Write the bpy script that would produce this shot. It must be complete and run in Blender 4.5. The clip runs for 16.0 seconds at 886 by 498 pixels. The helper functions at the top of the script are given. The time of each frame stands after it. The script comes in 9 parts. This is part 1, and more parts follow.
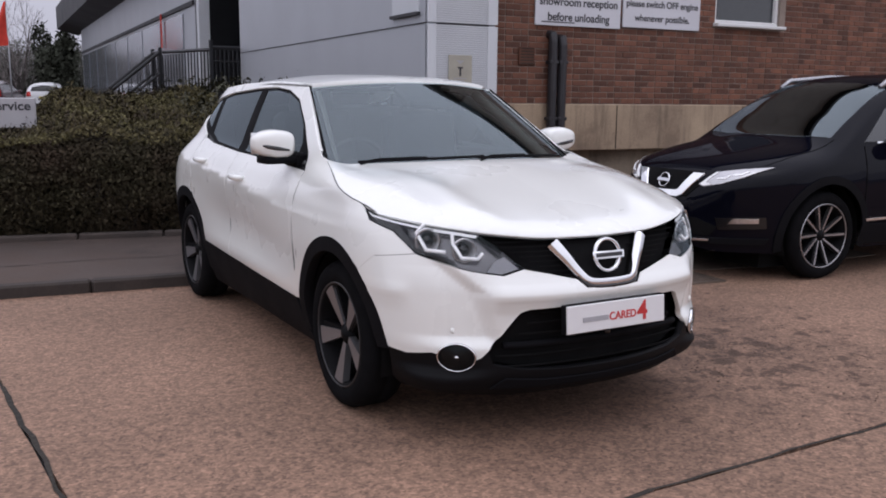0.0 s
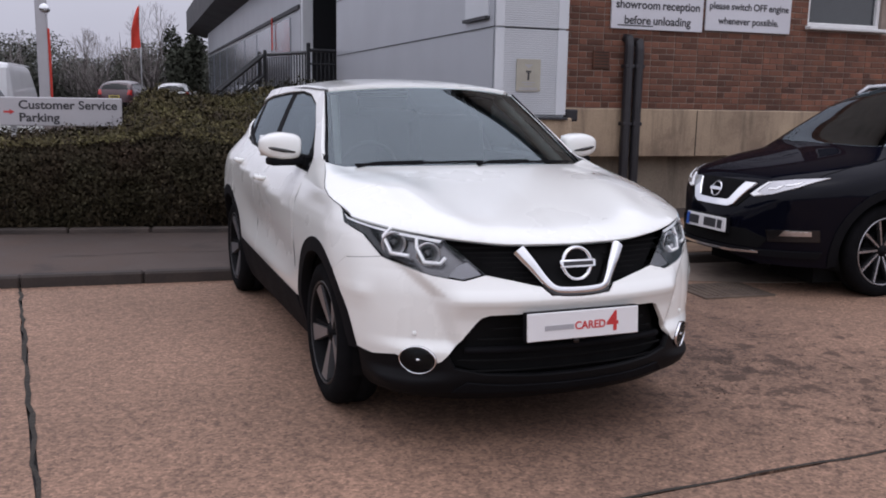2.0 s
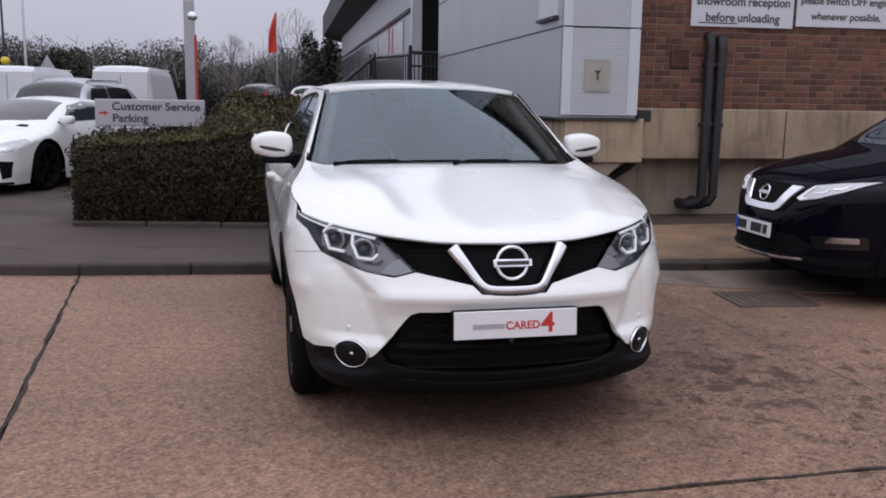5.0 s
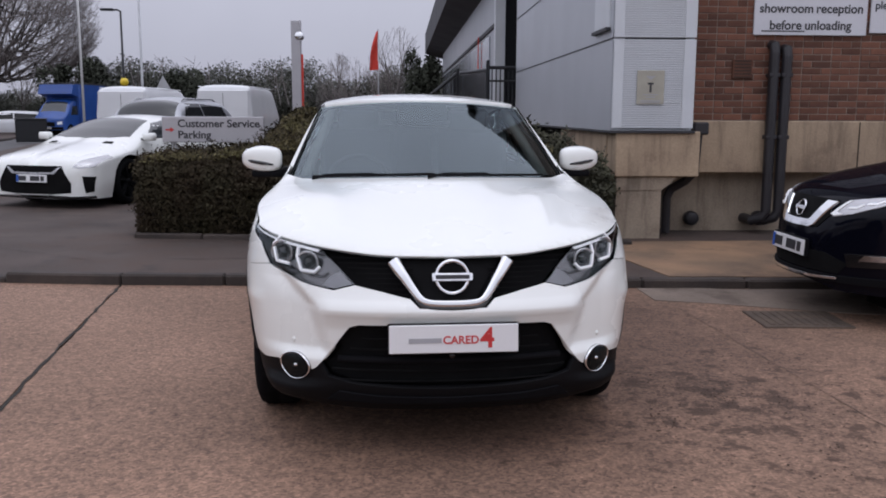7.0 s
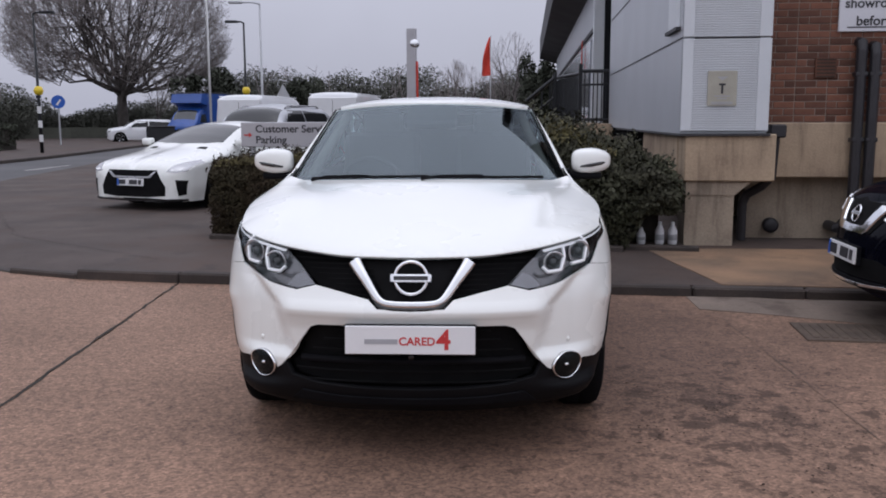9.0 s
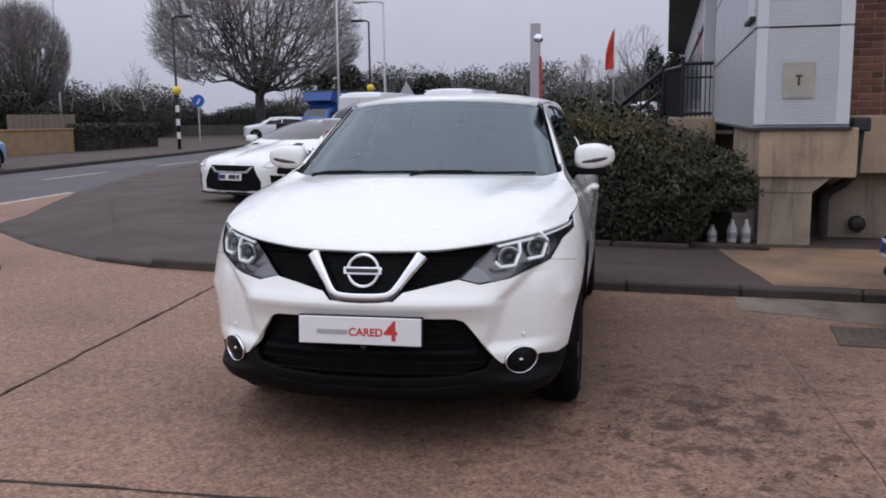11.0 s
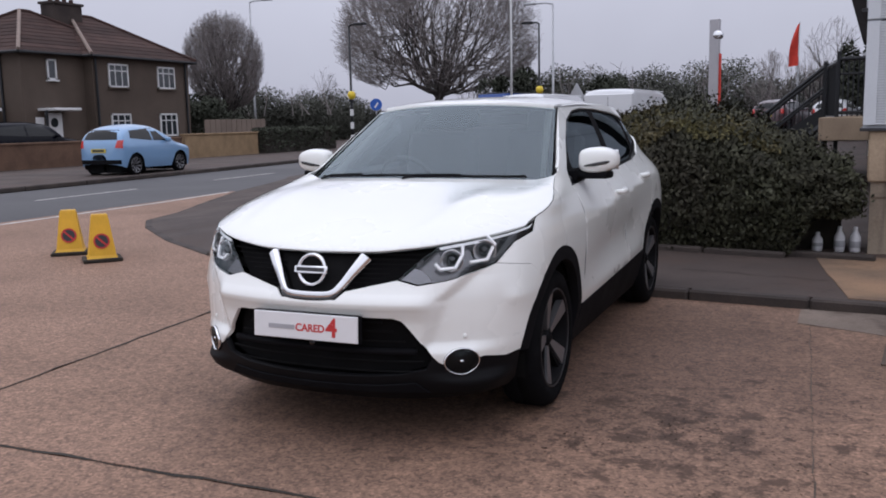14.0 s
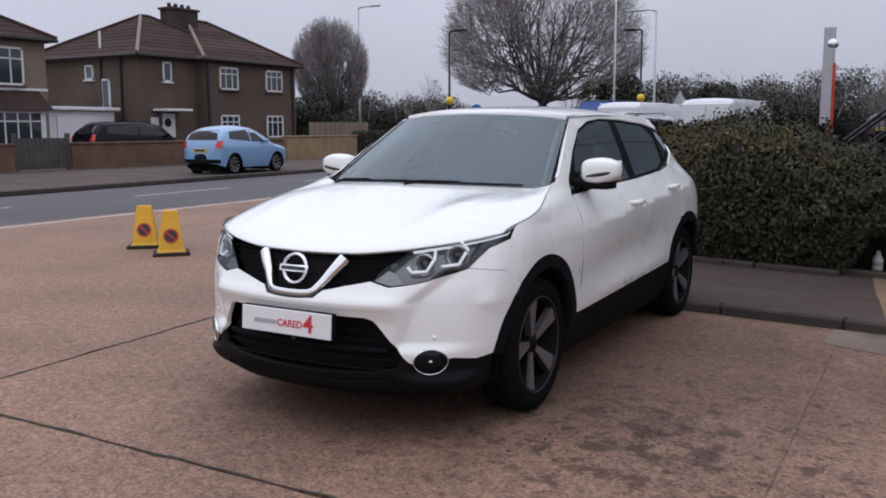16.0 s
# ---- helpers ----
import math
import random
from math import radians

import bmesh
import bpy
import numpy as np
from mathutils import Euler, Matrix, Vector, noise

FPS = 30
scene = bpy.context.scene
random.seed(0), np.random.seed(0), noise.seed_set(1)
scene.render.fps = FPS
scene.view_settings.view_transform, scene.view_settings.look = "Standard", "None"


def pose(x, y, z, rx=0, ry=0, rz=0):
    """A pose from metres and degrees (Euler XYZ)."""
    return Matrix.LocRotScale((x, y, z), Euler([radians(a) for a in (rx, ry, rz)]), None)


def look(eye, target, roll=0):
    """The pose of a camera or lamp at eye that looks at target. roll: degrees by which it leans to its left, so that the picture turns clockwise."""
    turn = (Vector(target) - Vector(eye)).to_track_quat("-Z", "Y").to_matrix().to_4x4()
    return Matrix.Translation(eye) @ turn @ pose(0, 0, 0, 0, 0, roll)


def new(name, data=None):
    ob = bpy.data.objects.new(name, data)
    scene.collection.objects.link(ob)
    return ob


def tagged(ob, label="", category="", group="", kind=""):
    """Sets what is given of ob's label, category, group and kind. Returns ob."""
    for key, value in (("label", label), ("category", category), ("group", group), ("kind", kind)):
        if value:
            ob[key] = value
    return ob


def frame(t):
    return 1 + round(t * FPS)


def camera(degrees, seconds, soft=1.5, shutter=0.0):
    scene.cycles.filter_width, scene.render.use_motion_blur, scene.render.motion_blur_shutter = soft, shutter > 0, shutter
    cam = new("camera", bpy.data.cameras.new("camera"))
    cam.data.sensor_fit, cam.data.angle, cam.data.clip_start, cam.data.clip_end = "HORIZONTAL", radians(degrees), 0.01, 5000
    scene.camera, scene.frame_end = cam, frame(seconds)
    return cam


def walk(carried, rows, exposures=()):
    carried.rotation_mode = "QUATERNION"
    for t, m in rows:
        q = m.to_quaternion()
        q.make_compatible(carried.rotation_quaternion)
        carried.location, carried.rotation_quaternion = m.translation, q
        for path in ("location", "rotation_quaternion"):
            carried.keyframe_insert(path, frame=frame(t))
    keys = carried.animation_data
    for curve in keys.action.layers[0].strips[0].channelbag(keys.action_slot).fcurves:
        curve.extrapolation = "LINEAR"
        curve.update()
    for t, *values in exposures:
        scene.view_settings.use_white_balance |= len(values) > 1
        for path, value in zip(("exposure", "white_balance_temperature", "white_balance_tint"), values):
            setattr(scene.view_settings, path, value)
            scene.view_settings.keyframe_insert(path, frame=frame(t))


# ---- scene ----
cam = camera(53.4, 16.0, soft=1.85)
METRES, EYE, TILT, LEAN, TURN = 5.365, 1.4325, 0.0, 0.0, -30.0
ROWS = [
    (0.0, 0.0, 0.0, 0.0, 0.09, -9.66, -0.53),
    (0.5, 0.0359, -0.0058, -0.0004, 2.66, -9.13, -1.05),
    (1.0, 0.0596, -0.0003, -0.0006, 4.6, -9.56, -1.16),
    (1.5, 0.0852, 0.0051, 0.003, 6.28, -9.24, -0.46),
    (2.0, 0.1177, -0.0002, 0.0045, 7.96, -9.63, -1.02),
    (2.5, 0.1456, -0.0001, 0.0034, 9.58, -9.62, -0.28),
    (3.0, 0.1702, 0.0098, 0.0013, 10.55, -9.44, -0.81),
    (3.5, 0.1996, 0.0148, 0.0032, 11.91, -9.65, -0.65),
    (4.0, 0.2306, 0.0102, 0.0042, 13.86, -9.61, -0.76),
    (6.5, 0.3584, 0.0639, 0.0057, 22.1, -9.58, -0.44),
    (7.0, 0.3971, 0.0757, 0.0045, 24.33, -8.76, -0.24),
    (7.5, 0.4207, 0.0915, 0.001, 25.94, -8.06, 0.33),
    (8.0, 0.4467, 0.1116, 0.0047, 27.5, -7.6, 0.15),
    (8.5, 0.4829, 0.1236, 0.0036, 30.25, -8.42, -0.14),
    (9.0, 0.5058, 0.1384, 0.0004, 32.35, -8.38, 0.18),
    (9.5, 0.533, 0.1556, 0.0022, 34.68, -7.8, -0.53),
    (10.0, 0.5694, 0.1693, 0.0013, 37.45, -8.67, -0.09),
    (12.5, 0.7006, 0.2786, 0.0, 46.7, -8.16, 0.85),
    (13.0, 0.7284, 0.2976, 0.0025, 49.75, -8.27, 0.85),
    (13.5, 0.76, 0.3182, 0.0023, 51.5, -8.54, 0.38),
    (14.0, 0.773, 0.3436, 0.0003, 53.22, -8.32, 1.2),
    (14.5, 0.7982, 0.363, 0.0032, 54.64, -7.86, 1.74),
    (15.0, 0.825, 0.3807, 0.0008, 56.17, -8.98, 1.14),
    (15.5, 0.8385, 0.4053, -0.002, 57.87, -8.54, 0.74),
    (16.0, 0.8533, 0.4214, 0.0017, 60.26, -7.88, 0.17),
]
walk(cam, [(t, pose(-2.442, -2.825, EYE, TILT, LEAN, TURN) @ pose(METRES * x, METRES * y, METRES * z, 90 + pitch, roll, yaw)) for t, x, y, z, yaw, pitch, roll in ROWS], exposures=[(0.0, 0.46, 6300, 12), (4.0, 0.44, 6280, 12), (8.0, 0.33, 6180, 10), (12.0, 0.40, 6180, 10), (16.0, 0.42, 6180, 10)])

# ---- sky and light: a bright overcast afternoon ----
world = bpy.data.worlds.new("overcast_sky")
scene.world = world
world.use_nodes = True
wn, wl = world.node_tree.nodes, world.node_tree.links
SUN_EL, SUN_ROT = radians(75), radians(-166)
sky = wn.new("ShaderNodeTexSky")
sky.sky_type, sky.sun_disc = "NISHITA", False
sky.sun_elevation, sky.sun_rotation = SUN_EL, SUN_ROT
sky.dust_density, sky.air_density = 4.0, 1.0
grey = wn.new("ShaderNodeHueSaturation")
grey.inputs["Saturation"].default_value = 0.12
coord, sep = wn.new("ShaderNodeTexCoord"), wn.new("ShaderNodeSeparateXYZ")
cloud = wn.new("ShaderNodeTexNoise")
cloud.inputs["Scale"].default_value, cloud.inputs["Detail"].default_value = 2.2, 5.0
ramp = wn.new("ShaderNodeMapRange")
ramp.inputs["From Min"].default_value, ramp.inputs["From Max"].default_value = 0.0, 1.0
ramp.inputs["To Min"].default_value, ramp.inputs["To Max"].default_value = 0.64, 1.30
cmul = wn.new("ShaderNodeMapRange")
cmul.inputs["From Min"].default_value, cmul.inputs["From Max"].default_value = 0.3, 0.7
cmul.inputs["To Min"].default_value, cmul.inputs["To Max"].default_value = 0.9, 1.08
mul, mul2, veil = (wn.new("ShaderNodeVectorMath") for _ in range(3))
mul.operation = mul2.operation = "MULTIPLY"
mix = wn.new("ShaderNodeMix")
mix.data_type = "RGBA"
mix.inputs["Factor"].default_value = 0.82
mix.inputs["B"].default_value = (5.6, 5.55, 6.48, 1)
wl.new(sky.outputs[0], grey.inputs["Color"])
wl.new(grey.outputs[0], mix.inputs["A"])
wl.new(coord.outputs["Generated"], sep.inputs[0])
wl.new(coord.outputs["Generated"], cloud.inputs["Vector"])
wl.new(sep.outputs["Z"], ramp.inputs["Value"])
wl.new(cloud.outputs["Fac"], cmul.inputs["Value"])
wl.new(mix.outputs["Result"], mul.inputs[0])
wl.new(ramp.outputs[0], mul.inputs[1])
wl.new(mul.outputs[0], mul2.inputs[0])
wl.new(cmul.outputs[0], mul2.inputs[1])
wn["Background"].inputs["Strength"].default_value = 0.120
wl.new(mul2.outputs[0], wn["Background"].inputs["Color"])
sun_data = bpy.data.lights.new("sun", "SUN")
sun_data.energy, sun_data.angle, sun_data.color = 0.52, radians(160), (1.0, 0.97, 0.93)
sun = new("sun", sun_data)
sun.matrix_world = look((-0.5, -2.0, 30), (0, 0, 22))

# ---- small kit ----


def link(nt, a, b):
    nt.links.new(a, b)


def surface(name, color, rough=0.6, metal=0.0, coat=0.0, var=0.12, scale=6.0, fine=90.0, bump=0.0, tint=None, rand=0.0, spec=0.5):
    """Principled surface with two scales of variation and fine relief."""
    m = bpy.data.materials.new(name)
    m.use_nodes = True
    nt = m.node_tree
    b = nt.nodes["Principled BSDF"]
    b.inputs["Metallic"].default_value = metal
    b.inputs["Coat Weight"].default_value = coat
    b.inputs["Coat Roughness"].default_value = 0.04
    b.inputs["Specular IOR Level"].default_value = spec
    tc = nt.nodes.new("ShaderNodeTexCoord")
    big, small = nt.nodes.new("ShaderNodeTexNoise"), nt.nodes.new("ShaderNodeTexNoise")
    big.inputs["Scale"].default_value, big.inputs["Detail"].default_value = scale, 6.0
    small.inputs["Scale"].default_value, small.inputs["Detail"].default_value = fine, 3.0
    for n in (big, small):
        link(nt, tc.outputs["Object"], n.inputs["Vector"])
    mx = nt.nodes.new("ShaderNodeMix")
    mx.data_type = "RGBA"
    t = tint or tuple(c * 0.55 for c in color)
    mx.inputs["A"].default_value, mx.inputs["B"].default_value = (*color, 1), (*t, 1)
    mr = nt.nodes.new("ShaderNodeMapRange")
    mr.inputs["From Min"].default_value, mr.inputs["From Max"].default_value = 0.35, 0.75
    mr.inputs["To Max"].default_value = min(1.0, var * 4)
    link(nt, big.outputs["Fac"], mr.inputs["Value"])
    link(nt, mr.outputs[0], mx.inputs["Factor"])
    hs = nt.nodes.new("ShaderNodeHueSaturation")
    link(nt, mx.outputs["Result"], hs.inputs["Color"])
    vr = nt.nodes.new("ShaderNodeMapRange")
    vr.inputs["To Min"].default_value, vr.inputs["To Max"].default_value = 1 - var, 1 + var
    link(nt, small.outputs["Fac"], vr.inputs["Value"])
    if rand:
        oi, ge, ad = nt.nodes.new("ShaderNodeObjectInfo"), nt.nodes.new("ShaderNodeNewGeometry"), nt.nodes.new("ShaderNodeMath")
        rr, mm = nt.nodes.new("ShaderNodeMapRange"), nt.nodes.new("ShaderNodeMath")
        ad.operation, mm.operation = "ADD", "MULTIPLY"
        link(nt, oi.outputs["Random"], ad.inputs[0])
        link(nt, ge.outputs["Random Per Island"], ad.inputs[1])
        fr = nt.nodes.new("ShaderNodeMath")
        fr.operation = "FRACT"
        link(nt, ad.outputs[0], fr.inputs[0])
        rr.inputs["To Min"].default_value, rr.inputs["To Max"].default_value = 1 - rand, 1 + rand
        link(nt, fr.outputs[0], rr.inputs["Value"])
        link(nt, rr.outputs[0], mm.inputs[0])
        link(nt, vr.outputs[0], mm.inputs[1])
        link(nt, mm.outputs[0], hs.inputs["Value"])
    else:
        link(nt, vr.outputs[0], hs.inputs["Value"])
    link(nt, hs.outputs[0], b.inputs["Base Color"])
    rg = nt.nodes.new("ShaderNodeMapRange")
    rg.inputs["To Min"].default_value, rg.inputs["To Max"].default_value = max(0.0, rough * 0.85), min(1.0, rough * 1.15)
    link(nt, big.outputs["Fac"], rg.inputs["Value"])
    link(nt, rg.outputs[0], b.inputs["Roughness"])
    if bump:
        bp = nt.nodes.new("ShaderNodeBump")
        bp.inputs["Strength"].default_value, bp.inputs["Distance"].default_value = 1.0, bump
        link(nt, small.outputs["Fac"], bp.inputs["Height"])
        link(nt, bp.outputs[0], b.inputs["Normal"])
    return m


def glass(name, tint, gloss=1.5, rough=0.0):
    """Thin pane: tinted see-through with a Fresnel gloss."""
    m = bpy.data.materials.new(name)
    m.use_nodes = True
    nt = m.node_tree
    nt.nodes.remove(nt.nodes["Principled BSDF"])
    tr, gl, mx, fr = (nt.nodes.new(k) for k in ("ShaderNodeBsdfTransparent", "ShaderNodeBsdfGlossy", "ShaderNodeMixShader", "ShaderNodeFresnel"))
    tr.inputs[0].default_value = (*tint, 1)
    gl.inputs["Color"].default_value = (0.80, 0.92, 0.98, 1)
    gl.inputs["Roughness"].default_value = rough
    fr.inputs["IOR"].default_value = gloss
    link(nt, fr.outputs[0], mx.inputs[0])
    link(nt, tr.outputs[0], mx.inputs[1])
    link(nt, gl.outputs[0], mx.inputs[2])
    link(nt, mx.outputs[0], nt.nodes["Material Output"].inputs[0])
    return m


class Geo:
    """Collects vertices and faces for one mesh."""

    def __init__(self):
        self.v, self.f = [], []

    def add(self, verts, faces):
        k = len(self.v)
        self.v += [tuple(p) for p in verts]
        self.f += [tuple(i + k for i in f) for f in faces]
        return self

    def box(self, c, s, rz=0.0, rot=None, bev=0.0):
        h = [a / 2 for a in s]
        b = min(bev, *(a * 0.45 for a in h)) if bev else 0
        m = rot or Matrix.Rotation(rz, 3, "Z")
        c = Vector(c)
        if not b:
            vs = [Vector((x, y, z)) for x in (-h[0], h[0]) for y in (-h[1], h[1]) for z in (-h[2], h[2])]
            return self.add([c + m @ p for p in vs], [(0, 1, 3, 2), (4, 6, 7, 5), (0, 4, 5, 1), (2, 3, 7, 6), (0, 2, 6, 4), (1, 5, 7, 3)])
        ids, vs = {}, []
        for sx in (-1, 1):
            for sy in (-1, 1):
                for sz in (-1, 1):
                    for a in range(3):
                        p = [sx * (h[0] - b), sy * (h[1] - b), sz * (h[2] - b)]
                        p[a] = (sx, sy, sz)[a] * h[a]
                        ids[sx, sy, sz, a] = len(vs)
                        vs.append(c + m @ Vector(p))
        fs = []
        for a in range(3):
            o1, o2 = (a + 1) % 3, (a + 2) % 3
            for s in (-1, 1):
                q = []
                for e1, e2 in ((-1, -1), (1, -1), (1, 1), (-1, 1)):
                    k = [0, 0, 0]
                    k[a], k[o1], k[o2] = s, e1, e2
                    q.append(ids[k[0], k[1], k[2], a])
                fs.append(tuple(q if s > 0 else q[::-1]))
                for s2 in (-1, 1):
                    k1, k2 = [0, 0, 0], [0, 0, 0]
                    k1[a] = k2[a] = s
                    k1[o1] = k2[o1] = s2
                    k1[o2], k2[o2] = -1, 1
                    q = [ids[(*k1, a)], ids[(*k2, a)], ids[(*k2, o1)], ids[(*k1, o1)]]
                    fs.append(tuple(q if s * s2 < 0 else q[::-1]))
        for sx in (-1, 1):
            for sy in (-1, 1):
                for sz in (-1, 1):
                    q = [ids[sx, sy, sz, a] for a in range(3)]
                    fs.append(tuple(q if sx * sy * sz > 0 else q[::-1]))
        return self.add(vs, fs)

    def tube(self, path, radii, n=8, caps=True):
        path = [Vector(p) for p in path]
        radii = list(radii) if hasattr(radii, "__len__") else [radii] * len(path)
        vs, fs, prev = [], [], None
        for i, p in enumerate(path):
            d = (path[min(i + 1, len(path) - 1)] - path[max(i - 1, 0)]).normalized()
            if prev is None:
                prev = d.orthogonal().normalized()
            u = (prev - d * prev.dot(d)).normalized()
            prev, w = u, d.cross(u)
            for k in range(n):
                a = 2 * math.pi * k / n
                vs.append(p + (u * math.cos(a) + w * math.sin(a)) * radii[i])
        for i in range(len(path) - 1):
            for k in range(n):
                k2 = (k + 1) % n
                fs.append((i * n + k, i * n + k2, (i + 1) * n + k2, (i + 1) * n + k))
        if caps:
            fs.append(tuple(range(n - 1, -1, -1)))
            fs.append(tuple((len(path) - 1) * n + k for k in range(n)))
        return self.add(vs, fs)

    def lathe(self, prof, axis="z", c=(0, 0, 0), n=32, close=False):
        """Turns (radius, height) points round an axis."""
        vs, fs, m = [], [], len(prof)
        for k in range(n):
            a = 2 * math.pi * k / n
            for r, h in prof:
                p = {"z": (r * math.cos(a), r * math.sin(a), h), "x": (h, r * math.cos(a), r * math.sin(a)), "y": (r * math.sin(a), h, r * math.cos(a))}[axis]
                vs.append((p[0] + c[0], p[1] + c[1], p[2] + c[2]))
        for k in range(n):
            k2 = (k + 1) % n
            for j in range(m if close else m - 1):
                j2 = (j + 1) % m
                fs.append((k * m + j, k2 * m + j, k2 * m + j2, k * m + j2))
        return self.add(vs, fs)

    def prism(self, poly, z0, z1):
        """Upright prism over a plan outline."""
        n = len(poly)
        vs = [(x, y, z0) for x, y in poly] + [(x, y, z1) for x, y in poly]
        return self.add(vs, [tuple(range(n - 1, -1, -1)), tuple(range(n, 2 * n))] + [(i, (i + 1) % n, n + (i + 1) % n, n + i) for i in range(n)])


def part(name, geo, material, parent=None, label="", smooth=False, at=None, normals=None):
    """One mesh object, under a thing or part if a parent is given."""
    if isinstance(geo, bpy.types.Mesh):
        me = geo
    else:
        me = bpy.data.meshes.new(name)
        me.from_pydata([tuple(p) for p in geo.v], [], geo.f)
        me.materials.append(material)
        if normals is None and not smooth:
            bm = bmesh.new()
            bm.from_mesh(me)
            bmesh.ops.recalc_face_normals(bm, faces=bm.faces)
            bm.to_mesh(me)
            bm.free()
        if smooth or normals is not None:
            me.polygons.foreach_set("use_smooth", [True] * len(me.polygons))
        if normals is not None:
            me.normals_split_custom_set_from_vertices(normals)
        me.update()
    ob = new(name, me)
    if at is not None:
        ob.matrix_basis = at
    if parent is not None:
        ob.parent = parent
    if label:
        ob["label"] = label
    return ob


def autosmooth(ob, deg=40):
    me = ob.data
    me.polygons.foreach_set("use_smooth", [True] * len(me.polygons))
    me.set_sharp_from_angle(angle=radians(deg))
    return ob


def thing(name, label, category, at=None, group="", kind=""):
    e = new(name)
    e.empty_display_size = 0.2
    if at is not None:
        e.matrix_basis = at
    return tagged(e, label, category, group, kind)


def words(name, text, size, material, parent, at, align="LEFT", depth=0.001):
    """A line of lettering, each word a part of its own."""
    made, x = [], 0.0
    for w in text.split():
        cu = bpy.data.curves.new(name, "FONT")
        cu.body, cu.size, cu.extrude, cu.offset = w, size, depth, 0.022 * size
        tmp = new("tmp_text", cu)
        me = bpy.data.meshes.new_from_object(tmp.evaluated_get(bpy.context.evaluated_depsgraph_get()))
        bpy.data.objects.remove(tmp)
        me.materials.clear()
        me.materials.append(material)
        made.append((me, x))
        x += max(v.co.x for v in me.vertices) + 0.24 * size
    x -= 0.24 * size
    for me, dx in made:
        ob = new(name, me)
        ob.parent, ob.matrix_basis = parent, at @ pose(dx - (x / 2 if align == "CENTER" else 0), 0, 0)


def tab(*pairs):
    """Smooth curve through (x, y) pairs, with no overshoot."""
    xs, ys = [p[0] for p in pairs], [p[1] for p in pairs]
    n = len(xs)
    dl = [(ys[i + 1] - ys[i]) / (xs[i + 1] - xs[i]) for i in range(n - 1)]
    ms = [dl[0]] + [0 if dl[i - 1] * dl[i] <= 0 else 2 * dl[i - 1] * dl[i] / (dl[i - 1] + dl[i]) for i in range(1, n - 1)] + [dl[-1]]

    def f(x):
        if x <= xs[0]:
            return ys[0]
        if x >= xs[-1]:
            return ys[-1]
        i = 0
        while x > xs[i + 1]:
            i += 1
        h = xs[i + 1] - xs[i]
        t = (x - xs[i]) / h
        return (2 * t**3 - 3 * t**2 + 1) * ys[i] + (t**3 - 2 * t**2 + t) * h * ms[i] + (3 * t**2 - 2 * t**3) * ys[i + 1] + (t**3 - t**2) * h * ms[i + 1]

    return f


def smooth(pts, closed=True, rounds=2, keep=()):
    """Rounds the corners of an outline, but for those whose index is in keep."""
    pts = [(p, i in keep) for i, p in enumerate(pts)]
    for _ in range(rounds):
        out, n = [], len(pts)
        for i in range(n):
            (p, kp), (a, _), (b, _) = pts[i], pts[i - 1], pts[(i + 1) % n]
            if kp or (not closed and i in (0, n - 1)):
                out.append((p, True))
            else:
                out.append(((p[0] * 0.75 + a[0] * 0.25, p[1] * 0.75 + a[1] * 0.25), False))
                out.append(((p[0] * 0.75 + b[0] * 0.25, p[1] * 0.75 + b[1] * 0.25), False))
        pts = out
    return [p for p, _ in pts]


def inside(poly, pts):
    """Which points (n, 2) lie inside the outline."""
    poly, pts = np.asarray(poly, float), np.asarray(pts, float)
    res = np.zeros(len(pts), bool)
    x, y = pts[:, 0], pts[:, 1]
    j = len(poly) - 1
    for i in range(len(poly)):
        xi, yi, xj, yj = *poly[i], *poly[j]
        c = (yi > y) != (yj > y)
        with np.errstate(divide="ignore", invalid="ignore"):
            res ^= c & (x < (xj - xi) * (y - yi) / (yj - yi) + xi)
        j = i
    return res


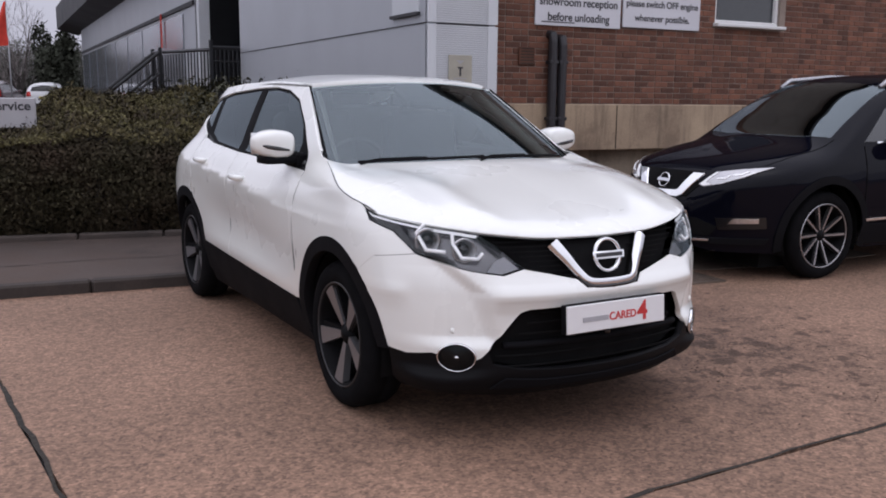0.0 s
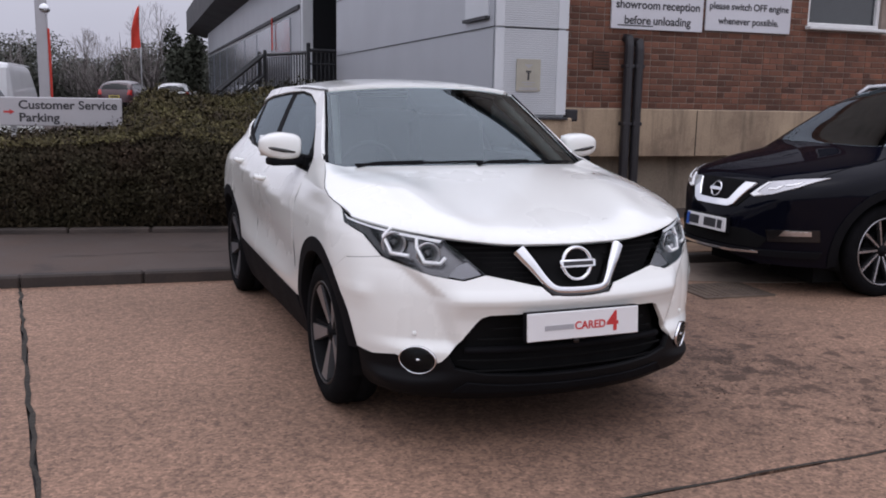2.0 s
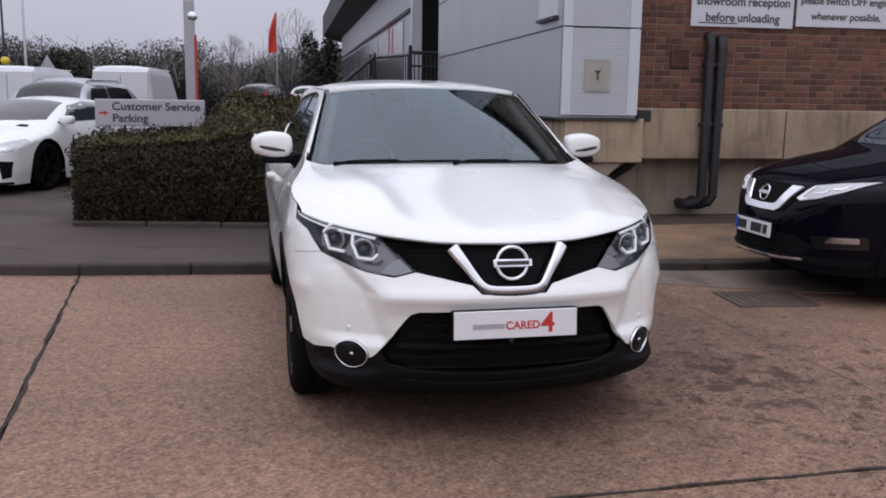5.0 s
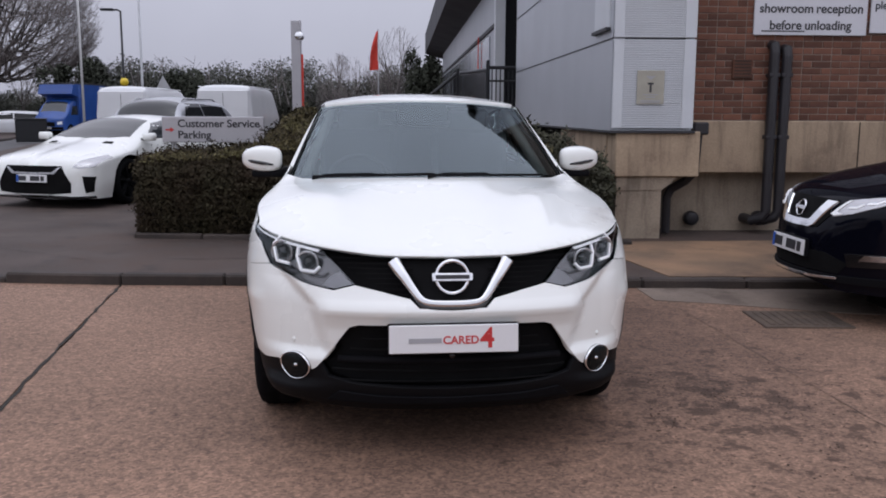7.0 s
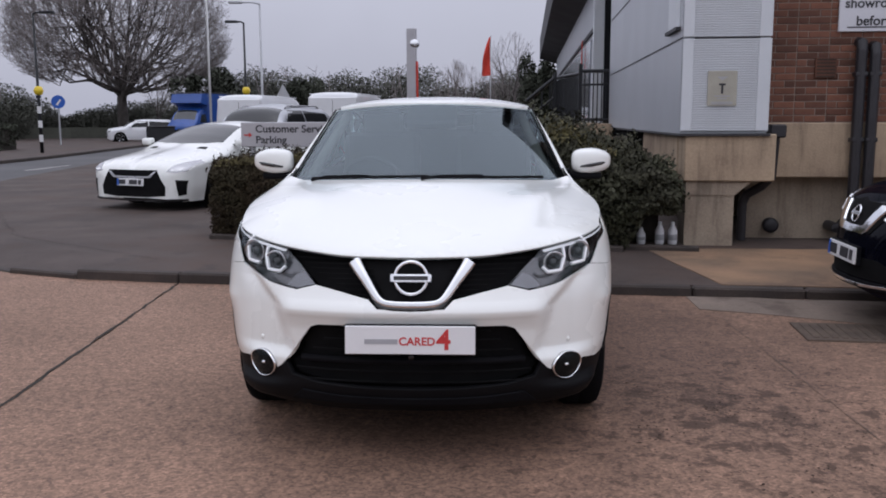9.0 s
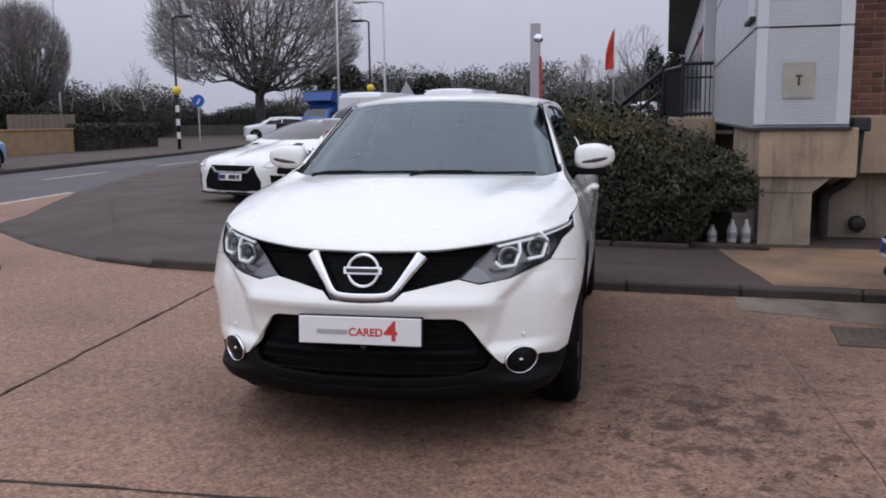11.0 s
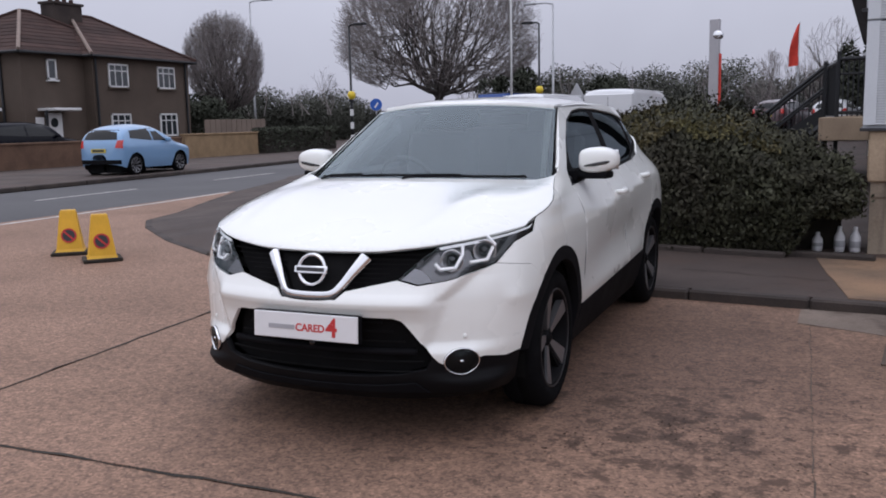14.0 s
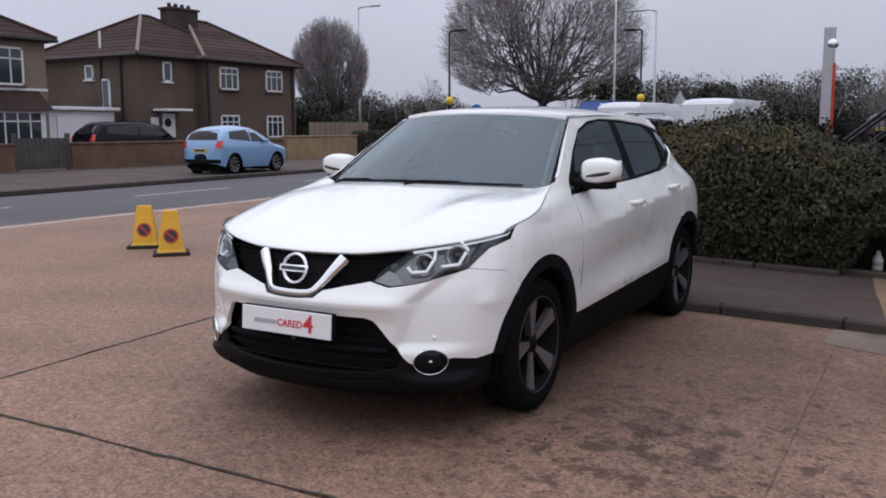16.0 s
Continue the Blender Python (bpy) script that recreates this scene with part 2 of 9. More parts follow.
def sheet(fn, outline, holes=(), step=(0.03, 0.03), off=0.0, flange=0.0, mirror=False, flip=False):
    """A curved panel: the outline in the surface's two parameters, cut with holes, laid on fn, with its edge turned in."""
    from mathutils.geometry import delaunay_2d_cdt

    def dense(poly):
        out = []
        for i, p in enumerate(poly):
            q = poly[(i + 1) % len(poly)]
            k = max(1, int(max(abs(q[0] - p[0]) / step[0], abs(q[1] - p[1]) / step[1]) + 0.5))
            out += [(p[0] + (q[0] - p[0]) * j / k, p[1] + (q[1] - p[1]) * j / k) for j in range(k)]
        return out

    loops = [dense(outline)] + [dense(h) for h in holes]
    pts, edges = [], []
    for lp in loops:
        k = len(pts)
        pts += lp
        edges += [(k + i, k + (i + 1) % len(lp)) for i in range(len(lp))]
    a = np.array(loops[0])
    (u0, w0), (u1, w1) = a.min(0), a.max(0)
    gu, gw = np.arange(u0 + step[0] * 0.5, u1, step[0]), np.arange(w0 + step[1] * 0.5, w1, step[1])
    g = np.array([(u, w) for u in gu for w in gw]).reshape(-1, 2)
    if len(g):
        ok = inside(loops[0], g)
        for h in loops[1:]:
            ok &= ~inside(h, g)
        bd = np.array(pts)
        g = g[ok]
        if len(g):
            d = np.min(((g[:, None, :] - bd[None]) / np.array(step)) ** 2 @ np.ones(2), axis=1)
            g = g[d > 0.16]
        pts += [tuple(p) for p in g]
    vs, _, fs, *_ = delaunay_2d_cdt([Vector(p) for p in pts], edges, [], 0, 1e-6)
    uv = np.array([(p.x, p.y) for p in vs])
    cen = np.array([uv[list(f)].mean(0) for f in fs])
    ok = inside(loops[0], cen)
    for h in loops[1:]:
        ok &= ~inside(h, cen)
    fs = [tuple(f) for f, o in zip(fs, ok) if o]
    e = 2e-3
    P, N = [], []
    for u, w in uv:
        p, pu, pw = (Vector(fn(*q)) for q in ((u, w), (u + e, w), (u, w + e)))
        n = (pu - p).cross(pw - p)
        n = n.normalized() if n.length > 1e-12 else Vector((0, -1, 0))
        n = -n if flip else n
        P.append(p + n * off)
        N.append(n)
    if flip:
        fs = [f[::-1] for f in fs]
    if flange:
        cnt = {}
        for f in fs:
            for i in range(3):
                ed = (f[i], f[(i + 1) % 3])
                cnt[tuple(sorted(ed))] = None if tuple(sorted(ed)) in cnt else ed
        for ed in [x for x in cnt.values() if x]:
            i, j = ed
            if mirror and abs(P[i].x) < 2e-3 and abs(P[j].x) < 2e-3:
                continue
            k = len(P)
            m = (P[i] + P[j]) / 2
            t = (P[j] - P[i]).normalized()
            out = t.cross((N[i] + N[j]).normalized())
            P += [P[i], P[j], P[j] - N[j] * flange, P[i] - N[i] * flange]
            N += [(out + N[i]).normalized(), (out + N[j]).normalized(), out, out]
            fs.append((k + 1, k, k + 3, k + 2))
    g = Geo()
    g.v, g.f, g.n = [tuple(p) for p in P], list(fs), [tuple(n) for n in N]
    if mirror:
        k = len(g.v)
        g.f += [tuple(i + k for i in f[::-1]) for f in g.f]
        g.v += [(-x, y, z) for x, y, z in g.v]
        g.n += [(-x, y, z) for x, y, z in g.n]
    return g


def flipped(g):
    o = Geo()
    o.v, o.f = [(-x, y, z) for x, y, z in g.v], [f[::-1] for f in g.f]
    o.n = [(-x, y, z) for x, y, z in g.n]
    return o


def panel(name, material, parent, label="", pair=False, **kw):
    g = sheet(**kw)
    obs = [part(name, g, material, parent, label, normals=g.n)]
    if pair:
        h = flipped(g)
        obs.append(part(name, h, material, parent, label, normals=h.n))
    return obs

# ---- materials ----
PAINT_WHITE = surface("pearl_white_paint", (0.80, 0.812, 0.785), 0.28, 0.0, 1.0, 0.012, 2.0, 400.0)
PAINT_WHITE.node_tree.nodes["Principled BSDF"].inputs["Coat Roughness"].default_value = 0.11
PAINT_BLACK = surface("black_paint", (0.003, 0.0033, 0.007), 0.5, 0.0, 0.30, 0.05, 3.0, 300.0, spec=0.0)
PAINT_BLUE = surface("light_blue_paint", (0.20, 0.35, 0.56), 0.3, 0.1, 0.8, 0.03, 2.0, 200.0)
PAINT_VAN = surface("van_white_paint", (0.72, 0.73, 0.75), 0.4, 0.0, 0.5, 0.04, 1.5, 60.0)
PAINT_TRUCK = surface("truck_blue_paint", (0.015, 0.07, 0.30), 0.4, 0.0, 0.4, 0.08, 1.5, 40.0)
PAINT_SILVER = surface("silver_paint", (0.38, 0.39, 0.42), 0.35, 0.6, 0.5, 0.04, 2.0, 80.0)
PAINT_MAROON = surface("dark_maroon_paint", (0.05, 0.012, 0.018), 0.3, 0.0, 0.8, 0.05, 2.0, 80.0)
PLASTIC = surface("black_textured_plastic", (0.0075, 0.0075, 0.009), 0.7, 0, 0, 0.12, 5.0, 260.0, 0.0006, spec=0.06)
GLOSS_BLACK = surface("gloss_black_trim", (0.006, 0.006, 0.007), 0.2, 0, 0.3, 0.05, 5.0, 200.0)
UNDER = surface("underbody_black", (0.007, 0.007, 0.0075), 0.9, 0, 0, 0.2, spec=0.1)
RUBBER = surface("tyre_rubber", (0.008, 0.008, 0.009), 0.9, 0, 0, 0.2, 12.0, 180.0, 0.0008, spec=0.04)
SATIN_BLACK = surface("satin_black_bumper", (0.005, 0.005, 0.006), 0.55, 0, 0, 0.12, 5.0, 260.0, 0.0004, spec=0.11)
SEAM = surface("shut_line_seal", (0.20, 0.20, 0.20), 0.7, 0, 0, 0.1)
ALLOY = surface("machined_alloy", (0.40, 0.40, 0.42), 0.28, 0.9, 0, 0.06, 8.0, 200.0)
ALLOY_DARK = surface("dark_alloy", (0.006, 0.006, 0.007), 0.6, 0.0, 0, 0.1, 8.0, 200.0, spec=0.08)
ALLOY_FACE = surface("machined_spoke_face", (0.25, 0.25, 0.265), 0.36, 0.75, 0, 0.08, 8.0, 200.0)
ALLOY_LIP = surface("dark_rim_lip", (0.05, 0.05, 0.053), 0.4, 0.6, 0, 0.08, 8.0, 200.0)
CHROME = surface("chrome_trim", (0.82, 0.83, 0.85), 0.08, 1.0, 0, 0.02, 6.0, 100.0)
LAMP_GREY = surface("lamp_housing_grey", (0.50, 0.50, 0.515), 0.20, 0.7, 0, 0.05, 8.0, 100.0)
LAMP_DARK = surface("lamp_housing_dark", (0.17, 0.168, 0.175), 0.24, 0.8, 0, 0.05, 8.0, 100.0)
DRL = surface("lamp_light_guide", (0.95, 0.96, 0.97), 0.25, 0.0, 0.5, 0.02)
CABIN = surface("cabin_dark_cloth", (0.085, 0.088, 0.092), 0.8, 0, 0, 0.2, 6.0, 250.0, 0.0005)
CABIN_LIGHT = surface("cabin_light_trim", (0.28, 0.28, 0.27), 0.8, 0, 0, 0.1, 6.0, 200.0)
GLASS_CAR = glass("windscreen_glass", (0.74, 0.84, 0.84), 2.08)
GLASS_SIDE = glass("side_window_glass", (0.50, 0.56, 0.55), 1.5)
GLASS_DARK = glass("privacy_glass", (0.06, 0.065, 0.07), 1.42)
GLASS_LAMP = glass("headlamp_lens", (0.96, 0.96, 0.96), 1.3)
GLASS_FAR = surface("far_window_glass", (0.03, 0.035, 0.04), 0.08, 0, 0.5, 0.1, 1.0, 20.0)
GLASS_TINT = surface("tinted_screen_glass", (0.008, 0.009, 0.010), 0.06, 0, 0.0, 0.05, 1.0, 20.0, spec=0.35)
GLASS_MID = surface("grey_screen_glass", (0.02, 0.022, 0.024), 0.08, 0, 0.25, 0.1, 1.5, 20.0, spec=0.5)
GLASS_SUV = glass("reflecting_screen_glass", (0.30, 0.33, 0.34), 2.1)
RED_LAMP = surface("red_lamp_plastic", (0.5, 0.02, 0.015), 0.25, 0, 0.5, 0.05)
PLATE_WHITE = surface("white_plate_plastic", (0.72, 0.72, 0.73), 0.35, 0, 0.3, 0.02)
PLATE_YELLOW = surface("yellow_plate_plastic", (0.62, 0.5, 0.08), 0.4, 0, 0.2, 0.02)
INK = surface("dark_lettering", (0.03, 0.03, 0.035), 0.5, 0, 0, 0.05)
INK_GREY = surface("grey_lettering", (0.36, 0.36, 0.38), 0.5, 0, 0, 0.05)
INK_RED = surface("red_lettering", (0.50, 0.03, 0.03), 0.5, 0, 0, 0.05)
INK_BLUE = surface("blue_band", (0.02, 0.10, 0.45), 0.5, 0, 0, 0.05)
ASPHALT = surface("worn_asphalt", (0.068, 0.047, 0.039), 0.8, 0, 0, 0.36, 1.1, 70.0, 0.003, (0.034, 0.025, 0.022))
ROADWAY = surface("road_asphalt", (0.085, 0.083, 0.086), 0.8, 0, 0, 0.2, 0.25, 40.0, 0.003, (0.055, 0.054, 0.058))
KERB = surface("kerb_concrete", (0.056, 0.042, 0.035), 0.85, 0, 0, 0.3, 3.0, 60.0, 0.003, (0.028, 0.023, 0.021), 0.15)
LINE_PAINT = surface("road_marking_paint", (0.55, 0.53, 0.50), 0.7, 0, 0, 0.25, 3.0, 50.0)
SOIL = surface("dark_soil", (0.03, 0.024, 0.018), 0.95, 0, 0, 0.3, 3.0, 30.0, 0.01)
PLINTH = surface("stained_buff_concrete", (0.43, 0.325, 0.222), 0.85, 0, 0, 0.22, 1.3, 45.0, 0.003, (0.24, 0.175, 0.125))
PLINTH_GREY = surface("grey_cast_concrete", (0.35, 0.285, 0.215), 0.85, 0, 0, 0.25, 1.1, 45.0, 0.003, (0.19, 0.15, 0.115))
BRICK = surface("red_brick", (0.162, 0.065, 0.037), 0.85, 0, 0, 0.22, 5.0, 70.0, 0.004, (0.092, 0.041, 0.030), 0.42)
MORTAR = surface("grey_mortar", (0.28, 0.225, 0.19), 0.95, 0, 0, 0.2, 4.0, 60.0, 0.004)
CLAD = surface("silver_grey_cladding", (0.44, 0.46, 0.495), 0.40, 0.25, 0.0, 0.04, 0.8, 60.0)
CLAD_LIGHT = surface("pale_ribbed_cladding", (0.60, 0.623, 0.655), 0.45, 0.05, 0.0, 0.05, 1.5, 60.0)
DARK_METAL = surface("black_painted_metal", (0.012, 0.013, 0.016), 0.45, 0.2, 0, 0.1, 5.0, 60.0)
DARK_FASCIA = surface("charcoal_fascia", (0.03, 0.03, 0.034), 0.6, 0, 0, 0.1, 1.0, 30.0)
PIPE = surface("black_downpipe", (0.022, 0.020, 0.024), 0.5, 0, 0, 0.15, 6.0, 60.0)
SIGN_GREY = surface("silver_sign_panel", (0.43, 0.42, 0.44), 0.45, 0.2, 0, 0.05, 2.0, 50.0)
SIGN_WHITE = surface("white_sign_board", (0.62, 0.62, 0.66), 0.5, 0, 0.1, 0.06, 1.5, 40.0)
SIGN_BEIGE = surface("faded_beige_notice", (0.38, 0.36, 0.30), 0.5, 0, 0, 0.08, 6.0, 60.0)
FRAME_WHITE = surface("white_window_frame", (0.68, 0.68, 0.68), 0.5, 0, 0, 0.05)
POLE_GREY = surface("galvanised_pole", (0.45, 0.46, 0.48), 0.5, 0.4, 0, 0.08, 2.0, 30.0)
YELLOW = surface("amber_globe", (0.75, 0.55, 0.03), 0.4, 0, 0, 0.05)
CONE_YELLOW = surface("yellow_cone_plastic", (0.72, 0.40, 0.02), 0.5, 0, 0, 0.1, 4.0, 60.0)
FLAG_RED = surface("red_banner_cloth", (0.62, 0.05, 0.03), 0.8, 0, 0, 0.08)
RENDER_BROWN = surface("brown_pebbledash", (0.092, 0.068, 0.052), 0.95, 0, 0, 0.2, 0.7, 30.0, 0.006, (0.065, 0.048, 0.037))
RENDER_BEIGE = surface("beige_pebbledash", (0.20, 0.155, 0.125), 0.95, 0, 0, 0.15, 0.7, 30.0, 0.006, (0.14, 0.11, 0.09))
ROOF_TILE = surface("brown_roof_tile", (0.056, 0.032, 0.027), 0.95, 0, 0, 0.2, 1.2, 18.0, 0.006, (0.038, 0.025, 0.023), 0.25, spec=0.2)
ROOF_RIDGE = surface("grey_ridge_mortar", (0.26, 0.2, 0.17), 0.9, 0, 0, 0.15)
WALL_BRICK = surface("garden_wall_brick", (0.14, 0.08, 0.05), 0.9, 0, 0, 0.25, 2.0, 20.0, 0.006, (0.08, 0.045, 0.03))
SOOTY = surface("sooty_chimney_brick", (0.045, 0.032, 0.027), 0.9, 0, 0, 0.25, 2.0, 20.0, 0.006, (0.025, 0.019, 0.017))
WALL_BUFF = surface("buff_garden_wall", (0.30, 0.205, 0.115), 0.9, 0, 0, 0.2, 2.0, 20.0, 0.006)
BARK = surface("grey_brown_bark", (0.078, 0.068, 0.063), 0.95, 0, 0, 0.25, 3.0, 40.0, 0.01)
TWIG = surface("bare_twigs", (0.235, 0.21, 0.203), 0.95, 0, 0, 0.15, 1.0, 20.0, spec=0.1)
HEDGE_LEAF = surface("hedge_leaf", (0.046, 0.039, 0.021), 0.75, 0, 0, 0.3, 2.2, 30.0, 0.0, (0.043, 0.027, 0.018), 0.35, spec=0.2)
BUSH_LEAF = surface("evergreen_leaf", (0.066, 0.072, 0.054), 0.85, 0, 0, 0.3, 1.0, 20.0, 0.0, (0.046, 0.050, 0.038), 0.2, spec=0.15)
# far leaf colour is paler, with distance haze mixed into it
FAR_LEAF = surface("far_foliage", (0.105, 0.108, 0.090), 0.95, 0, 0, 0.2, 0.12, 5.0, 0.0, (0.066, 0.066, 0.056), 0.12, spec=0.15)
SHRUB_LEAF = surface("dark_shrub_leaf", (0.053, 0.054, 0.030), 0.68, 0, 0, 0.3, 1.5, 30.0, 0.0, (0.044, 0.039, 0.026), 0.5, spec=0.3)
WHITE_ITEM = surface("white_plastic_bottle", (0.7, 0.7, 0.72), 0.4, 0, 0.2, 0.05)


def aggregate(name):
    """Tan exposed-aggregate concrete: pebbles, broad stains, damp and oil marks, the parked car's painted shade."""
    m = surface(name, (0.262, 0.156, 0.105), 0.8, 0, 0, 0.18, 0.8, 55.0, 0.003, (0.156, 0.095, 0.065))
    nt = m.node_tree
    b = nt.nodes["Principled BSDF"]
    src = b.inputs["Base Color"].links[0].from_socket
    tc = next(n for n in nt.nodes if n.type == "TEX_COORD")
    vo = nt.nodes.new("ShaderNodeTexVoronoi")
    vo.inputs["Scale"].default_value = 75.0
    link(nt, tc.outputs["Object"], vo.inputs["Vector"])
    hue = nt.nodes.new("ShaderNodeSeparateColor")
    link(nt, vo.outputs["Color"], hue.inputs[0])
    mr = nt.nodes.new("ShaderNodeMapRange")
    mr.inputs["To Min"].default_value, mr.inputs["To Max"].default_value = 0.62, 1.40
    link(nt, hue.outputs[0], mr.inputs["Value"])
    hs = nt.nodes.new("ShaderNodeHueSaturation")
    link(nt, src, hs.inputs["Color"])
    mott = nt.nodes.new("ShaderNodeTexNoise")
    mott.inputs["Scale"].default_value, mott.inputs["Detail"].default_value, mott.inputs["Roughness"].default_value = 17.0, 10.0, 0.80
    link(nt, tc.outputs["Object"], mott.inputs["Vector"])
    mo = nt.nodes.new("ShaderNodeMapRange")
    mo.inputs["From Min"].default_value, mo.inputs["From Max"].default_value = 0.3, 0.7
    mo.inputs["To Min"].default_value, mo.inputs["To Max"].default_value = 0.52, 1.42
    link(nt, mott.outputs["Fac"], mo.inputs["Value"])
    grain = nt.nodes.new("ShaderNodeMath")
    grain.operation = "MULTIPLY"
    link(nt, mr.outputs[0], grain.inputs[0])
    link(nt, mo.outputs[0], grain.inputs[1])
    link(nt, grain.outputs[0], hs.inputs["Value"])
    # scattered dark spots, thicker towards the parked car's near side
    spot = nt.nodes.new("ShaderNodeTexNoise")
    spot.inputs["Scale"].default_value, spot.inputs["Detail"].default_value, spot.inputs["Roughness"].default_value = 6.5, 8.0, 0.70
    link(nt, tc.outputs["Object"], spot.inputs["Vector"])
    pl = nt.nodes.new("ShaderNodeVectorMath")
    pl.operation = "DISTANCE"
    pl.inputs[1].default_value = (1.5, 0.65, 0.0)
    link(nt, tc.outputs["Object"], pl.inputs[0])
    near = nt.nodes.new("ShaderNodeMapRange")
    near.inputs["From Min"].default_value, near.inputs["From Max"].default_value = 0.1, 2.1
    near.inputs["To Min"].default_value, near.inputs["To Max"].default_value = 0.16, 0.0
    link(nt, pl.outputs["Value"], near.inputs["Value"])
    add, ad2 = nt.nodes.new("ShaderNodeMath"), nt.nodes.new("ShaderNodeMath")
    add.operation = ad2.operation = "ADD"
    link(nt, spot.outputs["Fac"], add.inputs[0])
    link(nt, near.outputs[0], add.inputs[1])
    thr = nt.nodes.new("ShaderNodeMapRange")
    thr.inputs["From Min"].default_value, thr.inputs["From Max"].default_value = 0.645, 0.72
    thr.inputs["To Min"].default_value, thr.inputs["To Max"].default_value = 0.0, 0.85
    link(nt, add.outputs[0], thr.inputs["Value"])
    mx = nt.nodes.new("ShaderNodeMix")
    mx.data_type = "RGBA"
    mx.inputs["B"].default_value = (0.066, 0.036, 0.023, 1)
    link(nt, hs.outputs[0], mx.inputs["A"])
    link(nt, thr.outputs[0], mx.inputs["Factor"])
    # darker damp patches beside the car
    damp = nt.nodes.new("ShaderNodeTexNoise")
    damp.inputs["Scale"].default_value, damp.inputs["Detail"].default_value, damp.inputs["Roughness"].default_value = 9.0, 9.0, 0.74
    off = nt.nodes.new("ShaderNodeVectorMath")
    off.operation = "ADD"
    off.inputs[1].default_value = (7.3, 2.1, 0.0)
    link(nt, tc.outputs["Object"], off.inputs[0])
    link(nt, off.outputs[0], damp.inputs["Vector"])
    link(nt, damp.outputs["Fac"], ad2.inputs[0])
    half = nt.nodes.new("ShaderNodeMath")
    half.operation = "MULTIPLY"
    half.inputs[1].default_value = 0.40
    link(nt, near.outputs[0], half.inputs[0])
    link(nt, half.outputs[0], ad2.inputs[1])
    th2 = nt.nodes.new("ShaderNodeMapRange")
    th2.inputs["From Min"].default_value, th2.inputs["From Max"].default_value = 0.62, 0.67
    th2.inputs["To Min"].default_value, th2.inputs["To Max"].default_value = 0.0, 0.74
    link(nt, ad2.outputs[0], th2.inputs["Value"])
    mx2 = nt.nodes.new("ShaderNodeMix")
    mx2.data_type = "RGBA"
    mx2.inputs["B"].default_value = (0.046, 0.022, 0.014, 1)
    link(nt, mx.outputs["Result"], mx2.inputs["A"])
    link(nt, th2.outputs[0], mx2.inputs["Factor"])
    # car's shade and some damp put into the colour, ragged, spreading towards the drain
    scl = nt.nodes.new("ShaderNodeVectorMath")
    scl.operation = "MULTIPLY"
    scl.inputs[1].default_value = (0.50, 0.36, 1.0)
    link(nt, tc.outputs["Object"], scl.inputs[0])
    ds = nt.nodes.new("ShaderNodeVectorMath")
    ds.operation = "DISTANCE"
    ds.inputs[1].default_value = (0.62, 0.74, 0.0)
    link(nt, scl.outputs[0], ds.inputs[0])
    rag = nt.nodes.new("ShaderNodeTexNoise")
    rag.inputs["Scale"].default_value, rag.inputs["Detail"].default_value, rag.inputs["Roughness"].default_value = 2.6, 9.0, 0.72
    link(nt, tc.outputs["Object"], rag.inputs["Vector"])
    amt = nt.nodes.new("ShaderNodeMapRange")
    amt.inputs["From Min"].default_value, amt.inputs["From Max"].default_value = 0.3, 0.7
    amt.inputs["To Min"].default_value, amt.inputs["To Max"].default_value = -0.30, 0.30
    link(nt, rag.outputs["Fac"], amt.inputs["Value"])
    # second patch: painted shade under and ahead of the car's nose
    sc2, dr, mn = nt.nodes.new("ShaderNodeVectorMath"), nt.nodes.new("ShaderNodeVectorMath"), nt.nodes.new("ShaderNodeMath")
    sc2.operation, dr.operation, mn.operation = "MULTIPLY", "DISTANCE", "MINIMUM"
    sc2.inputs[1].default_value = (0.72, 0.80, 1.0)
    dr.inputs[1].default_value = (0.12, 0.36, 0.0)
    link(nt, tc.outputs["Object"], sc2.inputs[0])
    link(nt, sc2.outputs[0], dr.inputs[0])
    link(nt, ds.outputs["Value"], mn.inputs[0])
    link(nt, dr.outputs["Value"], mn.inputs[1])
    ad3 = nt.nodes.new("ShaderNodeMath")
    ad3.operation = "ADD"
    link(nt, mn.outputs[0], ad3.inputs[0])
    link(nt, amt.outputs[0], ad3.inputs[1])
    shade_damp = nt.nodes.new("ShaderNodeMapRange")
    shade_damp.inputs["From Min"].default_value, shade_damp.inputs["From Max"].default_value = 0.25, 0.85
    shade_damp.inputs["To Min"].default_value, shade_damp.inputs["To Max"].default_value = 0.8, 0.0
    link(nt, ad3.outputs[0], shade_damp.inputs["Value"])
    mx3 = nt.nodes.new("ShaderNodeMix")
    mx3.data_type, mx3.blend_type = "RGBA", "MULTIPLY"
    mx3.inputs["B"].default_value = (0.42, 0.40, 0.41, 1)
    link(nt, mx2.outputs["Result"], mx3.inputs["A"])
    link(nt, shade_damp.outputs[0], mx3.inputs["Factor"])
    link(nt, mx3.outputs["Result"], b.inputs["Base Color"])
    return m


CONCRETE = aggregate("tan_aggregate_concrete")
PALE_CONCRETE = surface("pale_patched_concrete", (0.205, 0.160, 0.128), 0.85, 0, 0, 0.25, 1.6, 50.0, 0.003, (0.135, 0.105, 0.085))
APRON = surface("tan_stained_apron", (0.28, 0.172, 0.100), 0.85, 0, 0, 0.25, 1.3, 50.0, 0.003, (0.12, 0.085, 0.06))
IRON = surface("rusty_drain_iron", (0.105, 0.075, 0.055), 0.8, 0.1, 0, 0.25, 6.0, 60.0, 0.002, (0.06, 0.045, 0.036))
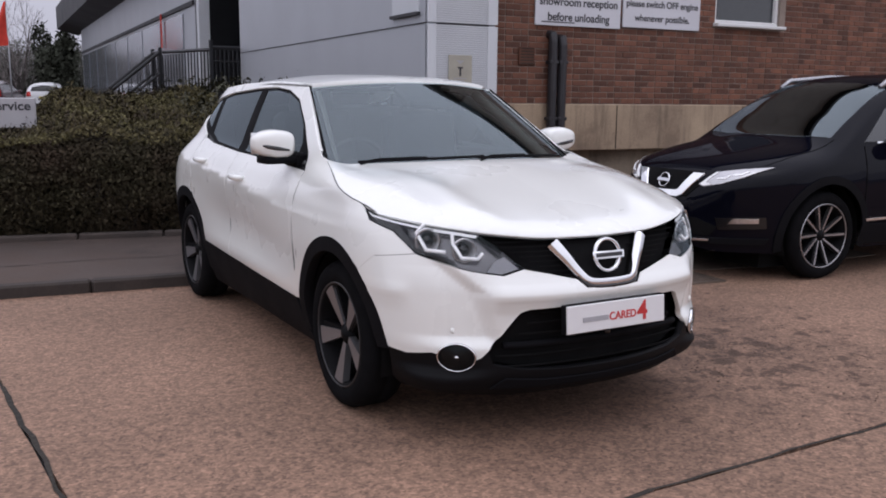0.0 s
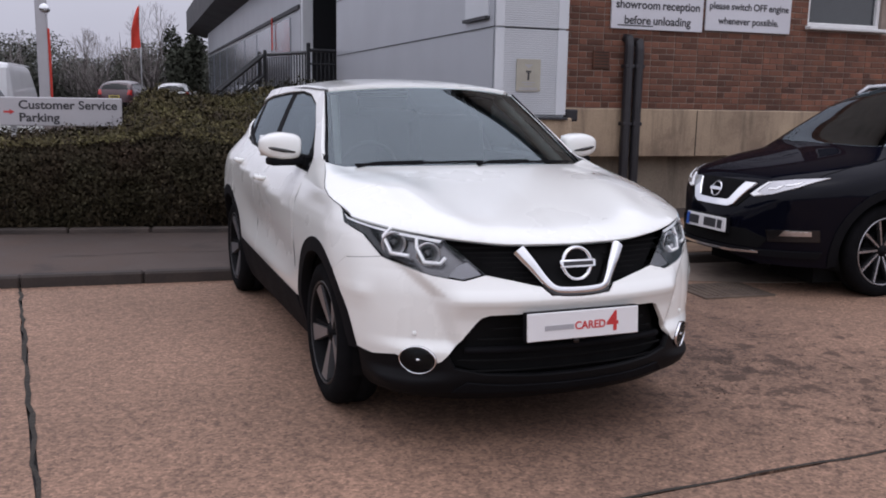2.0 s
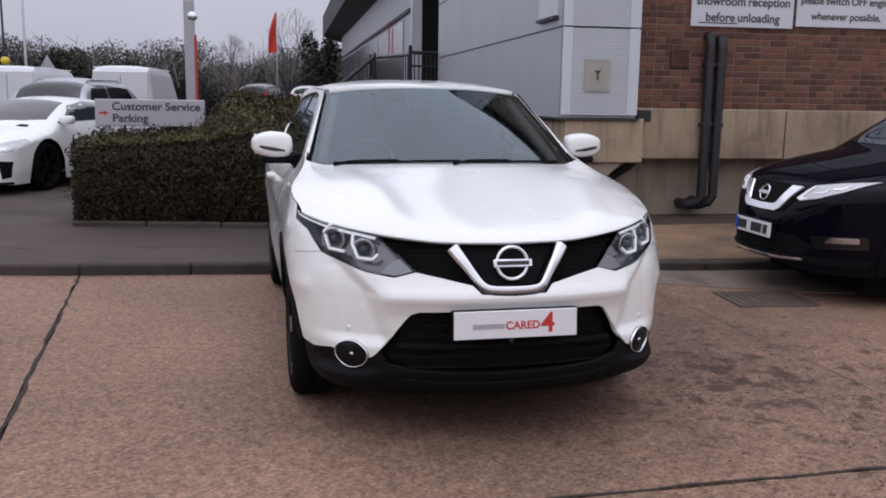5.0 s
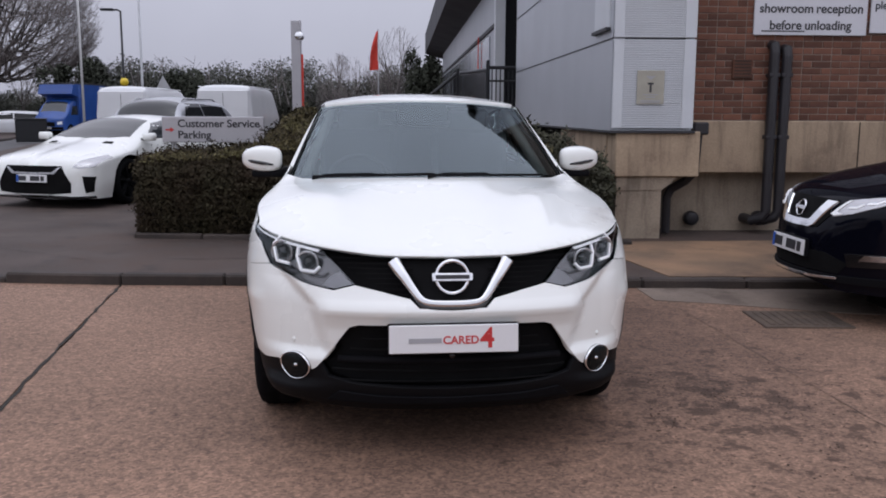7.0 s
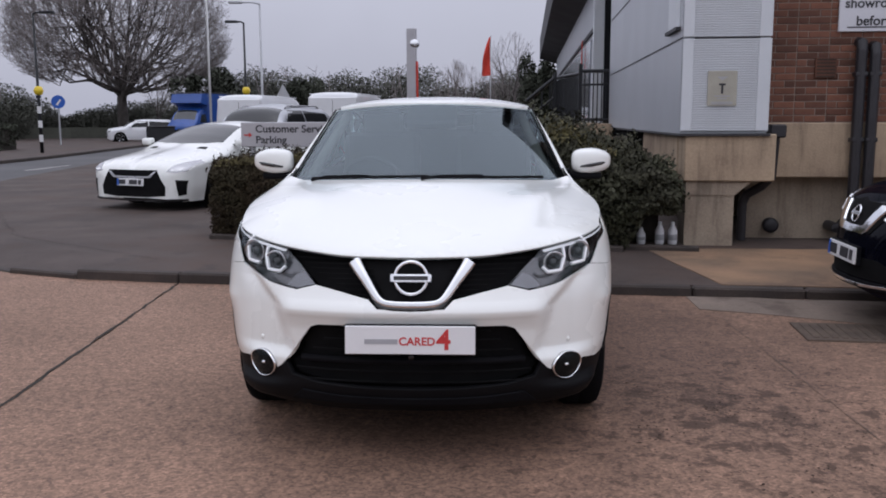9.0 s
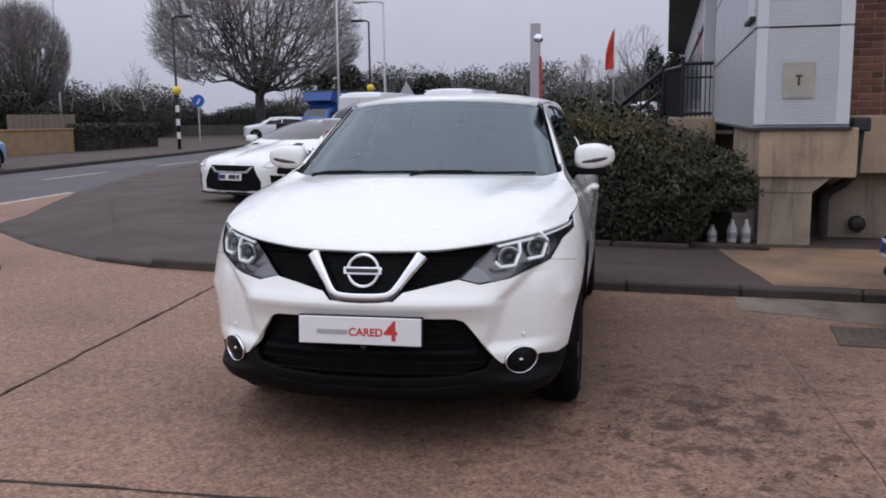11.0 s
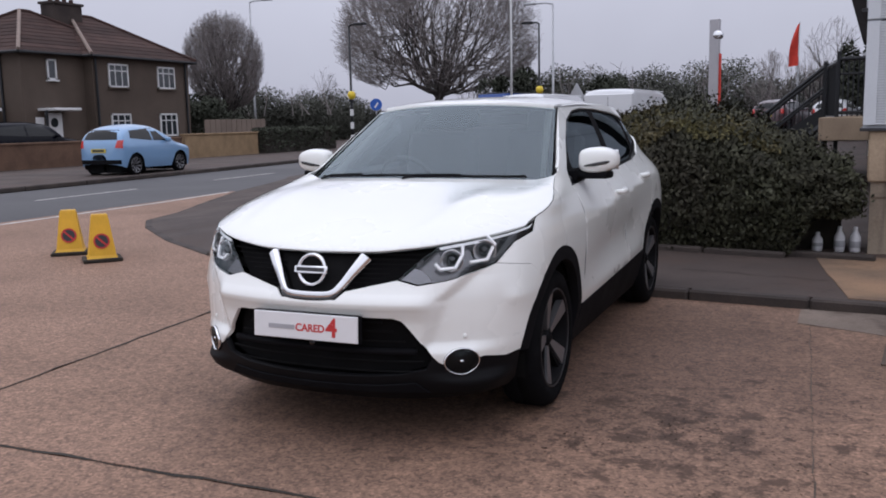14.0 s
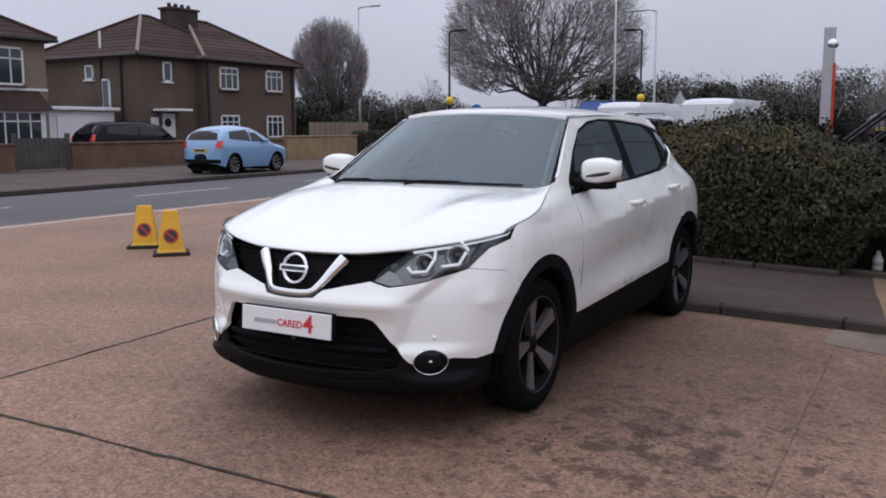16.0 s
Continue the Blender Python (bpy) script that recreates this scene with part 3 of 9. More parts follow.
# lighter olive leaf colour for the tops of hedge and shrub
HEDGE_TIP = surface("hedge_top_leaf", (0.125, 0.112, 0.048), 0.7, 0, 0, 0.3, 1.6, 30.0, 0.0, (0.085, 0.066, 0.034), 0.5, spec=0.25)


def streaked(m, dark):
    """Adds rain streaks running down from above."""
    nt = m.node_tree
    b = nt.nodes["Principled BSDF"]
    src = b.inputs["Base Color"].links[0].from_socket
    tc = next(n for n in nt.nodes if n.type == "TEX_COORD")
    mp = nt.nodes.new("ShaderNodeMapping")
    mp.inputs["Scale"].default_value = (4.5, 4.5, 0.55)
    no = nt.nodes.new("ShaderNodeTexNoise")
    no.inputs["Scale"].default_value, no.inputs["Detail"].default_value, no.inputs["Roughness"].default_value = 1.6, 7.0, 0.65
    mr = nt.nodes.new("ShaderNodeMapRange")
    mr.inputs["From Min"].default_value, mr.inputs["From Max"].default_value = 0.50, 0.72
    mr.inputs["To Min"].default_value, mr.inputs["To Max"].default_value = 0.0, 0.75
    mx = nt.nodes.new("ShaderNodeMix")
    mx.data_type = "RGBA"
    mx.inputs["B"].default_value = (*dark, 1)
    link(nt, tc.outputs["Object"], mp.inputs["Vector"])
    link(nt, mp.outputs[0], no.inputs["Vector"])
    link(nt, no.outputs["Fac"], mr.inputs["Value"])
    link(nt, mr.outputs[0], mx.inputs["Factor"])
    link(nt, src, mx.inputs["A"])
    link(nt, mx.outputs["Result"], b.inputs["Base Color"])


def blotched(m, tone, scale, lo, hi, most):
    """Adds broad ragged patches of another tone."""
    nt = m.node_tree
    b = nt.nodes["Principled BSDF"]
    src = b.inputs["Base Color"].links[0].from_socket
    tc = next(n for n in nt.nodes if n.type == "TEX_COORD")
    no = nt.nodes.new("ShaderNodeTexNoise")
    no.inputs["Scale"].default_value, no.inputs["Detail"].default_value, no.inputs["Roughness"].default_value = scale, 9.0, 0.66
    mr = nt.nodes.new("ShaderNodeMapRange")
    mr.inputs["From Min"].default_value, mr.inputs["From Max"].default_value = lo, hi
    mr.inputs["To Min"].default_value, mr.inputs["To Max"].default_value = 0.0, most
    mx = nt.nodes.new("ShaderNodeMix")
    mx.data_type = "RGBA"
    mx.inputs["B"].default_value = (*tone, 1)
    link(nt, tc.outputs["Object"], no.inputs["Vector"])
    link(nt, no.outputs["Fac"], mr.inputs["Value"])
    link(nt, mr.outputs[0], mx.inputs["Factor"])
    link(nt, src, mx.inputs["A"])
    link(nt, mx.outputs["Result"], b.inputs["Base Color"])


blotched(ASPHALT, (0.082, 0.048, 0.034), 0.55, 0.50, 0.62, 0.6)
blotched(ASPHALT, (0.024, 0.017, 0.015), 1.9, 0.56, 0.66, 0.65)
blotched(PALE_CONCRETE, (0.075, 0.052, 0.040), 2.2, 0.50, 0.62, 0.7)
blotched(APRON, (0.085, 0.058, 0.042), 1.5, 0.52, 0.64, 0.6)
blotched(PLINTH_GREY, (0.15, 0.105, 0.075), 1.7, 0.54, 0.64, 0.6)
blotched(PLINTH, (0.17, 0.12, 0.085), 1.3, 0.56, 0.66, 0.55)
streaked(PLINTH, (0.13, 0.095, 0.068))
streaked(PLINTH_GREY, (0.10, 0.078, 0.06))
# pale base colour stands for the sky reflected in the panes
PALE_GLAZING = surface("pale_reflecting_glazing", (0.34, 0.36, 0.40), 0.12, 0.5, 0.0, 0.06, 0.7, 20.0)
LITTER = surface("wet_leaf_litter", (0.048, 0.031, 0.022), 0.7, 0, 0, 0.3, 8.0, 90.0, 0.0, (0.055, 0.034, 0.022), 0.5, spec=0.3)

# ---- ground, road, pavements ----
rnd = random.Random(3)


def wavy(a, b, step=0.25, amp=0.012, seed=0):
    """A slightly uneven line from a to b, without its end."""
    r = random.Random(seed)
    n = max(1, int(math.dist(a, b) / step))
    d = ((b[1] - a[1]) / math.dist(a, b), -(b[0] - a[0]) / math.dist(a, b))
    out = []
    for i in range(n):
        k = r.uniform(-amp, amp) if i else 0
        out.append((a[0] + (b[0] - a[0]) * i / n + d[0] * k, a[1] + (b[1] - a[1]) * i / n + d[1] * k))
    return out


def ring(pts, seed, amp=0.012):
    out = []
    for i, p in enumerate(pts):
        out += wavy(p, pts[(i + 1) % len(pts)], 0.25, amp, seed + i)
    return out


g = Geo().add([(-900, -900, -0.03), (900, -900, -0.03), (900, 1500, -0.03), (-900, 1500, -0.03)], [(0, 1, 2, 3)])
ground = tagged(part("ground", g, ROADWAY), "grey asphalt ground reaching away to the horizon", "ground", kind="structure")


def kerb_y(x):
    return 3.80 - 0.11 * x


# forecourt slabs; dark joints run between them
forecourt = thing("pavement_forecourt", "tan exposed-aggregate concrete forecourt in large slabs", "forecourt", kind="structure")
G = 0.011
EDGE = [(-3.4, 4.24), (-4.2, 4.56), (-5.5, 5.42), (-6.8, 6.5), (-7.45, 7.25), (-7.75, 8.3), (-8.6, 10.2), (-9.55, 12.4)]
slabs = [
    [(-2.06 + G, -0.56 + G), (2.10, -0.53 + G), (7.5, -0.48 + G), (7.3, kerb_y(7.3)), (1.93, kerb_y(1.93)), (-2.39 + G, kerb_y(-2.39))],
    [(-9.62, -0.70 + G), (-2.06 - G, -0.56 + G), (-2.39 - G, kerb_y(-2.39))] + EDGE + [(-9.75, 12.5), (-9.66, 9.9)],
    [(-2.12 + G, -6.5), (2.3 - G, -6.5), (2.10 - G, -0.53 - G), (-2.06 + G, -0.56 - G)],
    [(2.3 + G, -6.5), (7.8, -6.5), (7.5, -0.48 - G), (2.10 + G, -0.53 - G)],
    [(-9.6, -6.5), (-2.12 - G, -6.5), (-2.06 - G, -0.56 - G), (-9.62, -0.70 - G)],
    [(-9.6, -30), (25, -30), (25, -6.5 - G), (-9.6, -6.5 - G)],
    [(7.8 + G, -6.5), (25, -6.5), (25, 0.6), (7.5 + G, kerb_y(7.5) - 0.2), (7.5 + G, -0.5)],
]
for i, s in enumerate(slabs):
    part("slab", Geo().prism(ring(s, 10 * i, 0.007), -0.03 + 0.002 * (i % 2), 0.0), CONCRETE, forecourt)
g = Geo()
for a, b in (((-2.12, -6.5), (-2.06, -0.56)), ((-2.06, -0.56), (-2.39, kerb_y(-2.39))), ((-9.5, -0.70), (-2.06, -0.56)), ((-2.06, -0.56), (2.10, -0.53)), ((2.10, -0.53), (7.5, -0.48))):
    p = wavy(a, b, 0.15, 0.012, 5) + [b]
    for i in range(len(p) - 1):
        d = Vector((p[i + 1][1] - p[i][1], p[i][0] - p[i + 1][0], 0)).normalized() * rnd.uniform(0.005, 0.016)
        q0, q1 = Vector((*p[i], 0.003)), Vector((*p[i + 1], 0.003))
        g.add([q0 + d, q0 - d * 0.7, q1 - d * 0.7, q1 + d], [(0, 1, 2, 3)])
part("joint_filler", g, SOIL, forecourt, "dark dirt and moss in the slab joints")
g = Geo()
p = wavy((2.10, -0.53), (2.02, kerb_y(2.02)), 0.08, 0.006, 15)
for a, b in zip(p, p[1:]):
    w = rnd.uniform(0.0005, 0.004)
    g.add([(a[0] - w, a[1], 0.003), (a[0] + w, a[1], 0.003), (b[0] + w, b[1], 0.003), (b[0] - w, b[1], 0.003)], [(0, 1, 2, 3)])
part("hairline_joint", g, IRON, forecourt, "faint dirty line between two slabs")

# asphalt footway behind the kerb, on which the hedge, sports car and building stand
PAVE_Z = 0.075
INNER = []
for i, p in enumerate(EDGE):
    a, b = EDGE[max(0, i - 1)], EDGE[min(len(EDGE) - 1, i + 1)]
    d = Vector((b[0] - a[0], b[1] - a[1])).normalized()
    INNER.append((p[0] + d.y * 0.9, p[1] - d.x * 0.9))
pave = [(25, kerb_y(7.3) - 1.5), (7.3, kerb_y(7.3)), (2.5, kerb_y(2.5)), (-2.39, kerb_y(-2.39))] + INNER + [(-10.6, 16), (-11.6, 22), (-13.4, 32), (-16, 48), (25, 70)]
pavement = tagged(part("pavement", Geo().prism([(x, y + 0.11) if x > -2.5 else (x, y) for x, y in pave], -0.03, PAVE_Z), ASPHALT), "dark worn asphalt footway behind the kerb", "pavement", kind="structure")
g = Geo()
g.v.append((-2.39, kerb_y(-2.39) + 0.11, PAVE_Z))
for (ox, oy), (ix, iy) in zip(EDGE, INNER):
    g.v += [(ox + 0.05, oy + 0.07, 0.045 if ox > -3.5 else 0.014), (ix, iy, PAVE_Z)]
g.f.append((0, 2, 1))
for i in range(len(EDGE) - 1):
    k = 1 + 2 * i
    g.f.append((k, k + 1, k + 3, k + 2))
g.v += [(-10.55, 16, 0.05)]
g.f.append((len(g.v) - 3, len(g.v) - 2, len(g.v) - 1))
part("sloped_edge", g, ASPHALT, pavement)
for ci, (pa, pb) in enumerate((((0.95, kerb_y(0.95) + 0.95), (2.15, kerb_y(2.15) + 0.85)), ((-2.9, 4.95), (-5.2, 6.6)), ((-5.2, 6.6), (-7.6, 10.4)), ((-4.2, 5.8), (-3.4, 8.4)), ((-2.2, kerb_y(-2.2) + 0.9), (0.6, kerb_y(0.6) + 1.05)))):
    g, cp = Geo(), wavy(pa, pb, 0.12, 0.035, 40 + ci) + [pb]
    for p, q in zip(cp, cp[1:]):
        w = rnd.uniform(0.003, 0.011)
        g.add([(p[0], p[1] - w, PAVE_Z + 0.003), (q[0], q[1] - w, PAVE_Z + 0.003), (q[0], q[1] + w, PAVE_Z + 0.003), (p[0], p[1] + w, PAVE_Z + 0.003)], [(0, 1, 2, 3)])
    part("crack", g, SOIL, pavement, "dark crack in the asphalt")
kerb_run = thing("kerb", "dark weathered concrete kerb along the forecourt", "kerb", kind="structure")
line = [(7.3, kerb_y(7.3)), (-2.39, kerb_y(-2.39))] + EDGE + [(-10.6, 16), (-11.6, 22)]
pos = []
for (ax, ay), (bx, by) in zip(line, line[1:]):
    n = max(1, round(math.dist((ax, ay), (bx, by)) / 0.9))
    pos += [((ax + (bx - ax) * i / n, ay + (by - ay) * i / n), (ax + (bx - ax) * (i + 1) / n, ay + (by - ay) * (i + 1) / n)) for i in range(n)]
for k, (a, b) in enumerate(pos):
    L, an = math.dist(a, b), math.atan2(b[1] - a[1], b[0] - a[0])
    h = 0.078 if a[0] > 0 else (0.09 if a[0] > -2.5 else (0.05 if a[0] > -3.6 else 0.014))
    c = ((a[0] + b[0]) / 2 - math.sin(an) * -0.055, (a[1] + b[1]) / 2 + math.cos(an) * -0.055, h / 2 - 0.02 + rnd.uniform(-0.004, 0.004))
    part("kerb_stone", Geo().box(c, (L - 0.008, 0.12, h + 0.04), an, bev=0.016), KERB, kerb_run)

tagged(part("pavement_patch", Geo().prism(ring([(2.28, kerb_y(2.28) + 0.14), (5.8, kerb_y(5.8) + 0.14), (5.6, 5.66), (2.02, 5.75)], 77), 0.0, PAVE_Z + 0.006), APRON), "stained tan concrete apron below the building", "pavement", kind="structure")
tagged(part("pavement_strip", Geo().prism(ring([(1.96, 3.56), (5.4, 3.19), (5.3, 2.3), (3.6, 2.42), (3.0, 2.62), (2.38, 2.92), (1.95, 3.08)], 88, 0.035), -0.02, 0.006), PALE_CONCRETE), "lighter patched concrete strip along the kerb", "pavement", kind="structure")

drain = thing("drain_cover", "dark square iron drain grating set in the concrete", "drain cover", pose(2.75, 2.35, 0.0, 0, 0, -6))
part("frame", Geo().box((0, 0, 0.004), (0.62, 0.5, 0.016), bev=0.003), IRON, drain)
for i in range(9):
    part("bar", Geo().box((-0.24 + 0.06 * i, 0, 0.012), (0.036, 0.4, 0.012), bev=0.003), IRON, drain)

# road markings
road_lines = thing("road_marking", "worn white painted road lines", "road marking", kind="structure")


def strip(a, b, w, z=-0.026):
    d = Vector((b[1] - a[1], a[0] - b[0], 0)).normalized() * w / 2
    a, b = Vector((*a, z)), Vector((*b, z))
    return Geo().add([a + d, a - d, b - d, b + d], [(0, 1, 2, 3)])


pts = [(-9.32, -8), (-9.36, 4.6), (-9.45, 9.9), (-9.66, 12.3)]
for a, b in zip(pts, pts[1:]):
    part("edge_line", strip(a, b, 0.11, 0.004), LINE_PAINT, road_lines)
for k in range(9):
    y = -2 + 6.0 * k
    part("dash", strip((-12.5 - 0.028 * max(0, y), y), (-12.5 - 0.028 * max(0, y + 3), y + 3), 0.10), LINE_PAINT, road_lines)

far_pave = [(-15.3, -40), (-15.3, 8), (-15.75, 20), (-16.4, 30), (-18.4, 45), (-24, 70), (-90, 70), (-90, -40)]
tagged(part("pavement_far", Geo().prism(far_pave, -0.03, 0.08), ASPHALT), "asphalt pavement across the road", "pavement", kind="structure")
kf = thing("kerb_far", "low dark kerb across the road", "kerb", kind="structure")
for a, b in zip(far_pave[:5], far_pave[1:5]):
    n = max(1, round(math.dist(a, b) / 2))
    for i in range(n):
        p = Vector(a).lerp(Vector(b), (i + 0.5) / n)
        part("kerb_stone", Geo().box((p.x + 0.05, p.y, 0.03), (math.dist(a, b) / n - 0.01, 0.14, 0.12), math.atan2(b[1] - a[1], b[0] - a[0]), bev=0.02), KERB, kf)

# ---- the dealership building ----
B = pose(2.38, 5.96, 0, 0, 0, -3.0)
bld = thing("wall_brick_building", "red brick and grey-clad dealership building on a concrete plinth", "building", B, kind="structure")
BR_V, BASE_Z = 0.48, 1.385
# masonry core of the brick front, with the window opening cut through
core = Geo()
W0, W1, WZ0, WZ1 = 4.69, 5.93, 2.50, 3.7
U1, H = 14.0, 6.9
for (u0, u1, z0, z1) in ((0.9, W0, BASE_Z, H), (W1, U1, BASE_Z, H), (W0, W1, BASE_Z, WZ0), (W0, W1, WZ1, H)):
    core.box(((u0 + u1) / 2, BR_V + 0.16, (z0 + z1) / 2), (u1 - u0, 0.3, z1 - z0))
part("mortar_wall", core, MORTAR, bld)
part("roof_deck", Geo().box((7, 9.2, H + 0.1), (14.4, 18.2, 0.25)), DARK_FASCIA, bld)
part("back_wall", Geo().box((U1 + 0.15, 9, H / 2), (0.3, 17.5, H)), RENDER_BEIGE, bld)
part("plinth_band", Geo().box((7.5, BR_V + 0.16, 1.085), (13.1, 0.34, 0.6), bev=0.012), PLINTH, bld, "buff stained concrete band")
for u in (3.05, 5.3, 7.6):
    part("band_joint", Geo().box((u, BR_V - 0.012, 1.085), (0.012, 0.006, 0.58)), SOIL, bld)
part("recessed_wall", Geo().box((7.2, BR_V + 0.42, 0.42), (12.6, 0.3, 0.84)), PLINTH_GREY, bld, "grey concrete wall set back under the band")
# overhanging beam and pier under the clad corner
part("beam_front", Geo().box((0.55, 0.22, 1.02), (0.94, 0.42, 0.5), bev=0.012), PLINTH, bld, "rain-stained concrete beam")
part("beam_side", Geo().box((0.23, 1.9, 1.02), (0.32, 2.9, 0.5), bev=0.012), PLINTH, bld, "rain-stained concrete beam")
part("pier", Geo().prism([(0.11, 0.06), (0.62, 0.06), (0.62, 0.5), (0.11, 0.5)], 0.0, 0.62), PLINTH_GREY, bld, "concrete pier with a sloped head")
part("pier_head", Geo().add([(0.11, 0.05, 0.62), (0.62, 0.05, 0.62), (0.80, 0.05, 0.77), (0.11, 0.05, 0.77), (0.11, 0.5, 0.62), (0.62, 0.5, 0.62), (0.80, 0.5, 0.77), (0.11, 0.5, 0.77)], [(0, 1, 2, 3), (7, 6, 5, 4), (0, 4, 5, 1), (1, 5, 6, 2), (2, 6, 7, 3), (3, 7, 4, 0)]), PLINTH_GREY, bld)
part("under_wall", Geo().box((1.6, 3.2, 0.62), (2.4, 0.2, 1.24)), PLINTH_GREY, bld)
# clad bay: smooth side wall, ribbed front
CZ = 1.275
part("clad_core", Geo().box((0.47, 4.15, (CZ + 7.0) / 2), (0.9, 8.2, 7.0 - CZ)), CLAD, bld, "smooth silver-grey cladding")
for z0, z1, nm in ((CZ + 0.03, 2.255, "ribbed_panel"), (2.275, 3.25, "ribbed_panel"), (3.27, 4.3, "ribbed_panel")):
    r = Geo()
    n = int((z1 - z0) / 0.024)
    for i in range(n):
        z = z0 + (i + 0.5) * (z1 - z0) / n
        r.box((0.46, -0.001, z), (0.66, 0.009, 0.019), bev=0.004)
    part(nm, r, CLAD_LIGHT, bld, "pale panel of fine horizontal ribs")
    for u, w in ((0.075, 0.11), (0.855, 0.13)):
        part("corner_trim", Geo().box((u, -0.004, (z0 + z1) / 2), (w, 0.016, z1 - z0), bev=0.004), CLAD_LIGHT, bld)
part("base_trim", Geo().box((0.47, 3.2, CZ - 0.012), (0.95, 6.46, 0.03), bev=0.004), DARK_FASCIA, bld)
for z in (2.262, 3.262):
    part("joint_strip", Geo().box((0.47, -0.002, z), (0.66, 0.012, 0.012)), DARK_FASCIA, bld)
for z0, v0, v1 in ((2.27, 0.0, 8.2), (3.3, 0.0, 8.2)):
    part("side_joint", Geo().box((0.014, (v0 + v1) / 2, z0), (0.008, v1 - v0, 0.012)), DARK_FASCIA, bld)
part("side_window_ledge", Geo().box((0.0, 0.55, 2.38), (0.07, 0.75, 0.035)), DARK_FASCIA, bld)
part("side_panel", Geo().box((0.012, 0.56, 3.2), (0.018, 0.74, 1.6)), CLAD_LIGHT, bld)
# long showroom wing behind: recessed entrance, glazed wall, deep dark eaves
# recess faces are black to stand for the deep shade in the doorway
part("entrance_back", Geo().box((1.75, 10.3, 2.9), (0.2, 4.2, 5.0)), DARK_METAL, bld)
part("entrance_soffit", Geo().box((0.95, 10.3, 5.3), (1.8, 4.2, 0.2)), DARK_METAL, bld)
part("entrance_side", Geo().box((1.1, 8.33, 3.0), (1.4, 0.1, 5.0)), DARK_METAL, bld)
part("entrance_reveal", Geo().box((0.7, 12.35, 3.0), (1.3, 0.2, 5.0)), DARK_METAL, bld)
part("entrance_post", Geo().box((0.05, 11.6, 3.0), (0.25, 0.22, 5.0), bev=0.01), CLAD_LIGHT, bld)
part("entrance_door", Geo().box((1.22, 10.6, 2.35), (0.06, 1.0, 2.1), bev=0.01), GLOSS_BLACK, bld)
part("landing", Geo().box((-0.38, 10.9, 1.14), (0.86, 6.6, 0.40), bev=0.01), PLINTH, bld, "stained concrete landing")
# support coloured dark brown in place of the shaded void under the landing
part("landing_support", Geo().box((0.5, 10.3, 0.5), (0.8, 4.0, 1.05)), RENDER_BROWN, bld)
part("wing_wall", Geo().box((0.45, 26.5, 3.6), (0.8, 28.1, 6.2)), CLAD, bld)
for i in range(8):
    part("wing_glazing", Geo().box((0.035, 15.4 + 3.3 * i, 2.3), (0.03, 3.1, 2.3), bev=0.01), PALE_GLAZING, bld, "pale showroom glazing")
part("wing_string", Geo().box((0.03, 26.5, 3.6), (0.06, 28, 0.10)), DARK_FASCIA, bld)
part("wing_base", Geo().box((0.4, 26.5, 0.55), (0.9, 28.1, 1.1)), PLINTH_GREY, bld)
part("eaves", Geo().add([(-0.85, 12.6, 4.95), (0.2, 12.6, 4.65), (0.2, 12.6, 6.1), (-0.85, 12.6, 6.1), (-0.85, 44, 4.95), (0.2, 44, 4.65), (0.2, 44, 6.1), (-0.85, 44, 6.1)], [(0, 1, 2, 3), (7, 6, 5, 4), (0, 4, 5, 1), (1, 5, 6, 2), (2, 6, 7, 3), (3, 7, 4, 0)]), DARK_FASCIA, bld, "deep charcoal eaves")
part("wall_banner", Geo().box((-0.03, 16.6, 3.2), (0.02, 0.14, 0.9)), FLAG_RED, bld, "narrow red strip on the wall")

win = thing("window_1", "plain grey window in a white frame in the brick wall", "window", B, kind="structure")
part("pane", Geo().box(((W0 + W1) / 2, BR_V + 0.10, (WZ0 + WZ1) / 2), (W1 - W0 - 0.08, 0.012, WZ1 - WZ0 - 0.06)), GLASS_FAR, win)
for c, s in ((((W0 + W1) / 2, BR_V + 0.08, WZ0 + 0.03), (W1 - W0, 0.07, 0.06)), (((W0 + W1) / 2, BR_V + 0.08, WZ1 - 0.03), (W1 - W0, 0.07, 0.06)), ((W0 + 0.03, BR_V + 0.08, (WZ0 + WZ1) / 2), (0.06, 0.07, WZ1 - WZ0 - 0.12)), ((W1 - 0.03, BR_V + 0.08, (WZ0 + WZ1) / 2), (0.06, 0.07, WZ1 - WZ0 - 0.12))):
    part("window_frame", Geo().box(c, s, bev=0.008), FRAME_WHITE, win)
part("window_sill", Geo().box(((W0 + W1) / 2, BR_V - 0.02, WZ0 - 0.02), (W1 - W0 + 0.08, 0.16, 0.045), bev=0.008), FRAME_WHITE, win)


def notice(name, label, u0, u1, z0, z1, v, rows, mat_board, size, frame_mat=None):
    t = thing(name, label, "sign", B)
    part("board", Geo().box(((u0 + u1) / 2, v, (z0 + z1) / 2), (u1 - u0, 0.025, z1 - z0), bev=0.006), mat_board, t)
    for k, (txt, z) in enumerate(rows):
        words("lettering", txt, size, INK, t, pose((u0 + u1) / 2, v - 0.0145, z, 90, 0, 0), "CENTER")
    return t


s1 = notice("delivery_sign", "white delivery notice with bold black words, screwed to the brick wall", 1.72, 3.03, 2.35, 3.62, BR_V - 0.02, [("All vehicle", 3.2), ("delivery drivers must", 3.0), ("at all times report to", 2.8), ("showroom reception", 2.6), ("before unloading", 2.415)], SIGN_WHITE, 0.141)
part("underline", Geo().box((2.06, BR_V - 0.0345, 2.395), (0.5, 0.002, 0.014)), INK, s1)
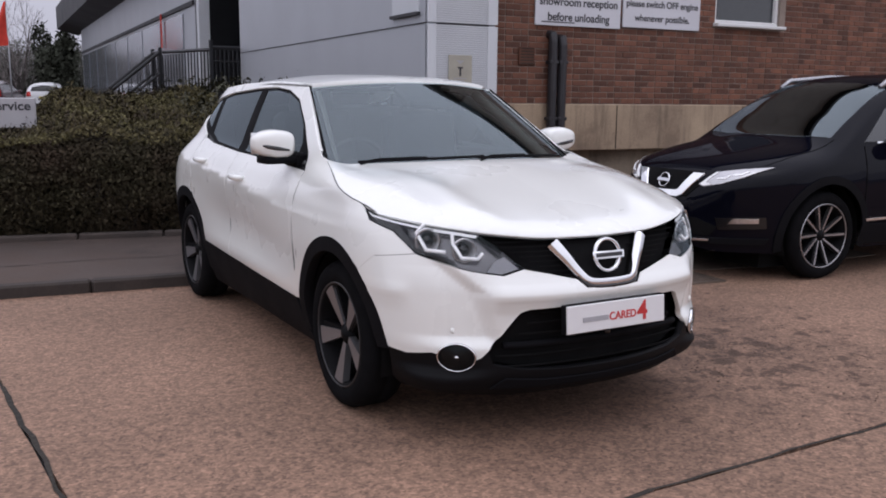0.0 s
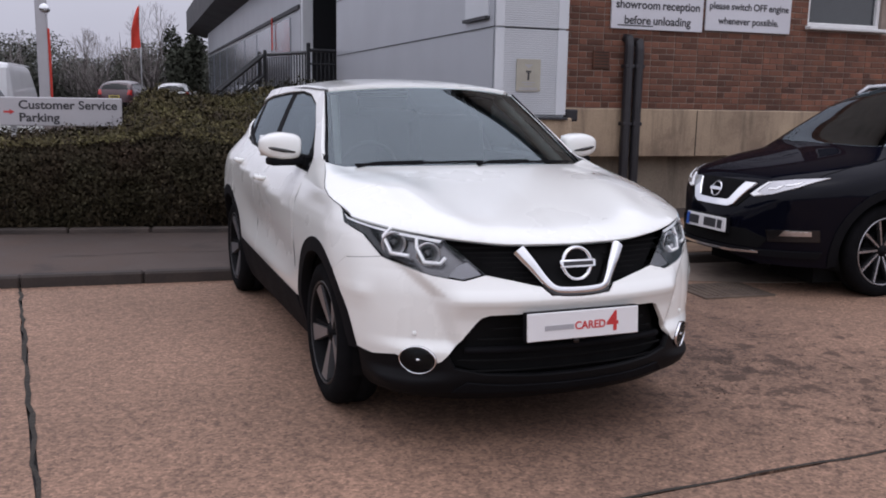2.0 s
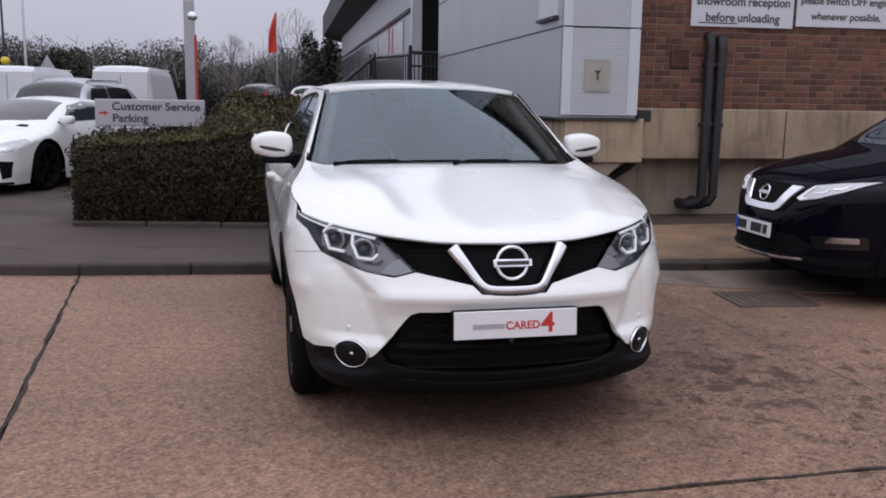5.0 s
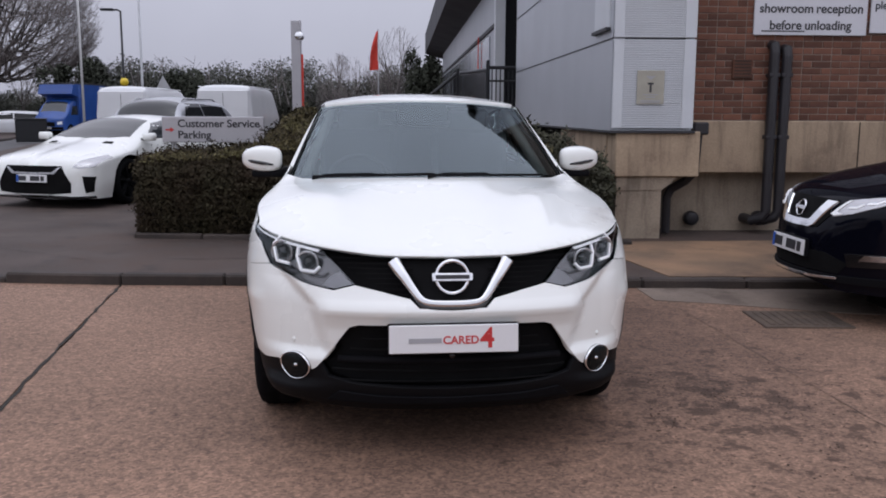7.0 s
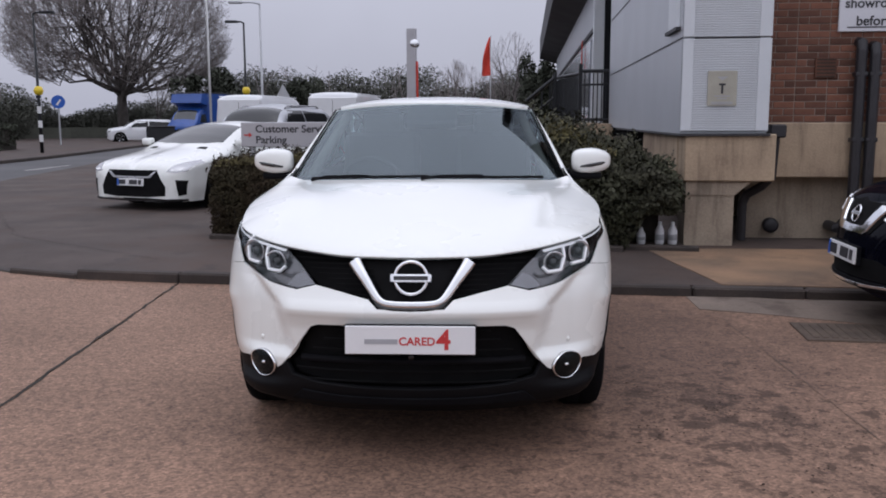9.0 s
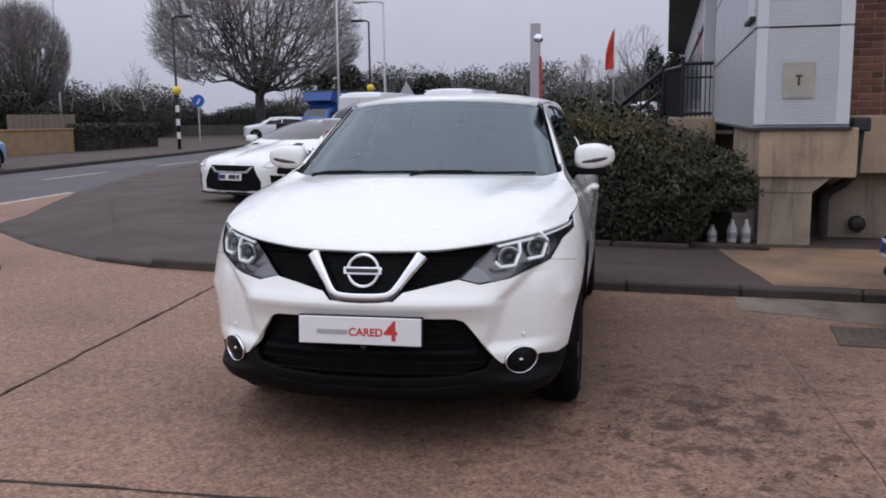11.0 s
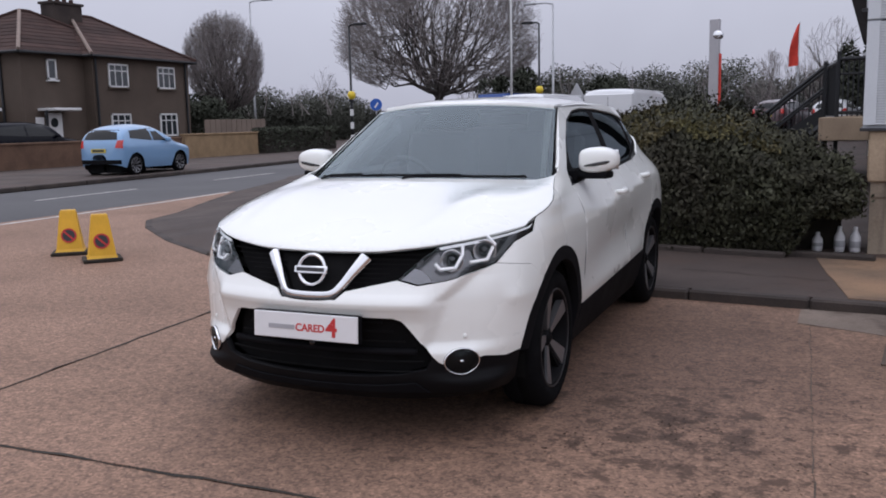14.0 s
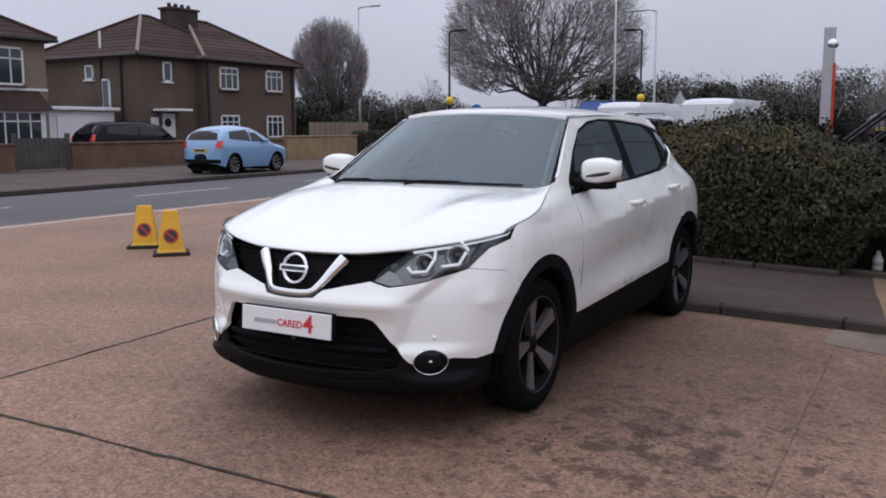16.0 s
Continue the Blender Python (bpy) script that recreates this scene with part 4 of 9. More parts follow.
s2 = notice("engine_sign", "white notice asking drivers to switch engines off", 3.07, 4.38, 2.38, 3.62, BR_V - 0.02, [("To avoid disturbance,", 2.83), ("please switch OFF engine", 2.65), ("whenever possible.", 2.47)], SIGN_WHITE, 0.121)
s3 = thing("assembly_notice", "small faded beige metal notice on the ribbed cladding", "sign", B)
part("plate", Geo().box((0.432, -0.016, 1.745), (0.30, 0.008, 0.36), bev=0.003), SIGN_BEIGE, s3)
part("letter_stem", Geo().box((0.432, -0.0215, 1.735), (0.022, 0.004, 0.09)), INK, s3)
part("letter_bar", Geo().box((0.432, -0.0215, 1.785), (0.065, 0.004, 0.02)), INK, s3)
part("emblem", Geo().add([(0.377, -0.0215, 1.865), (0.487, -0.0215, 1.865), (0.432, -0.0215, 1.825)], [(0, 1, 2)]), INK_GREY, s3)
for z, w in ((1.665, 0.16), (1.64, 0.10), (1.60, 0.22), (1.585, 0.22)):
    part("text_bar", Geo().box((0.432, -0.0215, z), (w, 0.004, 0.010)), INK_GREY, s3)

vent = thing("air_brick", "terracotta air brick with slots in the wall", "air brick", B)
part("body", Geo().box((1.62, BR_V - 0.008, 1.97), (0.225, 0.03, 0.215), bev=0.004), BRICK, vent)
for i in range(6):
    part("slot", Geo().box((1.62, BR_V - 0.0245, 1.88 + 0.036 * i), (0.19, 0.004, 0.012)), SOIL, vent)

for u, top in ((1.96, 2.24), (2.105, 2.20)):
    d = thing("downpipe", "black downpipe running down the wall to the ground", "pipe", B, group="downpipes on the wall")
    part("shaft", Geo().tube([(u, BR_V + 0.02, top), (u, BR_V - 0.075, top - 0.01), (u, BR_V - 0.085, top - 0.09), (u, BR_V - 0.085, 0.60), (u, BR_V - 0.085, 0.34), (u - 0.04, BR_V - 0.07, 0.27), (u - 0.13, BR_V - 0.02, 0.23), (u - 0.13, BR_V + 0.26, 0.23)], 0.058, 10), PIPE, d)
    for z in (1.9, 1.2):
        part("collar", Geo().box((u, BR_V - 0.075, z), (0.128, 0.125, 0.045), bev=0.008), PIPE, d)
d = thing("downpipe", "black rainwater pipe stepping back under the concrete band", "pipe", B)
part("shaft", Geo().tube([(1.06, 0.20, 1.32), (1.06, 0.22, 1.2), (1.04, 0.22, 0.80), (0.96, 0.30, 0.70), (0.84, 0.42, 0.60), (0.80, 0.44, 0.5), (0.80, 0.44, 0.09)], 0.05, 10), PIPE, d)
part("hopper", Geo().box((1.06, 0.2, 1.30), (0.17, 0.2, 0.14), bev=0.015), PIPE, d)
for u in (1.18, 2.0):
    o = thing("pipe_outlet", "short dark pipe stub in the recessed wall", "pipe", B)
    part("stub", Geo().lathe([(0.0, -0.02), (0.05, -0.02), (0.085, 0.0), (0.085, 0.08), (0.05, 0.1)], "y", (u, BR_V + 0.17, 0.23), 16), PIPE, o, smooth=True)

# black steel steps and railing at the side entrance
stairs = thing("stair_railing", "black steel landing and steps with railings at the side entrance", "railing", B)
RN, RU, V0, V1 = -0.55, -0.94, 8.2, 12.5
part("top_rail", Geo().tube([(RN, V0, 2.32), (RU, V1, 2.42)], 0.035, 8), DARK_METAL, stairs)
part("mid_rail", Geo().tube([(RN, V0, 1.34), (RU, V1, 1.34)], 0.025, 8), DARK_METAL, stairs)
for z, rr0 in ((2.36, 0.035), (2.10, 0.02), (1.42, 0.03)):
    part("end_rail", Geo().tube([(0, V0, z), (RN, V0, z)], rr0, 8), DARK_METAL, stairs)
for i in range(6):
    part("baluster", Geo().box((-0.05 - 0.083 * i, V0, 1.85), (0.022, 0.022, 1.0)), DARK_METAL, stairs)
for dv in (-1.0, 0.0):
    part("sloping_rail", Geo().tube([(RU, V1 + dv, 2.40), (RU - 1.78, V1 + dv, 0.95)], 0.04, 8), DARK_METAL, stairs)
    part("sloping_rail", Geo().tube([(RU, V1 + dv, 1.95), (RU - 1.78, V1 + dv, 0.5)], 0.03, 8), DARK_METAL, stairs)
    part("stringer", Geo().tube([(RU, V1 + dv, 1.15), (RU - 1.3, V1 + dv, 0.1)], 0.09, 6), DARK_METAL, stairs)
    for i in range(9):
        k = (i + 0.5) / 9
        part("baluster", Geo().box((RU - 1.78 * k, V1 + dv, 1.82 - 1.22 * k), (0.022, 0.022, 1.0)), DARK_METAL, stairs)
for i in range(6):
    part("tread", Geo().box((RU - 0.14 - 0.22 * i, V1 - 0.5, 1.10 - 0.17 * i), (0.25, 0.95, 0.05), bev=0.006), DARK_METAL, stairs)
for i in range(20):
    part("baluster", Geo().box((RN + (RU - RN) * i / 20, V0 + (V1 - V0) * i / 20, 1.83), (0.024, 0.024, 1.0)), DARK_METAL, stairs)
for u, v, z0, z1 in ((RN, V0, 0.1, 2.5), (RU, V1 - 1, 0.1, 2.5), (RU, V1, 0.1, 2.5), (RU - 1.78, V1, 0.1, 1.0), (RU - 1.78, V1 - 1, 0.1, 1.0)):
    part("post", Geo().box((u, v, (z0 + z1) / 2), (0.07, 0.07, z1 - z0), bev=0.008), DARK_METAL, stairs)

for k0, k1 in ((0.02, 0.48), (0.52, 0.98)):
    a, b = Vector((RN + 0.03, V0, 0)).lerp(Vector((RU + 0.03, V1, 0)), k0), Vector((RN + 0.03, V0, 0)).lerp(Vector((RU + 0.03, V1, 0)), k1)
    part("infill_panel", Geo().box(((a.x + b.x) / 2, (a.y + b.y) / 2, 1.50), ((b - a).length, 0.012, 0.30), math.atan2(b.y - a.y, b.x - a.x)), DARK_METAL, stairs, "solid black railing panel")
g = Geo()
for y in (V1 - 1.03, V1 - 1.015):
    g.v += [(RU, y, 0.9), (RU, y, 1.55), (RU - 1.7, y, 0.42), (RU - 1.7, y, 0.1), (RU - 1.0, y, 0.1)]
g.f = [(0, 1, 2, 3, 4), (9, 8, 7, 6, 5)] + [(i, 5 + i, 5 + (i + 1) % 5, (i + 1) % 5) for i in range(5)]
part("stair_side", g, DARK_METAL, stairs, "solid black side of the steps")

# white bottles standing in the dark gap under the building edge
for k, (u, s) in enumerate(((-0.34, 0.75), (-0.14, 1.0), (0.0, 1.0))):
    bt = thing("bottle", "white plastic bottle standing under the building edge", "bottle", B @ pose(u, 0.12, PAVE_Z), group="bottles by the hedge")
    part("body", Geo().lathe([(0, 0), (0.045, 0), (0.05, 0.02), (0.05, 0.15 * s), (0.022, 0.21 * s), (0.02, 0.25 * s), (0, 0.25 * s)], "z", n=14), WHITE_ITEM, bt, smooth=True)
    part("label_band", Geo().lathe([(0.0505, 0.05), (0.0515, 0.052), (0.0515, 0.11 * s), (0.0505, 0.112 * s)], "z", n=14), INK_GREY, bt, smooth=True)

# ---- hedge and the sign above it ----


def leaf_cloud(n, place, size, seed, flat=0.6):
    """Many small folded leaves at places given by place(rng)."""
    r = np.random.default_rng(seed)
    c = place(r, n)
    n = len(c)
    a = r.normal(size=(n, 3))
    a /= np.linalg.norm(a, axis=1)[:, None]
    b = np.cross(a, r.normal(size=(n, 3)))
    b /= np.linalg.norm(b, axis=1)[:, None]
    s = size * r.uniform(0.6, 1.3, n)[:, None]
    nn = np.cross(a, b)
    v = np.stack([c - a * s, c + b * s * 0.45 + nn * s * 0.15, c + a * s, c - b * s * 0.45 + nn * s * 0.15], 1).reshape(-1, 3)
    f = np.arange(4 * n).reshape(n, 4)
    return v, f


def raw_part(name, v, f, material, parent=None, label="", smooth=False, normals=None):
    if normals is not None:  # leaves share the rounding of their clump
        normals = normals / np.maximum(1e-6, np.linalg.norm(normals, axis=1))[:, None]
        face = np.cross(v[f[:, 1]] - v[f[:, 0]], v[f[:, 2]] - v[f[:, 0]])
        turn = (face * normals[f[:, 0]]).sum(1) < 0
        f = np.where(turn[:, None], f[:, ::-1], f)
        smooth = True
    me = bpy.data.meshes.new(name)
    me.from_pydata(v.tolist(), [], f.tolist())
    me.materials.append(material)
    if smooth:
        me.polygons.foreach_set("use_smooth", [True] * len(me.polygons))
    if normals is not None:
        me.normals_split_custom_set_from_vertices(normals.tolist())
    ob = new(name, me)
    ob.parent = parent
    if label:
        ob["label"] = label
    return ob


def r_normals(n, seed, amount=0.3):
    """Small unevenness for the clumps' rounding, alike over each leaf."""
    return np.repeat(np.random.default_rng(seed).normal(0, amount, (n // 4, 3)), 4, 0)


def hedge_normals(v, seed):
    """Leaves take the rounding of the clipped hedge, unevenly."""
    front = 6.04 - 0.20 * v[:, 0]
    n = np.stack([0.25 * np.sin(9.0 * v[:, 0] + 5.0 * v[:, 2]), (v[:, 1] - front - 0.85) / 0.9, (v[:, 2] - 0.40) / 0.75], 1)
    return n + r_normals(len(v), seed, 0.42)


def hedge_front(x):
    return 6.04 - 0.20 * x + 0.22 * max(0.0, (x - 1.5) / 0.8) ** 2


HX0, HX1 = -2.84, 2.34


def hedge_top(x, d):
    """Height of the hedge at x, d metres behind its front face."""
    k = min(1.0, max(0.0, d / 1.7))
    rise = min(1.0, max(0.0, (x + 1.75) / 0.6))
    fall = max(0.0, x - 1.2) / 1.0
    return 1.02 - 0.06 * min(1.0, max(0.0, (-1.2 - x) / 0.4)) + 0.03 * math.sin(3.1 * x) + (-0.03 + 0.41 * rise) * k**0.8 * (1 - 0.7 * min(1.0, fall)) + 0.20 * min(1, max(0, (x - 0.1) / 0.6)) * (1 - k) - 0.34 * min(1.1, fall) ** 1.3


def skirt(x):
    """Lower edge of the foliage: the shrub overhangs the gap by the building."""
    return 0.1 + 0.34 * min(1.0, max(0.0, (x - 1.82) / 0.2))


def hedge_places(x0, x1, rough):
    """Leaf places over the front, top and ends of the hedge between x0 and x1."""

    def place(r, n):
        out = []
        X, D, T, Q = r.uniform(x0, x1, n), r.uniform(0, 2.6, n), r.uniform(0, 1, n), r.uniform(0, 1, n)
        D = D * (1 - 0.55 * np.clip((X - 0.9) / 0.8, 0, 1))
        for x, d, t, q in zip(X, D, T, Q):
            lump = rough * (0.07 * noise.noise((x * 2.3, d * 2.3, t * 4.0)) + 0.05 * noise.noise((x * 6.0, d * 6.0, t * 7.0)))
            if q < 0.50:
                z = skirt(x) + t * (hedge_top(x, 0) + 0.02 - skirt(x))
                y = hedge_front(x) - 0.04 + abs(r.normal(0, 0.07)) + lump - 0.05 * math.sin(math.pi * t) + 0.14 * max(0, t - 0.85) / 0.15
            elif q < 0.84:
                z = hedge_top(x, d) + lump * 1.5 - abs(r.normal(0, 0.05))
                y = hedge_front(x) + d
            else:
                x = x0 + abs(r.normal(0, 0.07)) + lump if x < (x0 + x1) / 2 else x1 - abs(r.normal(0, 0.16)) + lump
                z = skirt(x) + t * (hedge_top(x, d) - skirt(x))
                y = hedge_front(x) + d * (0.28 if x > 1.7 else 1.0)
            out.append((x, y, z))
        return np.array(out)

    return place


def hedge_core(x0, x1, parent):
    # solid soil-dark boxes stand for the shade inside the foliage
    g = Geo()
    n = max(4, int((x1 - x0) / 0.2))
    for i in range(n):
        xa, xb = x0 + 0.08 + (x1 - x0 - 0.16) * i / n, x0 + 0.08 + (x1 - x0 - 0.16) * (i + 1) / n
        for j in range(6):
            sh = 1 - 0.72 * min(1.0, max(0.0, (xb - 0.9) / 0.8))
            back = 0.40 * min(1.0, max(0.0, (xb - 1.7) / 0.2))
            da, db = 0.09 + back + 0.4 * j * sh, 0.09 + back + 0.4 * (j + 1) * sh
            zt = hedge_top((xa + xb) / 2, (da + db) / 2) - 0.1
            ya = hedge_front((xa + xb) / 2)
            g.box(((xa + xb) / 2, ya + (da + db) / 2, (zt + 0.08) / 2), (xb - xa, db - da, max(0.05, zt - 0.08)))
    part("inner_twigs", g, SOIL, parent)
    r2 = random.Random(8)
    g = Geo()
    for i in range(int(80 * (x1 - x0))):
        x = r2.uniform(x0, min(1.5, x1))
        y = hedge_front(x) + r2.uniform(-0.03, 0.06)
        z = r2.uniform(0.09, 0.5)
        g.tube([(x, y, z), (x + r2.uniform(-0.08, 0.08), y - 0.03, z + r2.uniform(0.1, 0.35))], [0.005, 0.002], 3, False)
    part("stems", g, BARK, parent)


HXM = 0.05
hedge = thing("hedge", "clipped dense olive-brown hedge beside the forecourt", "hedge", kind="stuff")
v, f = leaf_cloud(76000, hedge_places(HX0, HXM, 2.2), 0.021, 5)
raw_part("leaves", v, f, HEDGE_LEAF, hedge, normals=hedge_normals(v, 5))


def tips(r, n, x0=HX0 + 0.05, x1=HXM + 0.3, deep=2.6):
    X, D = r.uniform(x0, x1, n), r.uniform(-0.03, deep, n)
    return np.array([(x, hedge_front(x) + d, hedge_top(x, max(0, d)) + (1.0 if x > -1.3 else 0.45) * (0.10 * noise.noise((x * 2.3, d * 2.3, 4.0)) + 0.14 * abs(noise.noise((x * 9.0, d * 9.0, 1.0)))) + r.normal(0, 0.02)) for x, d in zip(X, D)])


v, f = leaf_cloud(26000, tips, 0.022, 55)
raw_part("top_growth", v, f, HEDGE_TIP, hedge, "lighter olive leaves on the clipped top")
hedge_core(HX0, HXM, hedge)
shrub = thing("shrub", "loose dark evergreen shrub between the hedge and the building", "shrub", kind="stuff")
v, f = leaf_cloud(48000, hedge_places(HXM - 0.1, HX1, 3.2), 0.027, 6)
raw_part("leaves", v, f, SHRUB_LEAF, shrub, normals=hedge_normals(v, 6))
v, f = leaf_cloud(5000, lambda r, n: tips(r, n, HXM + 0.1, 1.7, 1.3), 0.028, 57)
raw_part("top_growth", v, f, HEDGE_TIP, shrub, "lighter loose leaves on top")
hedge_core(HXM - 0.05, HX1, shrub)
bed_kerb = thing("kerb_hedge", "dark low edging along the foot of the hedge", "kerb", kind="structure")
for i in range(7):
    x0, x1 = HX0 + 0.77 * i, HX0 + 0.77 * (i + 1)
    part("kerb_stone", Geo().box(((x0 + x1) / 2, hedge_front((x0 + x1) / 2) - 0.14, 0.08), (0.77, 0.1, 0.10), math.atan(-0.20), bev=0.015), KERB, bed_kerb)

sg = thing("parking_sign", "low silver sign for customer service parking above the hedge", "sign", pose(-2.1, 7.46, 0, 0, 0, -8.5))
part("board", Geo().box((0, 0, 1.25), (1.25, 0.05, 0.31), bev=0.008), SIGN_GREY, sg)
for x in (-0.5, 0.5):
    part("post", Geo().box((x, 0.04, 0.55), (0.06, 0.04, 1.1)), POLE_GREY, sg)
words("lettering", "Customer Service", 0.128, INK, sg, pose(-0.43, -0.027, 1.28, 90) @ Matrix.Diagonal((1.08, 1.0, 1.0, 1.0)))
words("lettering", "Parking", 0.128, INK, sg, pose(-0.43, -0.027, 1.145, 90) @ Matrix.Diagonal((1.08, 1.0, 1.0, 1.0)))
part("arrow", Geo().add([(-0.58, -0.028, 1.235), (-0.52, -0.028, 1.235), (-0.52, -0.028, 1.215), (-0.47, -0.028, 1.245), (-0.52, -0.028, 1.275), (-0.52, -0.028, 1.255), (-0.58, -0.028, 1.255)], [(0, 1, 2, 3, 4, 5, 6)]), INK_RED, sg, "red arrow")

# damp leaf crumbs and dirt on the concrete beside the parked crossover
litter = thing("leaf_litter", "dark damp leaf crumbs scattered on the concrete", "leaf litter", kind="stuff")
rl = random.Random(71)
heaps = [(rl.gauss(1.55, 0.42), rl.gauss(0.35, 0.55), rl.uniform(0.05, 0.16)) for _ in range(26)] + [(rl.uniform(0.9, 3.2), rl.uniform(-1.2, 2.6), 0.2) for _ in range(10)]
g = Geo()
for k in range(420):
    hx_, hy_, hr = heaps[k % len(heaps)]
    x, y, s = rl.gauss(hx_, hr * 1.3), rl.gauss(hy_, hr * 0.8), rl.uniform(0.003, 0.009)
    if abs(x) < 0.7 and y > 0:
        continue
    a0, m = rl.uniform(0, 6.28), rl.choice((4, 5, 6))
    ring_pts = [(x + s * rl.uniform(0.6, 1.3) * math.cos(a0 + 6.283 * i / m), y + s * rl.uniform(0.5, 1.0) * math.sin(a0 + 6.283 * i / m), rl.uniform(0.002, 0.005)) for i in range(m)]
    top = (x, y, 0.004 + s * 0.25)
    n0 = len(g.v)
    g.v += ring_pts + [top]
    g.f += [(n0 + i, n0 + (i + 1) % m, n0 + m) for i in range(m)]
part("crumbs", g, LITTER, litter)

# ---- the white crossover: one body shape, cut into its panels ----
q_nose = tab((0.16, 0.14), (0.21, 0.06), (0.26, 0.015), (0.34, -0.010), (0.45, -0.006), (0.56, -0.012), (0.615, -0.030), (0.640, -0.042), (0.652, -0.044), (0.675, -0.034), (0.70, -0.016), (0.75, 0.012), (0.80, 0.034), (0.86, 0.066), (0.90, 0.085), (0.94, 0.105), (1.0, 0.17), (1.08, 0.30), (1.2, 0.55))
q_plain = tab((0.16, 0.14), (0.21, 0.06), (0.26, 0.015), (0.34, -0.012), (0.45, -0.016), (0.55, -0.016), (0.65, -0.010), (0.72, 0.004), (0.80, 0.034), (0.86, 0.066), (0.90, 0.085), (0.94, 0.105), (1.0, 0.17), (1.08, 0.30), (1.2, 0.55))
q_half = tab((0.16, 0.79), (0.25, 0.835), (0.36, 0.868), (0.48, 0.889), (0.62, 0.893), (0.76, 0.899), (0.86, 0.896), (0.92, 0.886), (0.97, 0.868), (1.02, 0.843), (1.07, 0.808), (1.12, 0.772), (1.20, 0.738), (1.30, 0.694), (1.40, 0.646), (1.47, 0.608), (1.51, 0.580), (1.54, 0.545), (1.58, 0.45))
q_tail = tab((0.2, 4.20), (0.5, 4.30), (0.8, 4.33), (1.0, 4.29), (1.1, 4.20), (1.25, 4.07), (1.4, 3.94), (1.5, 3.84), (1.58, 3.76))
QD, QN = 0.70, 2.5
HUBS, HUB_Z = (0.868, 3.515), 0.345
ARCH = 0.464


def ease(a, b, x):
    """Smooth step from 0 at a to 1 at b."""
    t = min(1.0, max(0.0, (x - a) / (b - a)))
    return t * t * (3 - 2 * t)


def q_width(y, z):
    """Half width of the body at y metres behind the badge and height z, without the rounded front."""
    rise = 0.045 * ease(1.6, 3.6, y) * ease(0.75, 0.95, z)
    w = q_half(z - rise)
    # hollow lower doors between the arches, flaring out again over the sill
    doors = ease(1.20, 2.15, y) * ease(3.36, 2.65, y)
    w -= 0.024 * doors * math.exp(-(((z - 0.635 - 0.045 * (y - 1.4)) / 0.115) ** 2))
    w += 0.010 * doors * math.exp(-(((z - 0.475 - 0.03 * (y - 1.4)) / 0.05) ** 2))
    # shoulder line under the handles
    d = z - (0.930 + 0.062 * (y - 2.32))
    w += 0.016 * ease(1.15, 2.0, y) * ease(4.1, 3.6, y) * math.exp(-math.sqrt(d * d + 2e-5) / (0.05 if d > 0 else 0.075))
    if 0.35 < y < 1.35:
        w += 0.022 * math.sin(math.pi * (y - 0.35)) ** 2 * math.exp(-(((z - 1.035) / 0.055) ** 2))
    for h in HUBS:
        w += 0.010 * math.exp(-(((y - h) / 0.55) ** 2) - ((z - 0.72) / 0.18) ** 2)
    t = q_tail(z)
    if y > t - 0.75:
        k = min(1.0, (y - t + 0.75) / 0.75)
        w *= max(0.0, 1 - k**3.2) ** (1 / 2.6)
    return w


def q_point(s, z):
    """s: 0 at the middle of the nose, 1 where the flank begins, then metres along the flank."""
    a, y0 = abs(s), q_nose(z)
    if a <= 1:
        ph = a * math.pi / 2
        xa = 0.89 * math.sin(ph) ** (2 / QN)
        f = min(1.0, max(0.0, (xa - 0.50) / 0.10)) * min(1.0, max(0.0, (0.87 - xa) / 0.10))
        y0 += (q_plain(z) - y0) * f * f * (3 - 2 * f)
        y = y0 + QD * (1 - max(0.0, math.cos(ph)) ** (2 / QN))
        x = q_width(y, z) * math.sin(ph) ** (2 / QN)
        # the nose stands proud of the bumper's corners along a soft crease
        if 0.425 < z < 0.86:
            e = 0.565 + 1.0 * max(0.0, z - 0.66) - 0.35 * max(0.0, 0.64 - z)
            k = min(1.0, max(0.0, (x - e + 0.02) / 0.06))
            k = k * k * (3 - 2 * k) * max(0.0, min(1.0, (0.86 - x) / 0.18)) * ease(0.425, 0.485, z) * min(1.0, (0.86 - z) / 0.1)
            y += 0.031 * k
        # the black chin flares out below the fog lamps
        if z < 0.35:
            k = ease(0.35, 0.29, z) * ease(0.19, 0.25, z) * ease(0.45, 0.68, x) * ease(0.44, 0.26, y)
            y -= 0.034 * k
            x += 0.030 * k
    else:
        y = y0 + QD + (a - 1)
        x = q_width(y, z)
    return (math.copysign(x, s), y, z)


def FX(x, z):
    """Surface parameters of the front point at x, z."""
    lo, hi = 0.0, 1.0
    for _ in range(40):
        m = (lo + hi) / 2
        if q_point(m, z)[0] < x:
            lo = m
        else:
            hi = m
    return (lo, z)


def FY(y, z):
    """Surface parameters of the flank point at y, z."""
    k = (y - q_nose(z)) / QD
    if k >= 1:
        return (1 + y - q_nose(z) - QD, z)
    return (math.acos(min(1.0, max(0.0, 1 - k) ** (QN / 2))) * 2 / math.pi, z)


def q_side(y, z):
    return (q_width(y, z), y, z)


lip_z = tab((0.0, 0.866), (0.27, 0.871), (0.45, 0.887), (0.55, 0.899), (0.70, 0.924), (0.78, 0.940), (0.836, 0.953))
LIP = tab(*[(x, q_point(*FX(x, lip_z(x)))[1]) for x in (0.0, 0.1, 0.2, 0.3, 0.4, 0.5, 0.6, 0.66, 0.72, 0.76, 0.80, 0.82, 0.836)])


def hood_lip(x):
    """Plan line of the bonnet's front edge, on the nose's own surface."""
    return LIP(abs(x))


